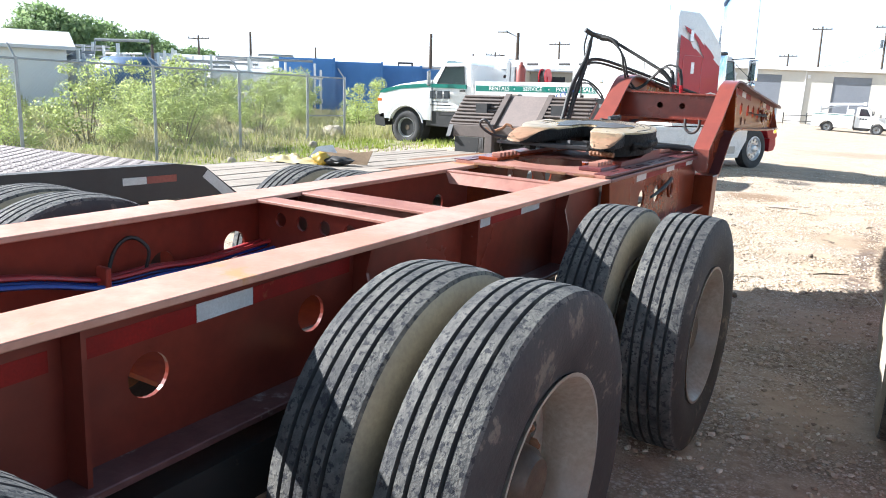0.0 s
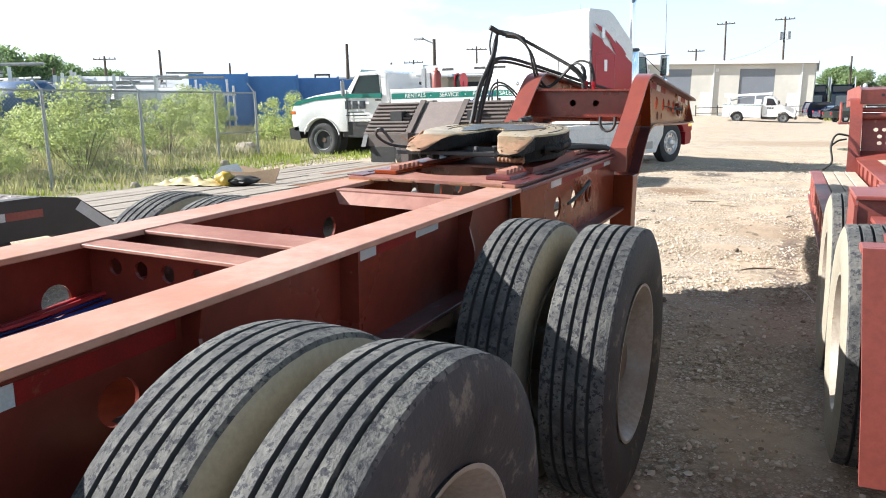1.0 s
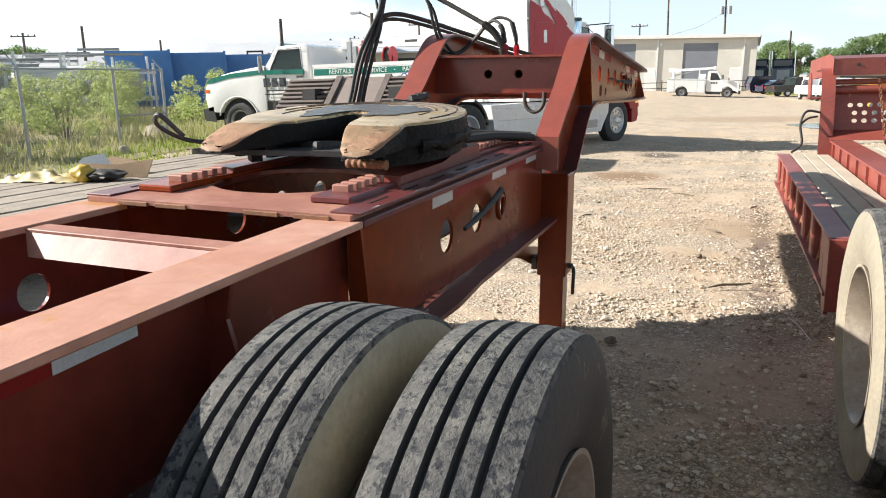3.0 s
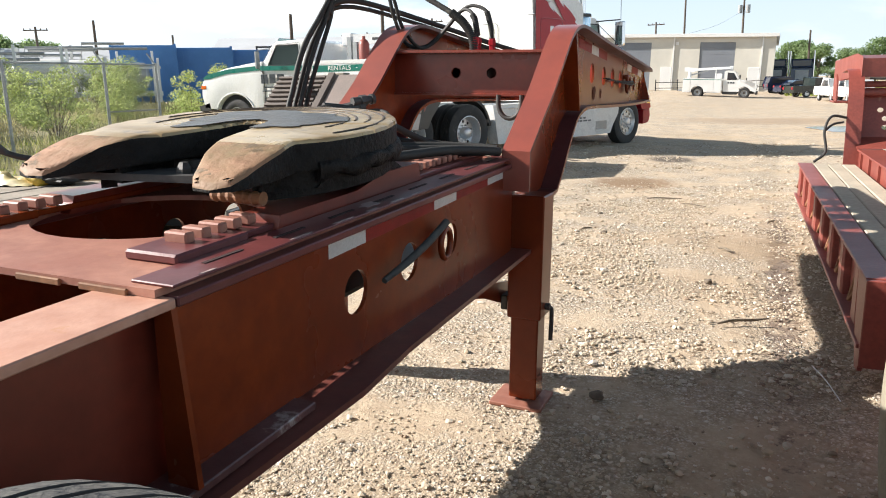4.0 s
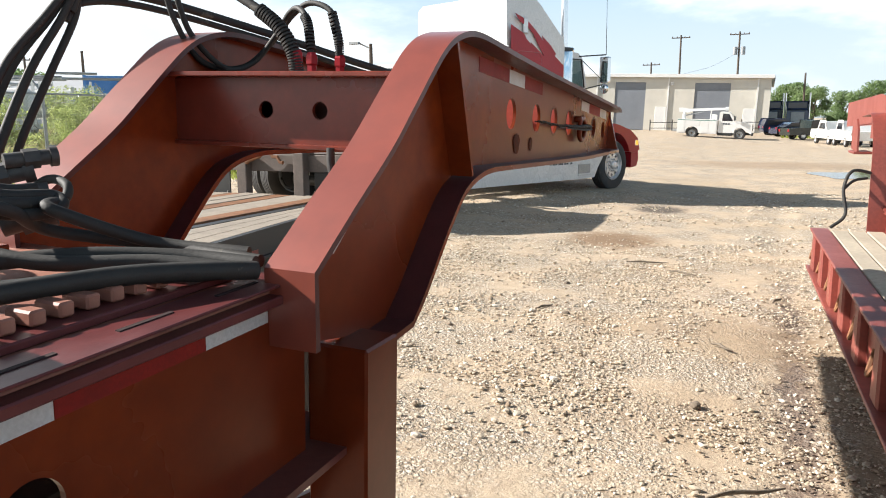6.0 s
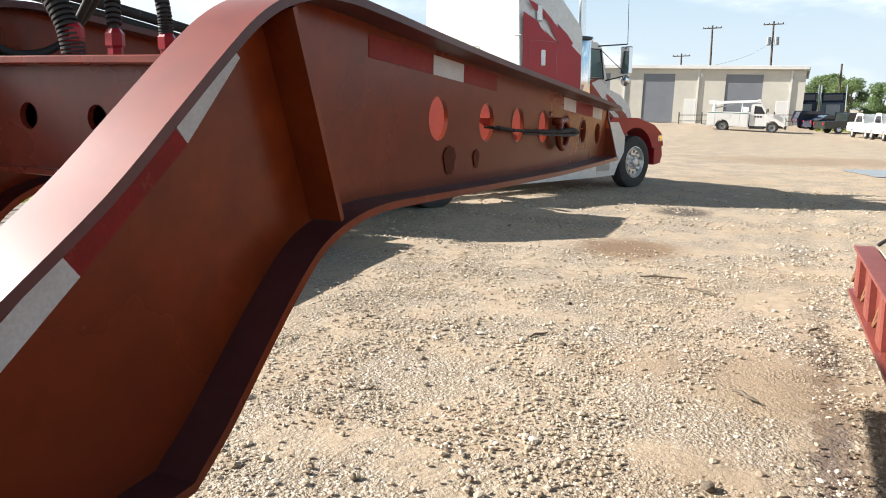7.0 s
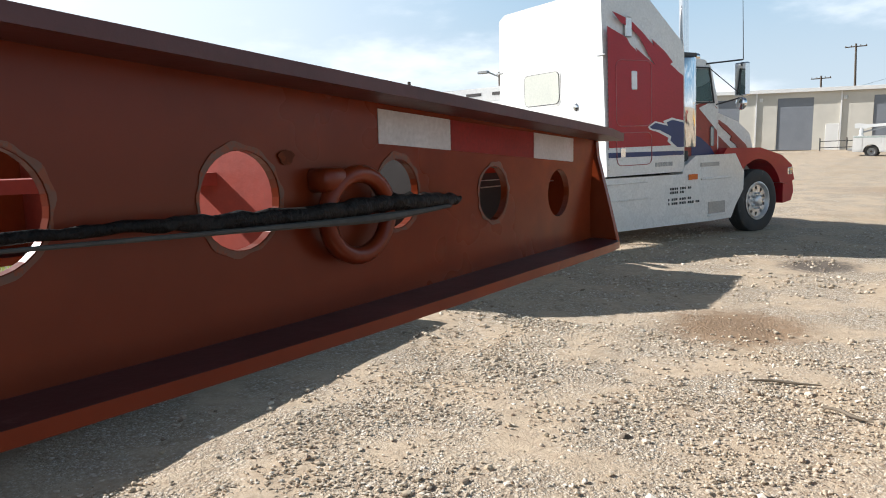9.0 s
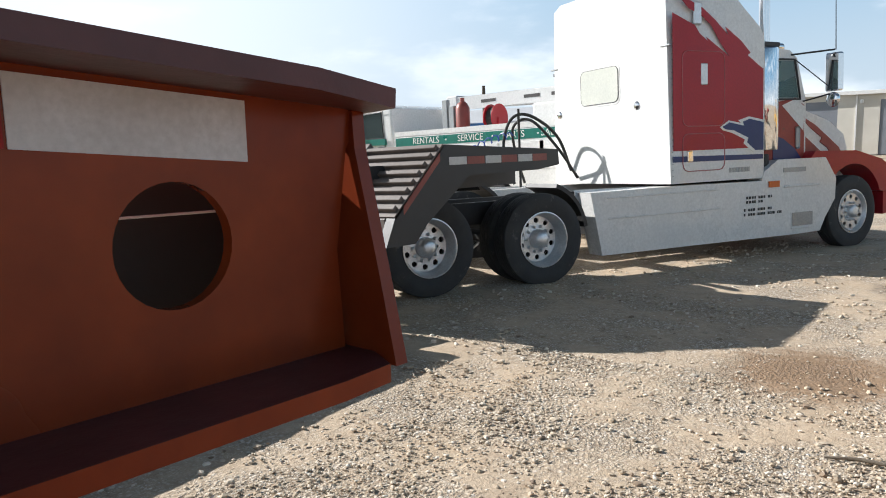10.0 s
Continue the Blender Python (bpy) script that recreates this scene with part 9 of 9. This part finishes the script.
def skid_unit(x, y, turn, seed):
    """White process skid: tanks, a frame and pipes."""
    r = random.Random(seed)
    z0 = gz(x, y)
    t = thing("equipment_skid", (x, y, z0), "white skid-mounted tanks and pipes in the next yard", "machinery", "skids in the next yard")
    t.rotation_euler = (0, 0, radians(turn))
    I = Matrix.Identity(4)
    bm = bmesh.new()
    box(bm, -3.2, 3.2, -1.1, 1.1, 0.3, 0.5)
    for xx in np.arange(-3.1, 3.2, 1.55):
        for yy in (-1.05, 1.05):
            box(bm, xx - 0.05, xx + 0.05, yy - 0.05, yy + 0.05, 0.0, r.uniform(1.6, 2.6))
    box(bm, -3.2, 3.2, -1.1, -1.0, 1.5, 1.6)
    put("frame", finish(bm, "frame"), WHITE_TRIM, t, m=I)
    for i in range(3):
        bm = bmesh.new()
        xx = -2.2 + i * 2.1 + r.uniform(-0.3, 0.3)
        if r.random() < 0.5:
            lathe(bm, [(0.0, 0.5), (0.55, 0.55), (0.55, 1.9), (0.3, 2.1), (0.0, 2.15)], 16, axis="z", centre=(xx, 0, 0))
        else:
            lathe(bm, [(0.0, -1.0), (0.4, -0.95), (0.55, -0.8), (0.55, 0.8), (0.4, 0.95), (0.0, 1.0)], 16, axis="x", centre=(xx, 0, 1.25))
        put("tank", finish(bm, "tank", 40), WHITE_TRIM if r.random() < 0.7 else GALV, t, m=I)
    for i in range(4):
        bm = bmesh.new()
        yy, zz = r.uniform(-1, 1), r.uniform(0.7, 2.2)
        tube(bm, [(-3 + r.uniform(0, 1), yy, zz), (0, yy, zz), (0.05, yy, zz + 0.5), (r.uniform(1.5, 3), yy, zz + 0.5)], 0.06, 8, smooth=False)
        put("pipe", finish(bm, "pipe", 40), GALV, t, m=I)


for i, (dx, dy, d, tn) in enumerate(((-0.84, 0.543, 33, 30), (-0.815, 0.579, 34, 40), (-0.785, 0.62, 35, 45), (-0.755, 0.656, 37, 40), (-0.86, 0.51, 40, 60), (-0.80, 0.60, 44, 30), (-0.72, 0.694, 40, 50), (-0.83, 0.558, 48, 10))):
    skid_unit(*dirpos(dx, dy, d), tn, i)
x, y = dirpos(-0.818, 0.575, 30)
bm = bmesh.new()
lathe(bm, [(0.0, -1.1), (0.6, -1.0), (0.75, -0.8), (0.75, 0.8), (0.6, 1.0), (0.0, 1.1)], 18, axis="x", centre=(0, 0, 1.25))
box(bm, -0.9, 0.9, -0.5, 0.5, 0.0, 0.55)
o = solo("blue_tank", bm, STEEL_BLUE, "dark blue horizontal tank in the next yard", "tank", smooth=40)
o.matrix_basis = pose(x, y, gz(x, y), 0, 0, 25)
# forklift mast over the containers
x, y = dirpos(-0.575, 0.818, 56)
bm = bmesh.new()
for s in (-0.55, 0.45):
    box(bm, s, s + 0.12, -0.08, 0.08, 0, 3.4)
for z in (1.0, 2.6, 3.3):
    box(bm, -0.55, 0.57, -0.06, 0.06, z, z + 0.12)
box(bm, -0.9, 0.9, 0.1, 2.0, 0.4, 1.5, 0.05)
o = solo("forklift", bm, BLACK, "dark forklift with a tall mast", "forklift")
o.matrix_basis = pose(x, y, gz(x, y), 0, 0, 35)


# ---- parked cars ----
def car(x, y, turn, mtl, label, kind="suv"):
    z0 = gz(x, y)
    t = thing("parked_car", (x, y, z0), label, "car", "cars by the warehouse")
    t.rotation_euler = (0, 0, radians(turn))
    t.scale = (0.8, 0.8, 0.8)
    I = Matrix.Identity(4)
    prof = {"suv": [(-2.2, 0.35), (-2.25, 0.95), (-2.0, 1.65), (-0.2, 1.72), (0.65, 1.15), (1.95, 0.98), (2.2, 0.75), (2.2, 0.35)],
            "sedan": [(-2.3, 0.35), (-2.3, 0.85), (-1.5, 1.0), (-0.9, 1.40), (0.2, 1.42), (0.95, 0.98), (2.1, 0.82), (2.25, 0.6), (2.25, 0.35)],
            "pickup": [(-2.7, 0.45), (-2.75, 1.05), (-0.75, 1.08), (-0.65, 1.75), (0.55, 1.78), (1.1, 1.2), (2.45, 1.08), (2.6, 0.8), (2.6, 0.45)]}[kind]
    bm = bmesh.new()
    prism(bm, prof, -0.92, 0.92, 0.10, 2)
    put("body", finish(bm, "body", 40), mtl, t, m=I)
    win = {"suv": [(-1.9, 1.05), (-1.8, 1.52), (-0.25, 1.58), (0.45, 1.12)], "sedan": [(-1.2, 1.0), (-0.85, 1.32), (0.15, 1.34), (0.7, 1.0)], "pickup": [(-0.6, 1.18), (-0.55, 1.64), (0.45, 1.66), (0.85, 1.2)]}[kind]
    bm = bmesh.new()
    loft(bm, win, "x", -0.93, 0.93)
    put("window", finish(bm, "window"), GLASS_DARK, t, m=I)
    for yy in (-1.4, 1.4):
        for s in (1, -1):
            w = put("wheel", HUBM, None, t, m=pose(s * 0.82, yy, 0.36, 0, 0, 0 if s > 0 else 180) @ Matrix.Diagonal((0.8, 0.68, 0.68, 1)))
            put("tyre", TYRE_CLEAN, None, w, m=I)
            put("rim", RIM_FRONT, None, w, m=I)
    for s in (-0.8, 0.62):
        bm = bmesh.new()
        box(bm, s, s + 0.18, prof[1][0] - 0.02, prof[1][0] + 0.05, 0.75, 0.95)
        put("tail_lamp", finish(bm, "tail_lamp"), TRUCK_RED, t, m=I)


car(0.9, 71.5, -75, SUV, "dark blue sport utility car parked beside the warehouse")
car(1.7, 69.0, -65, SUV, "dark blue sedan parked beside the warehouse", "sedan")
car(2.65, 65.0, -60, DARK_GREEN, "dark green pickup truck parked beside the warehouse", "pickup")
car(3.5, 57.0, 15, WHITE, "white pickup truck parked on the yard", "pickup")
car(4.1, 52.0, 10, WHITE, "white pickup truck parked on the yard", "pickup")


def bobtail(x, y, turn):
    """A parked tractor seen from the front, far off."""
    t = thing("parked_tractor", (x, y, gz(x, y)), "white parked tractor with a chrome grille and two stacks", "truck", "parked tractors")
    t.rotation_euler = (0, 0, radians(turn))
    I = Matrix.Identity(4)
    bm = bmesh.new()
    prism(bm, [(-1.4, 0.7), (-1.4, 2.9), (-0.3, 2.9), (0.0, 2.1), (1.4, 1.9), (1.5, 0.7)], -1.0, 1.0, 0.08, 2)
    put("cab", finish(bm, "cab", 40), SUV, t, m=I)
    bm = bmesh.new()
    box(bm, -0.6, 0.6, 1.5, 1.56, 0.8, 1.8, 0.02)
    box(bm, -1.15, 1.15, 1.55, 1.7, 0.4, 0.75, 0.03)
    put("grille", finish(bm, "grille"), GALV, t, m=I)
    for s in (-1.1, 1.1):
        bm = bmesh.new()
        cyl(bm, (s, -0.4, 1.0), (s, -0.4, 3.7), 0.09, 10)
        put("stack", finish(bm, "stack", 40), CHROME, t, m=I)
    bm = bmesh.new()
    box(bm, -0.85, 0.85, -0.28, -0.02, 2.2, 2.75)
    put("windscreen", finish(bm, "windscreen"), GLASS_DARK, t, m=I)
    for s in (1, -1):
        w = put("wheel", HUB_FRONT, None, t, m=pose(s * 0.95, 0.7, 0.5, 0, 0, 0 if s > 0 else 180))
        put("tyre", TYRE_CLEAN, None, w, m=I)
        put("rim", RIM_FRONT, None, w, m=I)


bobtail(-0.1, 90.0, 180)
bobtail(2.3, 88.0, 180)
# backhoe beyond the red lowboy
bm = bmesh.new()
prism(bm, [(-1.2, 0.6), (-1.2, 1.3), (-0.4, 1.35), (-0.4, 2.5), (0.9, 2.5), (1.0, 1.3), (2.2, 1.2), (2.2, 0.6)], -0.8, 0.8, 0.06, 2)
bh = thing("backhoe_loader", (4.6, 24.0, 0), "yellow backhoe loader with a dark cab", "loader")
put("body", finish(bm, "body", 40), MACHINE_Y, bh, m=Matrix.Identity(4))
bm = bmesh.new()
loft(bm, [(-0.3, 1.4), (-0.3, 2.4), (0.8, 2.4), (0.9, 1.4)], "x", -0.82, 0.82)
put("cab_glass", finish(bm, "cab_glass"), GLASS_DARK, bh, m=Matrix.Identity(4))
bm = bmesh.new()
tube(bm, [(0, -1.2, 0.9), (0, -2.4, 2.4), (0, -3.2, 1.2)], 0.14, 8, smooth=False)
box(bm, -0.4, 0.4, -3.5, -3.0, 0.5, 1.2, 0.05)
put("digging_arm", finish(bm, "digging_arm"), MACHINE_Y, bh, m=Matrix.Identity(4))
for yy, sc in ((-0.5, 1.15), (1.6, 0.85)):
    for s in (1, -1):
        w = put("wheel", HUB_FRONT, None, bh, m=pose(s * 0.85, yy, 0.51 * sc, 0, 0, 0 if s > 0 else 180) @ Matrix.Diagonal((1, sc, sc, 1)))
        put("tyre", TYRE_CLEAN, None, w, m=Matrix.Identity(4))
        put("rim", RIM_STEEL, None, w, m=Matrix.Identity(4))
bh.rotation_euler = (0, 0, radians(40))
